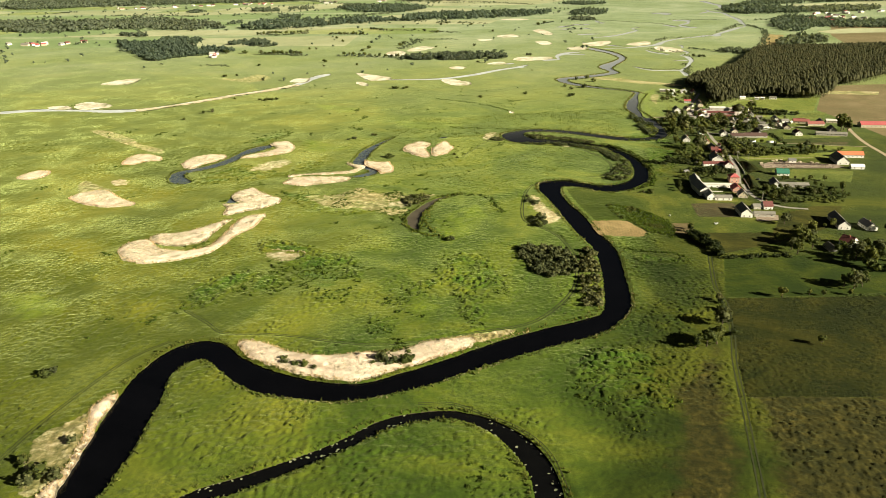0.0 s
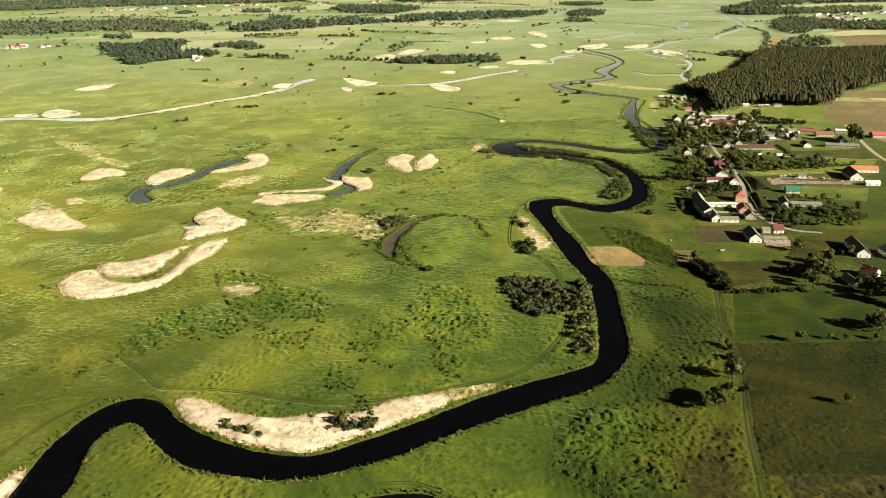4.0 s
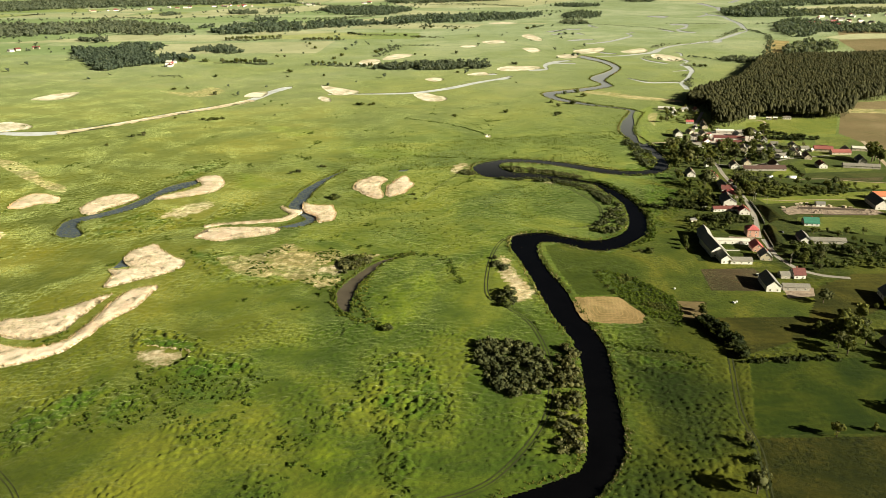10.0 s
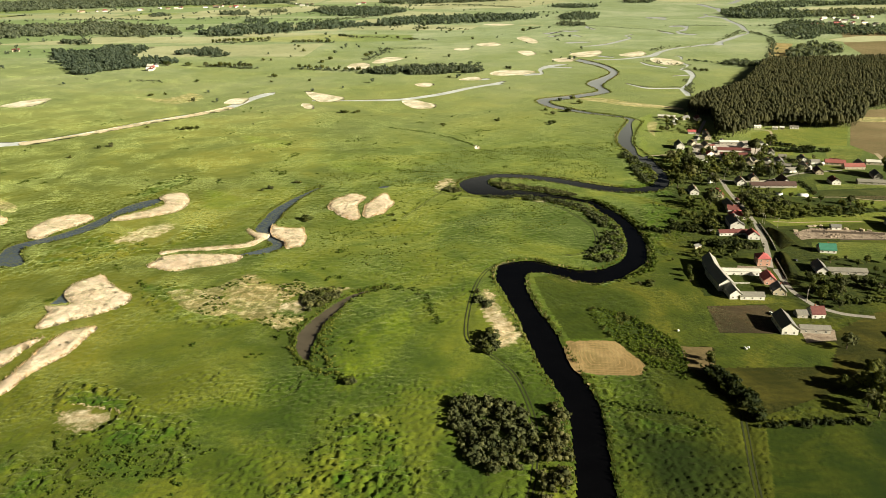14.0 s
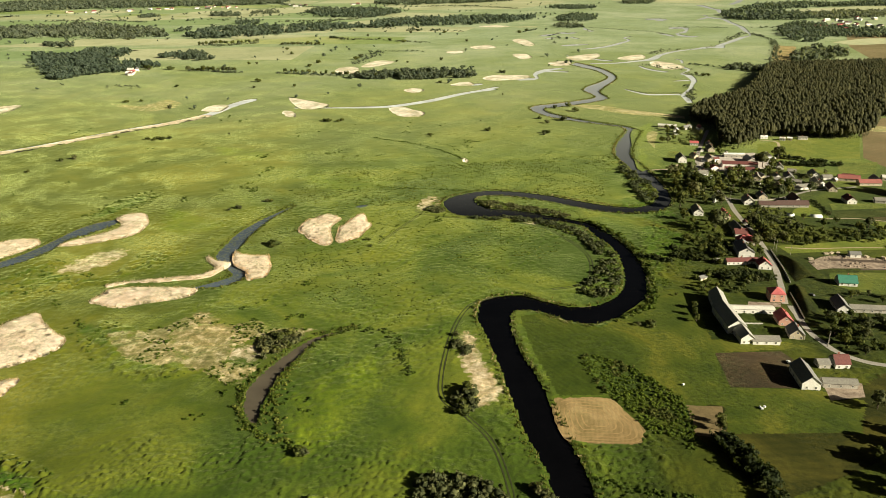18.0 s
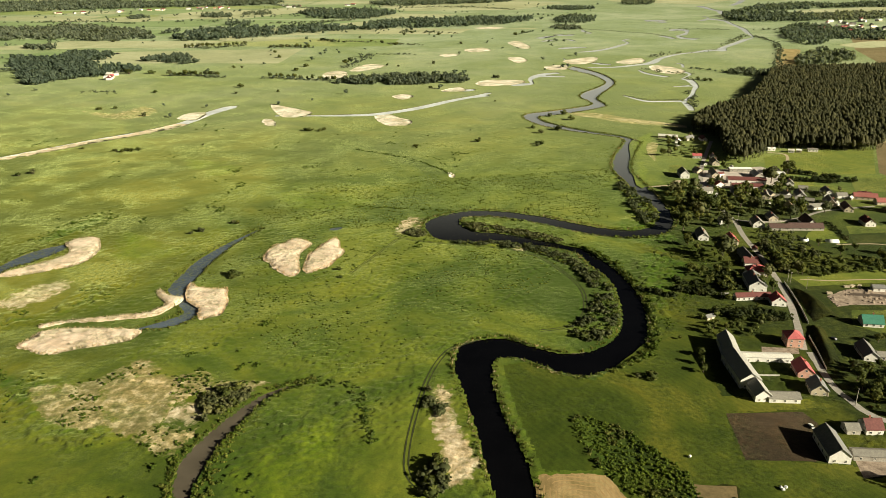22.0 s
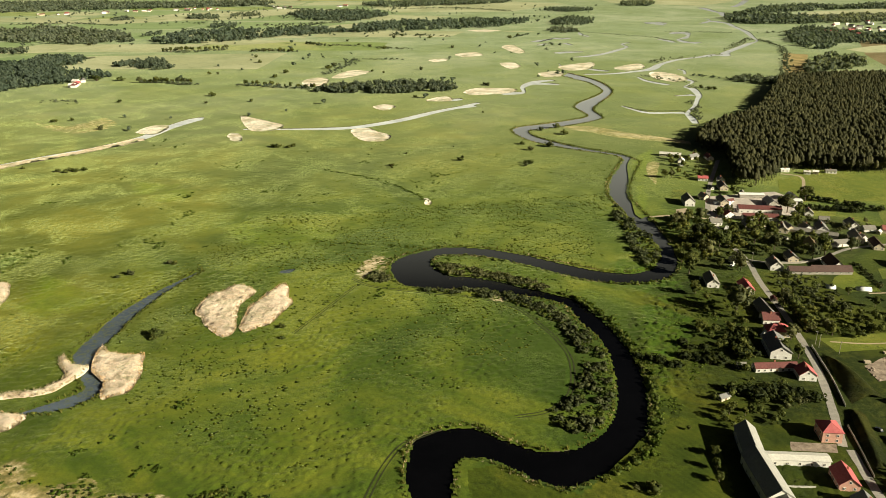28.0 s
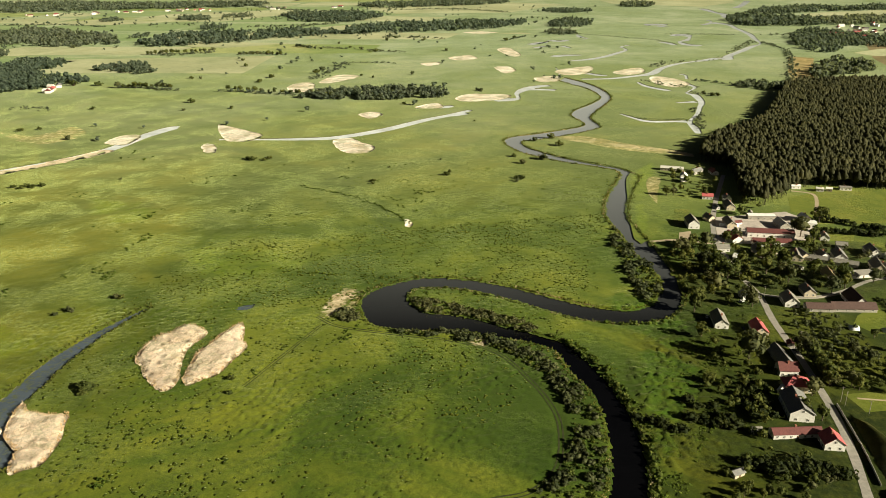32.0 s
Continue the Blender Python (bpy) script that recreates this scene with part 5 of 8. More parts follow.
for outline, m, z, lab, cat, rag in (
        (P_field_straw, M_STRAW, 0.05, "straw-coloured stubble plot on the river bank", "field", 0.31),
        (P_patch_soil, M_DUG, 0.05, "small brown dug patch beside a tree", "field", 0.3),
        (P_plot_soil, M_SOIL, 0.05, "brown tilled garden plot beside the barn", "field", 0.2),
        (P_scrub, M_SCRUB, 0.06, "overgrown dark green scrub strip", "scrub", 0.8),
        (P_field5, M_FIELD_A, 0.03, "even green mown meadow strip", "field", 0.4),
        (P_field6, M_FIELD_B, 0.026, "dark rough pasture behind the dirt track", "pasture", 0.4),
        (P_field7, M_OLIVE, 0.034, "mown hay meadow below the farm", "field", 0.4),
        (P_farm1, M_FARM, 0.05, "wide brown ploughed field", "field", 0.3),
        (P_strawstrip, M_DRY, 0.03, "straight strip of pale mown hay in the far meadow", "field", 0.8),
        (P_farmstrip, M_DRY, 0.07, "pale stubble strip across the ploughed field", "field", 0.3),
        (P_farm2, M_FIELD_D, 0.045, "light green field before the pine wood", "field", 0.3),
        (P_farm3, M_FARM, 0.045, "far pale brown field", "field", 0.5),
        (P_farm4, M_STRAW, 0.045, "far pale stubble field", "field", 0.5),
        (P_yard1, M_FIELD_D, 0.06, "bright green field behind the village yards", "field", 0.3),
        (P_lot1, M_LOT, 0.07, "pale paved yard among the red-roofed sheds", "yard", 0.2),
        (P_farmyard, M_RUBBLE, 0.06, "brown rubble yard behind the long shed", "yard", 0.3),
        (P_sandlot, M_RUBBLE, 0.05, "sandy building yard with rubble", "yard", 0.6),
        (P_strip1, M_FIELD_C, 0.052, "narrow strip of olive stubble behind the gardens", "field", 0.2),
        (P_strip2, M_CROPDARK, 0.052, "narrow dark green crop strip behind the gardens", "field", 0.2),
        (P_strip3, M_FIELD_D, 0.052, "narrow light green strip behind the gardens", "field", 0.2),
        (P_strip4, M_SOIL, 0.052, "narrow tilled strip behind the gardens", "field", 0.2),
        (P_plot1, M_FIELD_C, 0.055, "small mown plot of dry grass", "field", 0.2), (P_plot2, M_FIELD_D, 0.055, "sunny green garden plot", "garden", 0.2),
        (P_plot3, M_FIELD_C, 0.055, "olive pasture plot behind the houses", "field", 0.2), (P_plot4, M_FIELD_D, 0.055, "sunny lawn behind the houses", "lawn", 0.2),
        (P_lawn3, M_FIELD_C, 0.04, "mown grass between the building yard and the long shed", "lawn", 0.3),
        (P_plot7, M_RUBBLE, 0.056, "trodden earth yard by the white barn", "yard", 0.2), (P_plot8, M_SAND, 0.056, "sandy yard by the house", "yard", 0.2),
        (P_lawn1, M_FIELD_A, 0.04, "mown garden lawn by the barns", "lawn", 0.3),
        (P_lawn2, M_FIELD_A, 0.04, "mown garden lawn by the red house", "lawn", 0.3),
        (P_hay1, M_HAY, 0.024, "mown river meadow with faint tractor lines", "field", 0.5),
        (P_green1, M_FIELD_D, 0.045, "light green verge field", "field", 0.3)):
    sheet("field", spline(outline, True, 3) if rag == 0.31 else edged(outline), m, z, lab, cat, rag * 0.6, LAND)


def growth(outline, material, z, gap, rim, seed, label):
    """A patch of other growth in the meadow; its cover thins out towards the rim."""
    r = np.random.default_rng(seed)
    loop = spline(outline, True, gap)
    pts = sown(loop, gap, r)
    v, f = filled(loop, pts)
    far = np.array([np.min(np.hypot(*(loop - q).T)) for q in v])
    me = mesh_of("meadow_patch", np.c_[v, np.full(len(v), z)], f, material)
    layer = me.attributes.new("cover", "FLOAT", "POINT")
    layer.data.foreach_set("value", np.clip(far / rim, 0, 1).astype(np.float32))
    return tagged(new("meadow_patch", me), label, "grass", kind="structure")


for i, (outline, rim, m) in enumerate(((P_dry1, 12, M_DRYCORE), (P_dry2, 20, M_DRYMIX), (P_dry10, 15, M_DRYCORE), (P_dry4, 6, M_DRYCORE), (P_dry6, 7, M_DRYMIX), (P_dry7, 5, M_DRYMIX), (P_dry8, 7, M_DRYMIX), (P_dry9, 25, M_DRYMIX), (P_dry11, 6, M_DRYCORE), (P_dry12, 4, M_DRYCORE), (P_dry13, 9, M_DRYCORE))):
    growth(outline, m, 0.022 + 0.001 * i, 4, rim, 300 + i, "patch of pale dry sedge breaking up into the meadow")
for i, outline in enumerate((P_lime1, P_lime2, P_lime3, P_lime4, P_lime5, P_lime6)):
    growth(outline, M_LIMEMIX, 0.012 + 0.001 * i, 6, 22, 320 + i, "patch of bright yellow-green grass in the meadow")
for i, outline in enumerate((P_dark2, P_dark4)):
    growth(outline, M_DARKMIX, 0.03 + 0.001 * i, 6, 18, 340 + i, "patch of dark rank sedge in the meadow")
growth(P_lime7, M_LIMEMIX, 0.02, 4, 8, 330, "bright yellow-green grass between the river and the sandy lane")
# two yard patches whose dark colour stands for shade between the houses
growth(P_yardgrass2, M_YARDSHADE, 0.03, 6, 10, 371, "grass among the village houses, darkened for their shade")
growth(P_yardgrass, M_YARDSHADE, 0.018, 6, 12, 370, "grass of the village yards, darkened for house and tree shade")
for i, outline in enumerate((P_brown1, P_brown2)):
    growth(outline, M_BROWNMIX, 0.04 + 0.001 * i, 6, 16, 360 + i, "rough brownish pasture going to seed beside the dirt track")
# windrows left by the mower, following the rim of the stubble plot
plot = spline(P_field_straw, True, 3)
for k, s in enumerate((0.93, 0.82, 0.7, 0.57, 0.43, 0.28)):
    rim = plot.mean(0) + (plot - plot.mean(0)) * (s, s)
    rim = rim[:-1] + LAND.normal(0, 0.12, (len(rim) - 1, 2))
    sheet("windrow", ribbon(np.c_[rim, LAND.uniform(0.35, 0.9, len(rim))], 4), M_WINDROW, 0.056 + 0.002 * k, "row of raked straw on the stubble plot", "straw")
# crops and hay meadows far up the valley
r_far = np.random.default_rng(88)
for row in range(9):
    y0 = 2150 + row * 330
    x = -3300.0 + r_far.uniform(0, 300)
    while x < -330 + 60 * row:
        wide = r_far.uniform(160, 520)
        lean = 0.18 * wide
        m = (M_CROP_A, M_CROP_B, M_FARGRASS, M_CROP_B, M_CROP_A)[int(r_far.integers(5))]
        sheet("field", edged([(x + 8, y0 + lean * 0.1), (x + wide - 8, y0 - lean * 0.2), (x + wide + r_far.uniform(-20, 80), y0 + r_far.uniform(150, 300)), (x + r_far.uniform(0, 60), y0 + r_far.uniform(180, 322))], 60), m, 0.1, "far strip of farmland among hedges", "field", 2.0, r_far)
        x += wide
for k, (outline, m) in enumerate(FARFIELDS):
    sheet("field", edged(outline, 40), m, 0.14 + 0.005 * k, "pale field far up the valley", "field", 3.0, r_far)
for row, wide, m, lab in ((R_village, 4.4, M_ROAD, "grey village road"), (R_south, 4.2, M_ROAD, "grey village road past the farmyard"), (R_east, 1.5, M_SAND, "narrow sandy lane below the gardens"), (R_strip, 1.8, M_SAND, "pale path between the field strips"),
                          (R_cross, 3.4, M_ROAD, "village side lane"), (R_jetty, 3.6, M_SAND, "sandy lane to the river"), (R_farmroad, 5.0, M_SAND, "pale farm road between fields"),
                          (R_forestyard, 3.4, M_SAND, "sandy drive"), (R_dirt, 2.4, M_TRACK, "dirt track between pastures"), (R_track_bank, 2.2, M_TRACK, "grassy wheel track along the river"),
                          (R_track_bend, 2.2, M_TRACK, "grassy wheel track round the bend"), (R_track_near, 1.8, M_TRACK, "faint wheel track by the oxbow"),
                          (R_track_west, 1.8, M_TRACK, "faint wheel track on the west bank"), (R_track_loop, 1.9, M_TRACK, "faint wheel track in the meadow"),
                          (R_track_meadow, 1.6, M_TRACK, "faint wheel track across the meadow"), (R_track_bank2, 1.6, M_TRACK, "faint wheel track on the far bank"), (R_track_diagonal, 1.8, M_TRACK, "straight wheel track towards the river bend")):
    c = spline(row, False, 4)
    if m is M_TRACK:
        d = np.gradient(c, axis=0)
        side = np.c_[-d[:, 1], d[:, 0]] / np.maximum(np.hypot(d[:, 0], d[:, 1]), 1e-6)[:, None]
        for off in (-wide / 2, wide / 2):
            sheet("wheel_track", ribbon(np.c_[c + side * off, LAND.uniform(0.35, 0.7, len(c)) * (1.5 if wide > 2 else 1) * (1 if wide > 1.7 else 0.7)], 4), m, 0.075, lab, "track")
    else:
        sheet("road", ribbon(np.c_[c, wide * LAND.uniform(0.93, 1.07, len(c))], 4), m, 0.085, lab, "road")


# ---- the sward: standing grass with relief, tussocks and rank clumps ----
def rolls(x, y, scale, seed):
    """Smooth noise between -1 and 1 over arrays of places."""
    lattice = np.random.default_rng(seed).uniform(-1, 1, (256, 256))
    u, v = x * scale + 1000, y * scale + 1000
    i, j = np.floor(u).astype(int), np.floor(v).astype(int)
    a, b = u - i, v - j
    a, b = a * a * (3 - 2 * a), b * b * (3 - 2 * b)
    i, j, i1, j1 = i & 255, j & 255, (i + 1) & 255, (j + 1) & 255
    return (lattice[i, j] * (1 - a) + lattice[i1, j] * a) * (1 - b) + (lattice[i, j1] * (1 - a) + lattice[i1, j1] * a) * b


RANK = [P_rank1, P_rank2, P_rank3, P_rank4, P_rank5, P_rank6, P_rank7, P_rank8, P_rank9, P_rank10, P_rank11, P_rank12, P_rank14, P_rank15, P_rank16, P_rank17, P_dark2, P_dark4]
# outlines in the sward: rim of the cover in metres, material, height of the growth
SWARD = [(P_lime1, 22, M_LIMEMIX, 0.8), (P_lime2, 22, M_LIMEMIX, 0.9), (P_lime3, 22, M_LIMEMIX, 0.8), (P_lime4, 22, M_LIMEMIX, 0.8), (P_lime5, 22, M_LIMEMIX, 0.8), (P_lime6, 22, M_LIMEMIX, 0.8), (P_lime7, 8, M_LIMEMIX, 0.8),
         (P_brown1, 16, M_BROWNMIX, 1.0), (P_brown2, 16, M_BROWNMIX, 1.0), (P_yardgrass, 12, M_YARDSHADE, 0.9), (P_yardgrass2, 10, M_YARDSHADE, 0.9)]
SWARD += [(o, 12, M_DARKMIX, 1.0) for o in RANK]
SWARD += [(P_dry2, 20, M_DRYMIX, 0.9), (P_dry1, 12, M_DRYCORE, 0.8), (P_dry10, 10, M_DRYCORE, 0.6), (P_dry13, 9, M_DRYCORE, 1.0), (P_dry14, 5, M_DRYMIX, 0.7), (P_dry15, 4, M_DRYMIX, 0.6), (P_dry17, 16, M_DRYMIX, 0.8), (P_dry18, 7, M_DRYMIX, 0.7), (P_dry19, 4, M_DRYCORE, 0.7), (P_dry20, 9, M_DRYMIX, 0.6), (P_dry4, 6, M_DRYCORE, 0.9), (P_dry8, 7, M_DRYMIX, 0.8), (P_dry11, 6, M_DRYCORE, 0.8), (P_dry12, 4, M_DRYCORE, 0.8)]
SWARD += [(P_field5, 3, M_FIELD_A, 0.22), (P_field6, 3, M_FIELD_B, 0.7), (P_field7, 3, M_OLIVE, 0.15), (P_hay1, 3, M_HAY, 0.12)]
LANES_ALL = [(R_village, 6.0), (R_south, 6.0), (R_east, 2.2), (R_cross, 5.0), (R_jetty, 5.0), (R_dirt, 3.6), (R_track_bank, 3.8), (R_track_bend, 3.8), (R_track_near, 3.4), (R_track_west, 3.4), (R_track_loop, 3.4), (R_track_diagonal, 3.0)]


def tussocks(x, y, cell, seed):
    """Height of rounded tussocks, one in each cell of a jumbled grid."""
    r = np.random.default_rng(seed)
    ox, oy, wide, tall = (r.uniform(a, b, (256, 256)) for a, b in ((0.1, 0.9), (0.1, 0.9), (0.30, 0.56), (0.1, 1.0)))
    i, j = np.floor(x / cell).astype(int), np.floor(y / cell).astype(int)
    best = np.zeros(len(x))
    for di in (-1, 0, 1):
        for dj in (-1, 0, 1):
            a, b = (i + di) & 255, (j + dj) & 255
            d2 = (x / cell - i - di - ox[a, b]) ** 2 + (y / cell - j - dj - oy[a, b]) ** 2
            best = np.maximum(best, tall[a, b] * np.clip(1 - d2 / wide[a, b] ** 2, 0, 1))
    return best


def sward(south, north, gap, seed, vigour=1.0):
    r = np.random.default_rng(seed)
    ys = np.arange(south, north + gap, gap)
    xs = np.arange(-0.62 * north - 30, min(0.62 * north + 30, 345), gap)
    gx, gy = np.meshgrid(xs, ys)
    shape = gx.shape
    x, y = (gx + r.uniform(-0.3, 0.3, shape) * gap).ravel(), (gy + r.uniform(-0.3, 0.3, shape) * gap).ravel()
    p = np.c_[x, y]
    clear = on_water(p)
    for line, wide in LANES_ALL:
        c = spline(line, False, 4)
        clear |= inside(p, ribbon(np.c_[c, np.full(len(c), wide)], 5))
    for o in (P_field_straw, P_patch_soil, P_plot_soil, P_sandlot, P_plot7, P_lot1, P_plot8, P_farmyard):
        clear |= inside(p, np.array(o))
    room = 1.0 - clear.reshape(shape)
    for _ in range(2):  # the grass dies away towards water and lanes
        wide = np.pad(room, 1, mode="edge")
        room = (wide[1:-1, 1:-1] * 2 + wide[:-2, 1:-1] + wide[2:, 1:-1] + wide[1:-1, :-2] + wide[1:-1, 2:]) / 6
    room = np.clip((room.ravel() - 0.55) / 0.45, 0, 1)
    # what grows where
    kind, cover, lift, rank = np.zeros(len(p), int), np.zeros(len(p)), np.ones(len(p)), np.zeros(len(p))
    for k, (o, rim, m, high) in enumerate(SWARD):
        loop = spline(o, True, 5) if rim > 3.5 else edged(o)
        own = np.nonzero(inside(p, loop))[0]
        if len(own):
            away = np.full(len(own), 1e9)
            for q in loop:
                away = np.minimum(away, np.hypot(p[own, 0] - q[0], p[own, 1] - q[1]))
            kind[own], cover[own], lift[own] = k + 1, np.clip(away / rim, 0, 1), high
            rank[own] = np.clip(away / 6, 0, 1) if m is M_DARKMIX else 0.35 if m is M_DRYMIX else 0.0
    wx, wy = x + 22 * rolls(x, y, 0.013, 1) + 5 * rolls(x, y, 0.05, 2), y + 22 * rolls(x, y, 0.013, 3) + 5 * rolls(x, y, 0.05, 4)
    wild = np.clip((0.75 * rolls(wx, wy, 0.013, 5) + 0.6 * rolls(wx, wy, 0.045, 6) - 0.12) / 0.4, 0, 1) * (x < 0.3 * y) * np.clip((900 - y) / 300, 0.15, 1)
    rank = np.maximum(np.clip(rank * (0.9 + 1.3 * rolls(wx, wy, 0.06, 7)), 0, 1), 0.45 * wild)
    streak = rolls(0.5 * wx + 0.86 * wy, 6 * (0.86 * wx - 0.5 * wy), 0.055, 8)
    lumps = 1.0 * tussocks(x, y, 3.9, 10) + 0.75 * tussocks(x + 31, y + 17, 2.7 if gap < 1.2 else 3.3, 11)
    rough = np.clip(0.6 + 1.1 * rolls(wx, wy, 0.03, 15), 0.15, 1.3)
    even = 0.1 + 0.14 * rolls(x, y, 0.1, 9) + (0.72 if gap < 1.2 else 0.85) * rough * lumps + 0.08 * streak + r.uniform(-0.22, 0.22, len(p)) * (0.4 + 0.6 * rough)
    puff = 0.8 * np.abs(rolls(x, y, 0.25, 12)) + 0.8 * np.abs(rolls(x, y, 0.46, 13)) + r.uniform(-0.12, 0.12, len(p))
    high = vigour * (even * lift * (1 - rank) + rank * (0.1 + 1.8 * puff)) * room - 0.12 * (1 - room)
    ny, nx = shape
    at = np.arange(nx * ny).reshape(shape)
    quads = np.stack([at[:-1, :-1], at[:-1, 1:], at[1:, 1:], at[1:, :-1]], -1).reshape(-1, 4)
    mid = gx[:-1, :-1].ravel()
    quads = quads[(np.abs(mid) < 0.62 * gy[:-1, :-1].ravel() + 30) & (room[quads].max(1) > 0)]
    used = np.unique(quads)
    new_at = np.full(len(p), -1)
    new_at[used] = np.arange(len(used))
    quads = new_at[quads]
    me = bpy.data.meshes.new("sward")
    me.vertices.add(len(used)), me.loops.add(4 * len(quads)), me.polygons.add(len(quads))
    me.vertices.foreach_set("co", np.c_[p[used], 0.07 + high[used]].astype(np.float32).ravel())
    me.loops.foreach_set("vertex_index", quads.astype(np.int32).ravel())
    me.polygons.foreach_set("loop_start", np.arange(0, 4 * len(quads), 4, dtype=np.int32))
    slots = [M_MEADOW]
    for *_, m, _h in SWARD:
        if m not in slots:
            slots.append(m)
    for m in slots:
        me.materials.append(m)
    slot_of = np.array([0] + [slots.index(m) for _, _, m, _ in SWARD])
    me.polygons.foreach_set("material_index", slot_of[kind[used][quads[:, 0]]].astype(np.int32))
    me.polygons.foreach_set("use_smooth", np.ones(len(quads), bool))
    me.attributes.new("cover", "FLOAT", "POINT").data.foreach_set("value", cover[used].astype(np.float32))
    me.update(calc_edges=True)
    return tagged(new("meadow", me), "standing meadow grass with soft tussocks and rank clumps", "grass", kind="stuff")


sward(236, 620, 0.95, 501)
sward(619, 1000, 1.35, 502, 0.85)
sward(999, 1420, 2.2, 503, 0.5)

# ---- reed beds: raised mats of straw-coloured stalks ----
def reed_bed(outline, tall, step, dense, seed, material=None):
    r = np.random.default_rng(seed)
    loop = spline(outline, True, step)
    wob = np.array([(noise.noise((x * 0.09, y * 0.09, seed)) * 1.6 + noise.noise((x * 0.35, y * 0.35, seed)) * 0.9, noise.noise((x * 0.09, y * 0.09, seed + 9.5)) * 1.6 + noise.noise((x * 0.35, y * 0.35, seed + 5.5)) * 0.9) for x, y in loop])
    loop = loop + wob * step * 0.35
    pts = sown(loop, step * 1.1, r)
    v, f = filled(loop, pts)
    rim = np.array([min(1.0, np.min(np.hypot(*(loop - p).T)) / (1.6 * step)) for p in v])
    top = np.c_[v, tall * (0.12 + 0.72 * rim + 0.16 * r.uniform(-1, 1, len(v)) * rim)]
    n = len(loop)
    skirt = np.c_[loop, np.zeros(n)]
    first = [int(np.argmin(np.hypot(*(v - p).T))) for p in loop]
    faces = [list(q) for q in f] + [[first[i], first[i - 1], len(v) + (i - 1) % n, len(v) + i] for i in range(n)]
    me = mesh_of("reed_bed", np.vstack([top, skirt]), faces, material or M_REED, True)
    ob = tagged(new("reed_bed", me), "bed of pale straw-coloured dry reeds in the meadow", "reeds", group="reed beds", kind="stuff")
    if dense:
        p = sown(loop, dense, r)
        k = len(p)
        q = np.c_[p, np.full(k, tall * 0.3)]
        s = np.c_[r.uniform(0.7, 1.3, k) * dense * 0.9, r.uniform(0.7, 1.3, k) * dense * 0.9, tall * r.uniform(0.45, 0.75, k)]
        tv, tf = strewn(STALKS, q, s, r.uniform(0, 6.3, k), r)
        stalks = part("reed_stalks", tri_mesh("reed_stalks", tv, tf, M_STALK), None, ob)
        tagged(stalks, kind="stuff")
    return ob


REED_LOOPS = (REED_0, REED_14, REED_1, REED_2, REED_3, REED_4, REED_5, REED_6, REED_7, REED_8, REED_9, REED_10, REED_11, REED_12, REED_13)
for i, o in enumerate(REED_LOOPS):
    reed_bed(o, 2.3, 2.0, 1.1, 40 + i)
for i, o in enumerate((FARREED_0, FARREED_1, FARREED_2, FARREED_3, FARREED_4, FARREED_5, FARREED_6, FARREED_7, FARREED_8, FARREED_9, FARREED_10, FARREED_11,
                       FARREED_12, FARREED_13, FARREED_14, FARREED_15, FARREED_16, FARREED_17, FARREED_18, FARREED_19, FARREED_20, FARREED_21)):
    reed_bed(o, 0.9, 4.0, 0, 70 + i, M_BLEACHED)

reed_bed(ribbon(np.array(STREAM_25)[4:10] * (1, 1, 0.9) + (2, -6, 0), 30), 1.6, 6.0, 0, 95)

# ---- woods ----
def wood(outline, spacing, height, templates, material, label, seed, spread=0.3, wide=1.0, gaps=0.0):
    r = np.random.default_rng(seed)
    p = sown(spline(outline, True, 20), spacing, r)
    p = p[~on_water(p)]
    if gaps:
        p = p[np.array([noise.noise((x / (4 * spacing), y / (4 * spacing), seed)) for x, y in p]) > gaps - 1]
    k = len(p)
    h = height * r.uniform(1 - spread, 1 + spread, k)
    v, f = strewn(templates, np.c_[p, np.zeros(k)], np.c_[h * wide, h * wide, h], r.uniform(0, 6.3, k), r)
    return stuff("woodland", v, f, material, label, "woods")


wood(W_pine, 3.7, 16, CONIFER, M_PINE, "dense dark pine wood beside the village", 100, 0.25, 1.0)
wood(W_bank4, 2.2, 3.0, SHRUB, M_WILLOW, "willow bushes on the dry river bank", 163, 0.5, 1.2, 0.9)
wood(W_bank5, 2.2, 2.8, SHRUB, M_WILLOW, "willow bushes on the dry river bank", 164, 0.5, 1.2, 0.9)
wood(W_bend2, 2.0, 2.6, SHRUB, M_WILLOW, "willow bushes round the outer bend", 165, 0.5, 1.2)
# added low dark trees, standing for the deep shade in these yards
wood(W_yards, 2.8, 3.4, LOW_TREE, M_DARKLEAF, "dark crowded trees added for the shade behind the houses", 166, 0.4, 1.0)
wood(W_creek, 2.2, 3.6, SHRUB, M_WILLOW, "dense dark bush beside the muddy creek", 161, 0.4, 1.2)
wood(W_nearreed, 2.0, 3.6, SHRUB, M_LEAF, "dark green bushes growing in the reed bed", 162, 0.4, 1.2, 0.9)
wood(W_row1, 5.5, 9, LOW_TREE, M_HAZELEAF, "row of bushes and trees across the meadow", 114, 0.5, 1.0, 0.92)
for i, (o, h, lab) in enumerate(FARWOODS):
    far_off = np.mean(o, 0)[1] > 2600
    wood(o, h * (0.85 if far_off else 0.7), h, FARTHEST_TREE if far_off else FAR_TREE, M_HAZELEAF, lab, 110 + i, 0.45, 1.0, 0.86)
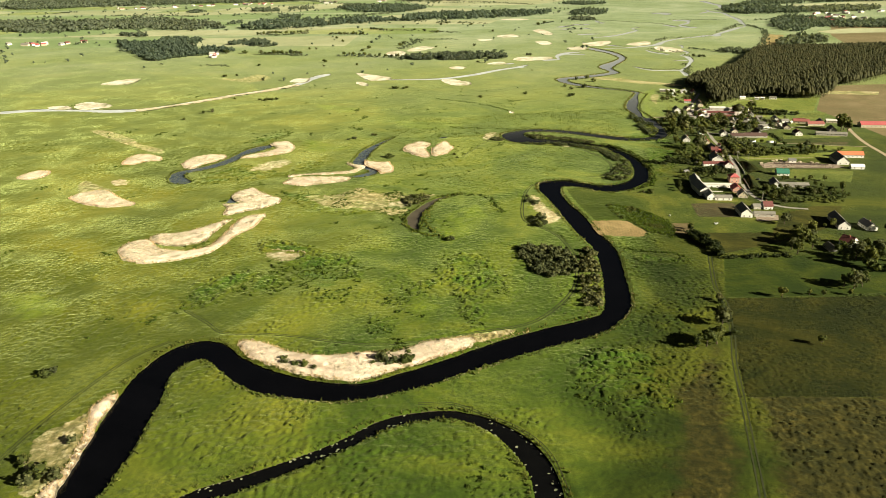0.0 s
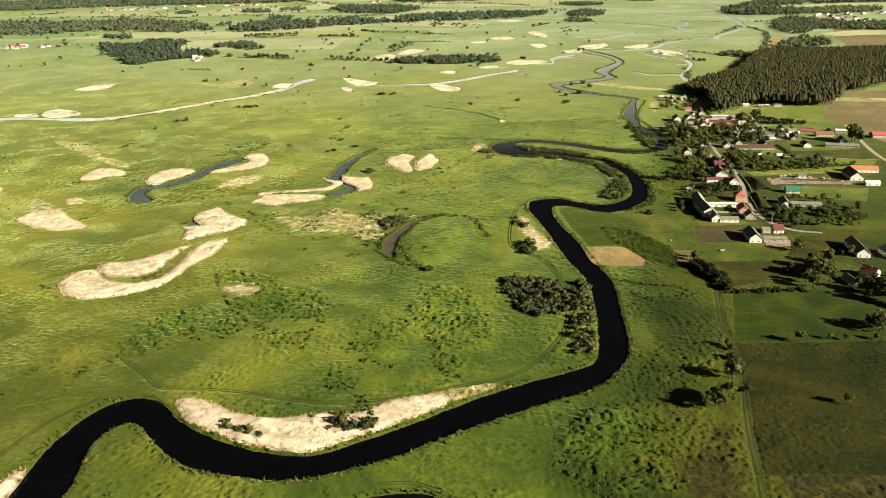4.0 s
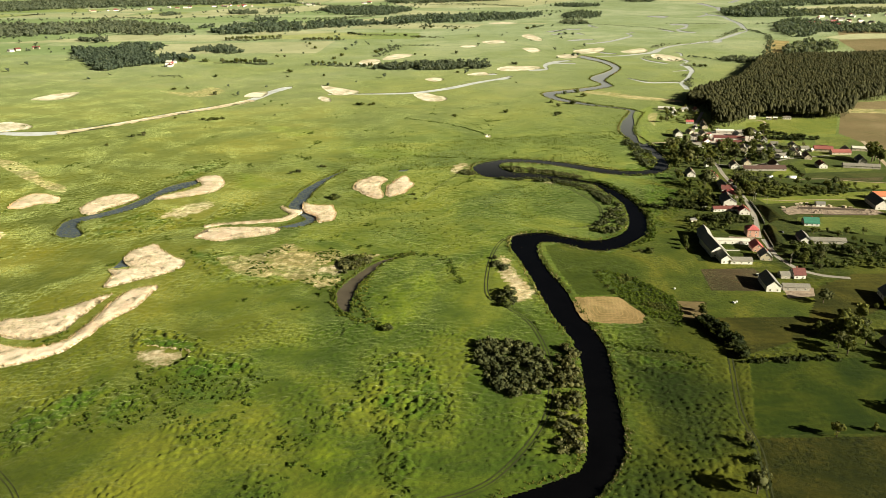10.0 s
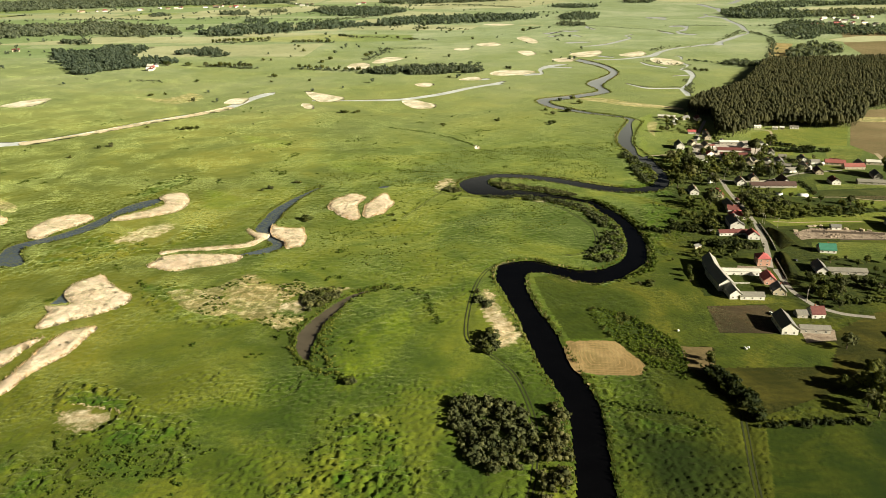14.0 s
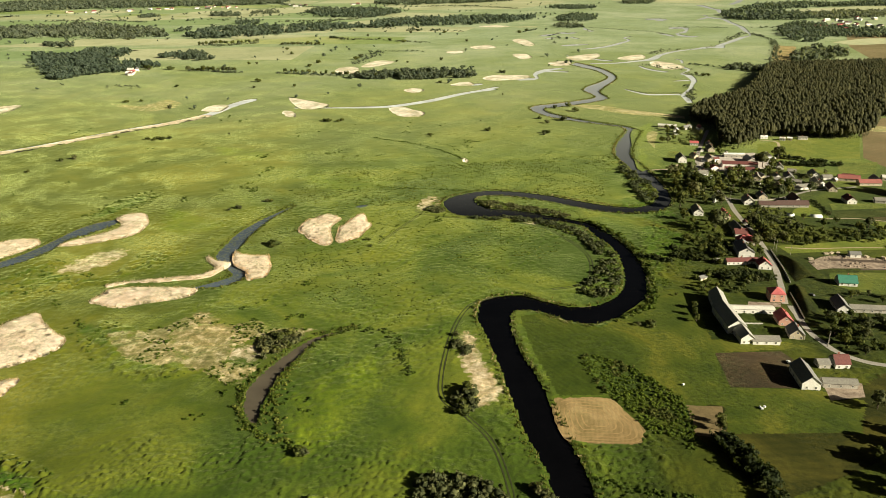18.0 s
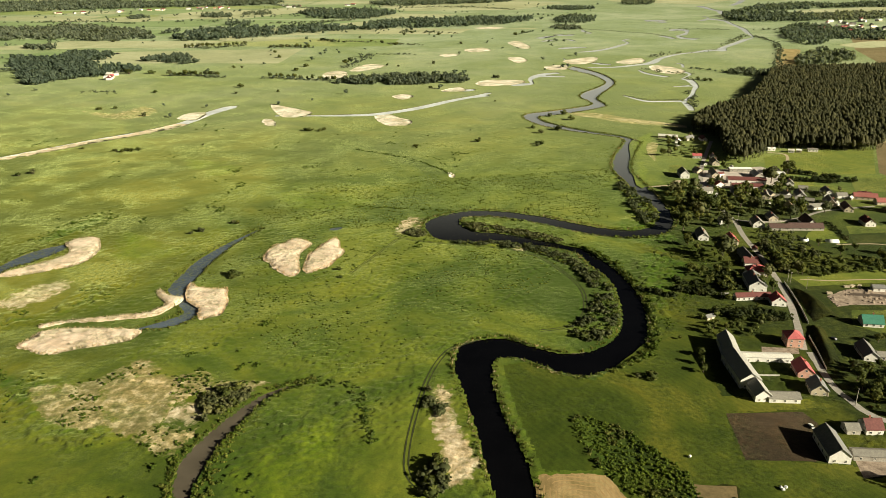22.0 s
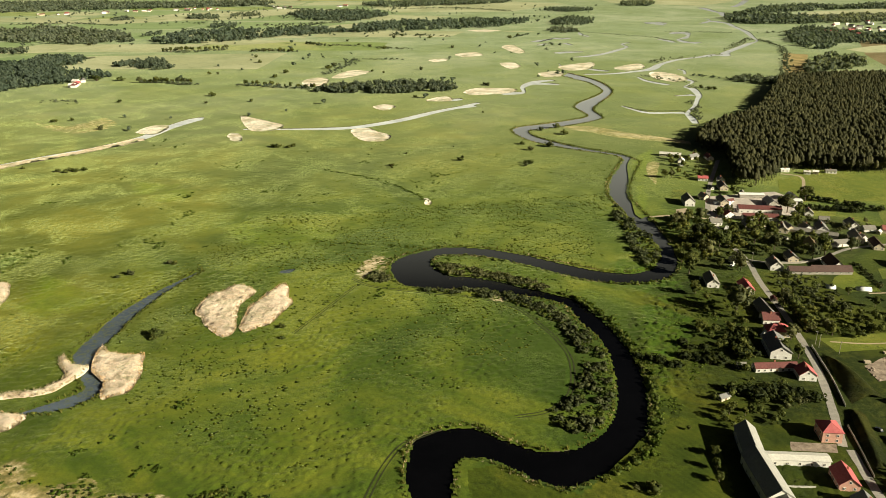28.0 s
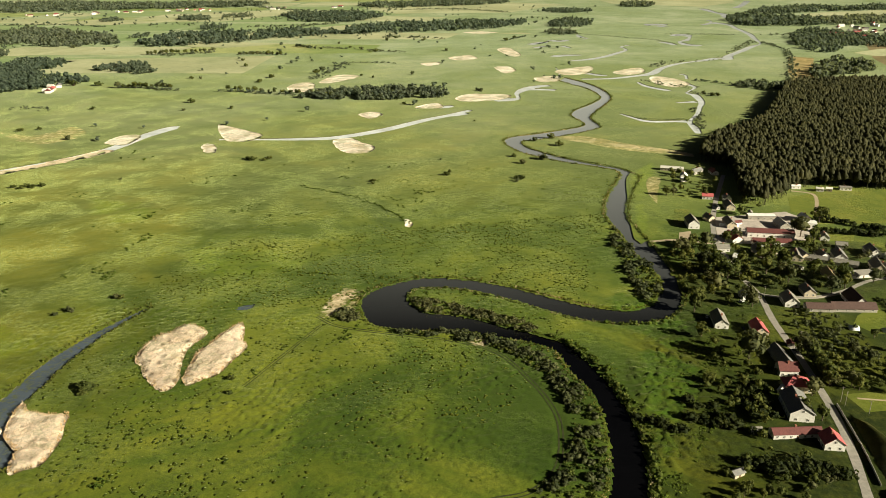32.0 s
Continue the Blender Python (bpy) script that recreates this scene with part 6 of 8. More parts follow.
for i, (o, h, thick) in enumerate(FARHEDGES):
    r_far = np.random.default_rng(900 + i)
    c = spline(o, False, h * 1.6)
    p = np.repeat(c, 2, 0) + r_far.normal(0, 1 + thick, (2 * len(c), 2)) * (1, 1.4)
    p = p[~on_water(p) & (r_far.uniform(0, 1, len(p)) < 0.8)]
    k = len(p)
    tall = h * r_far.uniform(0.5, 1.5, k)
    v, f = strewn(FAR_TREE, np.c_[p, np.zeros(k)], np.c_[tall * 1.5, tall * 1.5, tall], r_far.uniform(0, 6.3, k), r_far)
    stuff("bushes", v, f, M_HAZELEAF, "line of bushes and small trees far up the valley", "bushes")
for i, (o, h, lab) in enumerate(((W_tuft1, 4.5, "thicket of grey-green willow bushes"), (W_tuft2, 4.0, "willow thicket along the river bank"), (W_bend, 3.0, "bushes on the bend of the river"),
                                 (W_penin, 2.6, "low willows along the river's peninsula"), (W_penin2, 3.0, "low willows along the bank"), (W_rowE, 4.0, "willow bushes along the bank"))):
    if i < 2:
        wood(o, h * 0.62, h, SHRUB, M_WILLOW, lab, 150 + i, 0.6, 1.05, 0.94 if i else 0.55)
    else:
        wood(o, h * 0.8, h, SHRUB, M_WILLOW, lab, 150 + i, 0.55, 1.2, 1.0 if i in (2, 5) else 0.75)
        wood(o, h * 0.9, h * 0.6, SHRUB, M_BANKLEAF, lab, 170 + i, 0.5, 1.1, 0.7 if i == 2 else 0.8)


# ---- the village ----
ROOFS = {"grey": ((0.24, 0.235, 0.22), (0.36, 0.35, 0.325)), "pale": ((0.5, 0.48, 0.44), (0.68, 0.66, 0.6)), "ash": ((0.15, 0.14, 0.125), (0.26, 0.245, 0.21)),
         "red": ((0.33, 0.07, 0.075), (0.46, 0.13, 0.13)), "maroon": ((0.10, 0.034, 0.032), (0.165, 0.058, 0.053)), "brown": ((0.062, 0.036, 0.031), (0.11, 0.066, 0.057)), "rust": ((0.22, 0.072, 0.062), (0.31, 0.115, 0.10)), "dark": ((0.12, 0.12, 0.122), (0.2, 0.198, 0.195)),
         "slate": ((0.13, 0.128, 0.125), (0.22, 0.215, 0.205)), "thatch": ((0.26, 0.2, 0.12), (0.4, 0.31, 0.19)), "white": ((0.66, 0.65, 0.62), (0.84, 0.83, 0.8)),
         "green": ((0.03, 0.13, 0.09), (0.05, 0.2, 0.14)), "orange": ((0.45, 0.13, 0.06), (0.6, 0.2, 0.1))}
WALLS = {"white": ((0.58, 0.56, 0.52), (0.76, 0.74, 0.7)), "cream": ((0.42, 0.36, 0.26), (0.56, 0.49, 0.37)), "pink": ((0.42, 0.23, 0.18), (0.54, 0.32, 0.25)), "grey": ((0.26, 0.24, 0.21), (0.42, 0.39, 0.34))}
M_ROOFS = {k: mottled("roof_" + k, *c, scale=0.9, rough=0.75, bump=0.4, distance=0.06) for k, c in ROOFS.items()}
M_WALLS = {k: mottled("plaster_" + k, *c, scale=0.8, rough=0.9, bump=0.2, distance=0.03) for k, c in WALLS.items()}
M_GLASS = mottled("window_glass", (0.02, 0.022, 0.025), (0.05, 0.055, 0.06), 2.0, 0.12, 0.05, 0.01, 0.6)
M_FRAME = mottled("painted_wood", (0.55, 0.52, 0.46), (0.75, 0.72, 0.66), 3.0)
M_BRICK = mottled("chimney_brick", (0.24, 0.09, 0.06), (0.38, 0.16, 0.11), 3.0)
M_DOOR = mottled("door_wood", (0.11, 0.07, 0.04), (0.2, 0.13, 0.08), 2.0)
M_OLDBOARD = mottled("dark_boards", (0.05, 0.04, 0.032), (0.13, 0.10, 0.08), 1.2)
M_POLE = mottled("weathered_wood", (0.22, 0.2, 0.17), (0.36, 0.33, 0.28), 2.0)
M_CONCRETE = mottled("concrete", (0.36, 0.35, 0.32), (0.52, 0.5, 0.46), 1.0)


def box(bm, x0, x1, y0, y1, z0, z1):
    v = [bm.verts.new(p) for p in ((x0, y0, z0), (x1, y0, z0), (x1, y1, z0), (x0, y1, z0), (x0, y0, z1), (x1, y0, z1), (x1, y1, z1), (x0, y1, z1))]
    for q in ((3, 2, 1, 0), (4, 5, 6, 7), (0, 1, 5, 4), (1, 2, 6, 5), (2, 3, 7, 6), (3, 0, 4, 7)):
        bm.faces.new([v[i] for i in q])


def box_mesh(name, material, *b):
    bm = bmesh.new()
    box(bm, *b)
    me = bpy.data.meshes.new(name)
    bm.to_mesh(me)
    bm.free()
    me.materials.append(material)
    return me


PANE = box_mesh("pane", M_GLASS, -0.5, 0.5, -0.03, 0.03, 0, 1.2)
SURROUND = bpy.data.meshes.new("window_frame")
_b = bmesh.new()
for q in ((-0.62, -0.5, -0.06, 0.06, -0.12, 1.32), (0.5, 0.62, -0.06, 0.06, -0.12, 1.32), (-0.5, 0.5, -0.06, 0.06, -0.12, 0.0), (-0.5, 0.5, -0.06, 0.06, 1.2, 1.32), (-0.05, 0.05, -0.05, 0.05, 0, 1.2)):
    box(_b, *q)
_b.to_mesh(SURROUND)
_b.free()
SURROUND.materials.append(M_FRAME)
DOOR = box_mesh("door", M_DOOR, -0.5, 0.5, -0.05, 0.05, 0, 2.05)


def opening(kind, root, m):
    """A window (pane in a frame) or a door, set a little proud of the wall."""
    if kind == "door":
        ob = new("door", DOOR)
        ob.parent, ob.matrix_basis = root, m
        return
    ob = new("window", SURROUND)
    ob.parent, ob.matrix_basis = root, m
    pane = new("pane", PANE)
    pane.parent = ob


def house(x, y, angle, length, width, eave, ridge, roof, wall, hip, label, seed):
    r = random.Random(seed)
    root = new("barn" if "barn" in label or "shed" in label or "hall" in label or "store" in label or "stable" in label else "house")
    root.matrix_basis = pose(x, y, 0, 0, 0, angle)
    tagged(root, label, "barn" if root.name.startswith("barn") else "house", kind="")
    a, b = length / 2, width / 2
    inset = min(a * 0.85, b * 0.95) if hip else 0.0
    # walls, with gables where the roof has no hips
    bm = bmesh.new()
    lo = [bm.verts.new(p) for p in ((-a, -b, -0.3), (a, -b, -0.3), (a, b, -0.3), (-a, b, -0.3))]
    hi = [bm.verts.new(p) for p in ((-a, -b, eave), (a, -b, eave), (a, b, eave), (-a, b, eave))]
    for i in range(4):
        bm.faces.new((lo[i], lo[(i + 1) % 4], hi[(i + 1) % 4], hi[i]))
    if not hip:
        g = [bm.verts.new((-a, 0, ridge - 0.12)), bm.verts.new((a, 0, ridge - 0.12))]
        bm.faces.new((hi[3], hi[0], g[0]))
        bm.faces.new((hi[1], hi[2], g[1]))
    part("wall", bm, M_WALLS[wall], root)
    # roof: slabs with thickness and an overhang
    over, thick = 0.45, 0.16
    slope = (ridge - eave) / b
    ea, eb, ez = a + over, b + over, eave - over * slope
    bm = bmesh.new()
    ra = a - inset if hip else ea
    for dz in (0, thick):
        c = [bm.verts.new(p) for p in ((-ea, -eb, ez + dz), (ea, -eb, ez + dz), (ea, eb, ez + dz), (-ea, eb, ez + dz), (-ra, 0, ridge + dz), (ra, 0, ridge + dz))]
        for q in ((0, 1, 5, 4), (2, 3, 4, 5)) + (((1, 2, 5), (3, 0, 4)) if hip else ()):
            bm.faces.new([c[i] for i in (q if dz else q[::-1])])
        if dz:
            rimpairs = ((0, 1), (1, 2), (2, 3), (3, 0)) if hip else ((0, 1), (2, 3), (1, 5), (5, 2), (3, 4), (4, 0))
            for i, j in rimpairs:
                bm.faces.new((first[i], first[j], c[j], c[i]))
        first = c
    top = part("roof", bm, M_ROOFS[roof], root)
    bm = bmesh.new()
    box(bm, -ra, ra, -0.14, 0.14, ridge + thick - 0.08, ridge + thick + 0.1)
    part("ridge_cap", bm, M_ROOFS[roof], top)
    living = root.name.startswith("house")
    if living:
        bm = bmesh.new()
        cx, cy = r.uniform(-0.25, 0.25) * a, r.choice((-1, 1)) * 0.18 * b
        box(bm, cx - 0.35, cx + 0.35, cy - 0.35, cy + 0.35, ridge - 1.5, ridge + 0.9)
        box(bm, cx - 0.45, cx + 0.45, cy - 0.45, cy + 0.45, ridge + 0.9, ridge + 1.05)
        part("chimney", bm, M_BRICK, top, "brick chimney")
    storeys = [0.9] + ([3.7] if eave > 5.6 else [])
    for sill in storeys:
        for side in (-1, 1):
            n = max(1, int(length / (3.2 if living else 5.0)))
            for i in range(n):
                px = -a + length * (i + 0.5) / n
                m = pose(px, side * (b + 0.05), sill)
                if i == n // 2 and side == -1 and sill < 1:
                    opening("door", root, pose(px, side * (b + 0.05), 0))
                else:
                    opening("window", root, m)
            for k in ((-0.5, 0.5) if width > 7 else (0,)):
                opening("window", root, pose(side * (a + 0.05), k * b, sill, 0, 0, 90))
    if living and not hip and ridge > 6.5:
        for side in (-1, 1):
            opening("window", root, pose(side * (a + 0.05), 0, eave + 0.6, 0, 0, 90))
    return root


BANK_CREST_A = [(343.7, 857.7), (345.3, 850.3), (346.9, 841.7), (347.5, 829.3), (347.7, 815.2)]
BANK_FOOT_A = [(343.9, 863.6), (340.1, 848.9), (336.9, 835.1), (333.9, 822.0), (330.8, 808.6)]
BANK_CREST_B = [(330.3, 801.7), (327.6, 789.9), (324.5, 777.7), (321.6, 766.2), (318.3, 753.3)]
BANK_FOOT_B = [(329.1, 805.4), (325.1, 792.9), (320.9, 779.3), (317.7, 767.4), (313.9, 753.3)]
WALL_LINE = [(341.7, 873.2), (335.4, 835.3), (328.8, 807.0)]
YARD_WALL = [(378.1, 850.5), (405.0, 846.5), (436.1, 841.9)]
YARD_EDGE = [(392.4, 830.7), (412.0, 830.2), (432.3, 829.4)]
WALL_LOW = [(267.7, 742.8), (282.6, 742.0)]
FENCE_A = [(320.9, 789.1), (317.2, 770.2), (312.4, 748.5)]
FENCE_B = [(377.4, 1006.5), (398.0, 1008), (419.7, 1016.5)]
SWALE_A = [(-12.1, 701.7), (-16.3, 674.0), (-14.4, 649.4), (-5.1, 623.2), (3.4, 613.1)]
SWALE_B = [(-5.4, 729.9), (14.6, 741.7), (35.3, 739.1), (47.2, 722.1), (55.1, 683.1)]
SWALE_C = [(14.2, 1068.7), (41.1, 1060.2), (75.6, 1053.9), (100.9, 1053.3), (126.1, 1065.9)]
SWALE_D = [(159.3, 698.8), (169.3, 665.5), (182.2, 635.5), (195.7, 608.3)]
SWALE_E = [(144.2, 586.6), (166.9, 576.8), (186.8, 572.6), (192.6, 558.0), (171.3, 554.9)]
SWALE_F = [(-9.7, 1296.6), (46.8, 1258.9), (88.7, 1209.1), (106.5, 1176.1)]
SWALE_G = [(-36.2, 671.9), (-32.2, 649.8), (-21.5, 631.8), (-10.6, 619.3)]
STACKS = [(382.7, 864.5), (387.0, 865.2), (391.9, 864.4), (395.5, 857.5), (410.8, 857), (422.5, 853.6), (428.1, 852.0), (365.0, 853.5)]
BALES = [(242.0, 644.9), (244.4, 645.3), (242.5, 643.5), (208.5, 668.6)]
CARS = [(346.4, 932.6, 115), (308.7, 979.8, 70), (404.9, 995.9, 170), (325.9, 962.2, 80), (277.5, 692.1, 90), (340.2, 1002.9, 20), (334.8, 785.7, 110)]
TUNNELS = [(396.0, 961.0, 170, 6), (417.4, 956.7, 172, 10), (389.0, 1160.9, 172, 16)]
SHEDS = [(289.4, 849.6), (267.5, 816.2), (319.2, 887.7), (346.1, 939.8), (426.1, 1053.3), (404.4, 1060.0), (356.7, 1156.2), (359.2, 1126.0), (398.0, 1165.4), (491.9, 1072.9), (420.1, 1193.2), (395.3, 1210.3)]
MORE_HOUSES = [(397.0, 1317.3, "white", "white"), (414.1, 1236.4, "slate", "white"), (461.5, 1174.7, "white", "white"), (467.8, 1059.4, "ash", "white"), (376.6, 1177.2, "ash", "cream"), (455.7, 1125.8, "ash", "white")]
GARDENS = [
    ([(317, 1101), (356, 1116), (367, 1058), (360, 1031), (341, 1017), (314, 1008), (300, 1008)], 8, 8),
    ([(380, 1087), (439, 1117), (427, 1030), (380, 1016), (364, 1031)], 6.5, 6),
    ([(336, 920), (347, 880), (364, 882), (398, 885), (442, 887), (457, 911), (423, 921), (384, 925), (353, 924)], 5.5, 5.2),
    ([(446, 1124), (495, 1102), (483, 1055), (409, 1035)], 8, 5),
    ([(446, 905), (470, 925), (500, 918), (482, 898)], 8, 6),
    ([(323, 753), (401, 759), (407, 730), (380, 697), (311, 706)], 6.0, 5),
    ([(293, 961), (319, 957), (320, 921), (298, 873), (276, 873)], 11, 6),
    ([(289, 823), (318, 818), (312, 799), (284, 805)], 7, 5),
    ([(396, 1377), (443, 1327), (411, 1245), (364, 1246)], 11, 7),
    ([(405, 1227), (432, 1235), (448, 1208), (408, 1184)], 10, 8),
    ([(306, 584), (369, 583), (346, 523), (309, 533)], 9, 9),
    ([(370, 996), (391, 979), (400, 950), (382, 920), (358, 918), (352, 930), (357, 962)], 3.6, 3.6),
    # this planting and the next are added to darken yards lying in shadow
    ([(284, 922), (330, 921), (315, 884), (294, 843), (267, 843), (268, 874)], 7.0, 5.5),
    ([(264, 834), (307, 836), (301, 804), (296, 786), (253, 787)], 8.0, 5),
    ([(371, 1112), (446, 1124), (437, 1104), (364, 1081)], 10, 6),
]
HAMLETS = [(-1586, 3807, -855, 4165, 30, 30), (-1217, 2209, -1022, 2251, 9, 18), (-1158, 2233, -1094, 2184, 4, 12), (1338, 2853, 1550, 3026, 14, 25), (1304, 2755, 1483, 2879, 8, 20), (1420, 3043, 1789, 3248, 12, 30), (-576, 1951, -554, 1949, 2, 6), (-561, 1913, -544, 1918, 3, 6), (-648, 4200, -241, 4291, 10, 40)]

HOUSES_A = [
    (263.7, 770.7, 81, 24.8, 9.5, 5, 9, "grey", "white", 0, "long white farm barn with a grey roof"),
    (261.2, 745.0, 89, 31.3, 11.5, 5.6, 9.6, "grey", "white", 0, "wide white farm barn with a gabled grey roof"),
    (262.7, 725.0, 89, 18.7, 8.5, 4, 7.4, "grey", "white", 0, "grey-roofed white stable at the end of the barn"),
    (282.4, 760.5, 175, 27.8, 6, 3.6, 4.2, "pale", "white", 0, "long low white cattle shed with a pale roof"),
    (273.8, 718.0, 176, 16.5, 7.5, 2.9, 4.6, "ash", "white", 0, "low ash-grey shed beside the stable"),
    (306.6, 780.8, 84, 10.5, 9.5, 6.2, 9, "red", "pink", 1, "two-storey pinkish house with a hipped red roof"),
    (297.0, 745.6, 83, 12.5, 9, 3.6, 7.2, "red", "pink", 0, "small pink house with a bright red roof"),
    (296.2, 726.1, 80, 11.0, 9, 3.4, 7.2, "dark", "cream", 0, "cream cottage with a dark roof and two gable windows"),
    (321.5, 838.1, 84, 9.2, 9.5, 3.8, 7.4, "red", "white", 0, "white house with a red gabled roof"),
    (307.8, 846.7, 2, 24.5, 6, 3, 4.8, "maroon", "white", 0, "long low white outbuilding with a maroon roof"),
    (317.9, 868.6, 81, 21.3, 12, 5, 8.6, "slate", "white", 0, "tall white house with a dark slate roof"),
    (327.5, 890.2, 175, 14.2, 9.5, 4.4, 7.8, "red", "cream", 1, "cream house with a bright red hipped roof"),
    (329.6, 907.3, 175, 10.3, 9, 4, 7.2, "maroon", "white", 0, "white house with a maroon roof"),
    (332.7, 922.2, 88, 21.3, 8, 3.2, 6.2, "slate", "grey", 0, "dark-roofed wooden shed by the road"),
    (313.5, 971.1, 82, 17.0, 8.5, 3.6, 6.8, "ash", "white", 0, "long white house with an ash-grey roof"),
    (333.7, 958.1, 84, 14.4, 8.5, 3.6, 6.8, "red", "cream", 0, "cream cottage with a red roof"),
    (372.0, 1000.5, 82, 14.0, 9.5, 3.6, 7.2, "ash", "white", 0, "white gabled cottage with an ash-grey roof"),
    (345.5, 1010.1, 98, 6.8, 7, 3, 5.4, "pale", "white", 0, "small white cottage with a pale roof"),
    (387.0, 990.0, 174, 17.0, 8, 2.6, 5, "brown", "grey", 0, "long barn with a brown roof"),
    (409.5, 989.5, 177, 29.0, 9, 2.6, 5.6, "brown", "grey", 0, "long farm shed with a brown roof"),
    (417.0, 1000.0, 85, 19.0, 11, 3, 8.0, "brown", "white", 0, "farm shed with a dark roof at the yard"),
    (446.5, 1082.0, 76, 15.9, 9, 3.6, 7, "slate", "white", 0, "white gabled house with a dark roof"),
    (477.0, 1090.0, 82, 14.9, 9, 3.6, 7, "slate", "white", 0, "white gabled house with a dark roof"),
    (413.5, 1083.5, 72, 16.4, 8, 3.2, 6, "ash", "cream", 0, "small house with an ash-grey roof"),
    (426.0, 1078.0, 151, 20.0, 6, 2.6, 4.4, "ash", "grey", 0, "long grey shed beside the village houses"),
    (443.5, 1068.0, 153, 19.5, 6, 2.6, 4.4, "ash", "grey", 0, "long grey shed beside the village houses"),
    (420.0, 1044.0, 78, 15.0, 8, 2.4, 6.4, "thatch", "cream", 0, "old barn with a weathered straw-brown roof"),
    (464.5, 1059.0, 75, 18.0, 9, 3, 7.2, "ash", "cream", 0, "large grey-roofed barn beside the village houses"),
]
HOUSES_B = [
    (442.0, 1046.0, 8, 22.0, 8, 2.8, 5, "ash", "white", 0, "low grey shed with a pale wall"),
    (413.7, 1134.6, 170, 37.6, 11, 4.4, 6.4, "maroon", "white", 0, "long workshop hall with a dark red roof"),
    (406.3, 1113.4, 173, 30.4, 9, 3.8, 5.6, "maroon", "white", 0, "long store with a dark red roof"),
    (379.1, 1125.0, 102, 15.8, 10, 3.4, 6.4, "red", "white", 0, "white house with a red roof by the yard"),
    (454.6, 1158.9, 168, 17.6, 9, 4.2, 4.8, "white", "white", 0, "flat white-roofed hall beside the village houses"),
    (424.2, 1180.1, 174, 23.2, 7, 3.8, 4.6, "white", "grey", 0, "long shed with a patched white roof"),
    (433.7, 1157.2, 89, 16.9, 9, 3.4, 6.4, "pale", "grey", 0, "shed with a pale steep roof"),
    (407.1, 1211.8, 84, 16.0, 8, 3.6, 6.6, "ash", "cream", 0, "cream cottage with a grey roof"),
    (389.6, 1162.4, 86, 17.1, 8, 3.6, 6.6, "ash", "cream", 0, "cream cottage with a grey roof"),
    (356.4, 1162.0, 85, 17.2, 9.5, 4.8, 8.6, "ash", "white", 0, "two-storey pale house with a grey roof"),
    (397.3, 1243.0, 167, 10.0, 8, 3.2, 5, "red", "white", 0, "small house with a red roof"),
    (392.7, 1304.4, 178, 5.9, 6, 3.4, 4.2, "white", "white", 0, "small white shed beside the village houses"),
    (434.1, 1333.1, 90, 14.2, 7, 3, 5.4, "maroon", "white", 0, "white cottage with a maroon roof"),
    (393.5, 1348.2, 161, 24.1, 7, 3, 4.6, "pale", "cream", 0, "low pale building by the meadow"),
    (388.2, 1093.3, 80, 17.0, 9, 3, 7, "slate", "cream", 0, "steep dark-roofed barn beside the village houses"),
    (367.8, 1080.2, 144, 8.6, 7, 3, 5, "white", "white", 0, "small white-roofed garage beside the village houses"),
    (418.9, 1084.9, 93, 12.4, 8, 3, 6, "slate", "cream", 0, "dark-roofed shed beside the village houses"),
    (469.5, 1000.0, 86, 13.6, 9, 3.6, 6.8, "maroon", "white", 0, "white gabled house with a maroon roof"),
    (507.0, 1075.0, 163, 21.0, 9, 3.2, 6, "rust", "cream", 0, "barn with a rust-red roof"),
    (519.5, 1058.0, 176, 22.0, 9, 3.2, 6, "rust", "cream", 0, "barn with a rust-red roof"),
    (472.5, 1042.0, 78, 17.0, 8, 3, 6.2, "brown", "cream", 0, "barn with a brown gabled roof"),
    (512.0, 995.5, 167, 38.0, 8, 2.8, 4.8, "ash", "grey", 0, "long grey shed beside the village houses"),
    (525.5, 1022.0, 78, 17.0, 9, 3, 6.6, "slate", "grey", 0, "dark gabled barn beside the village houses"),
    (368.7, 806.0, 171, 12.5, 10, 2.8, 6.6, "green", "white", 0, "white house with a green roof"),
    (344.4, 765.6, 80, 17.0, 8.5, 3.2, 6.4, "slate", "white", 0, "white-walled barn with a dark roof"),
    (361.9, 760.2, 173, 27.6, 7, 2.8, 4.4, "ash", "grey", 0, "long ash-grey shed beside the village houses"),
    (277.9, 672.5, 84, 21.2, 10, 4.4, 8.4, "slate", "white", 0, "white farm barn with a dark roof beside the tilled plot"),
    (295.1, 688.1, 179, 6.6, 7, 3, 4.8, "ash", "grey", 0, "small grey shed in the farmyard"),
    (305.5, 688.8, 179, 8.5, 9, 3.4, 7, "maroon", "white", 0, "farmhouse with a maroon roof and white walls"),
]
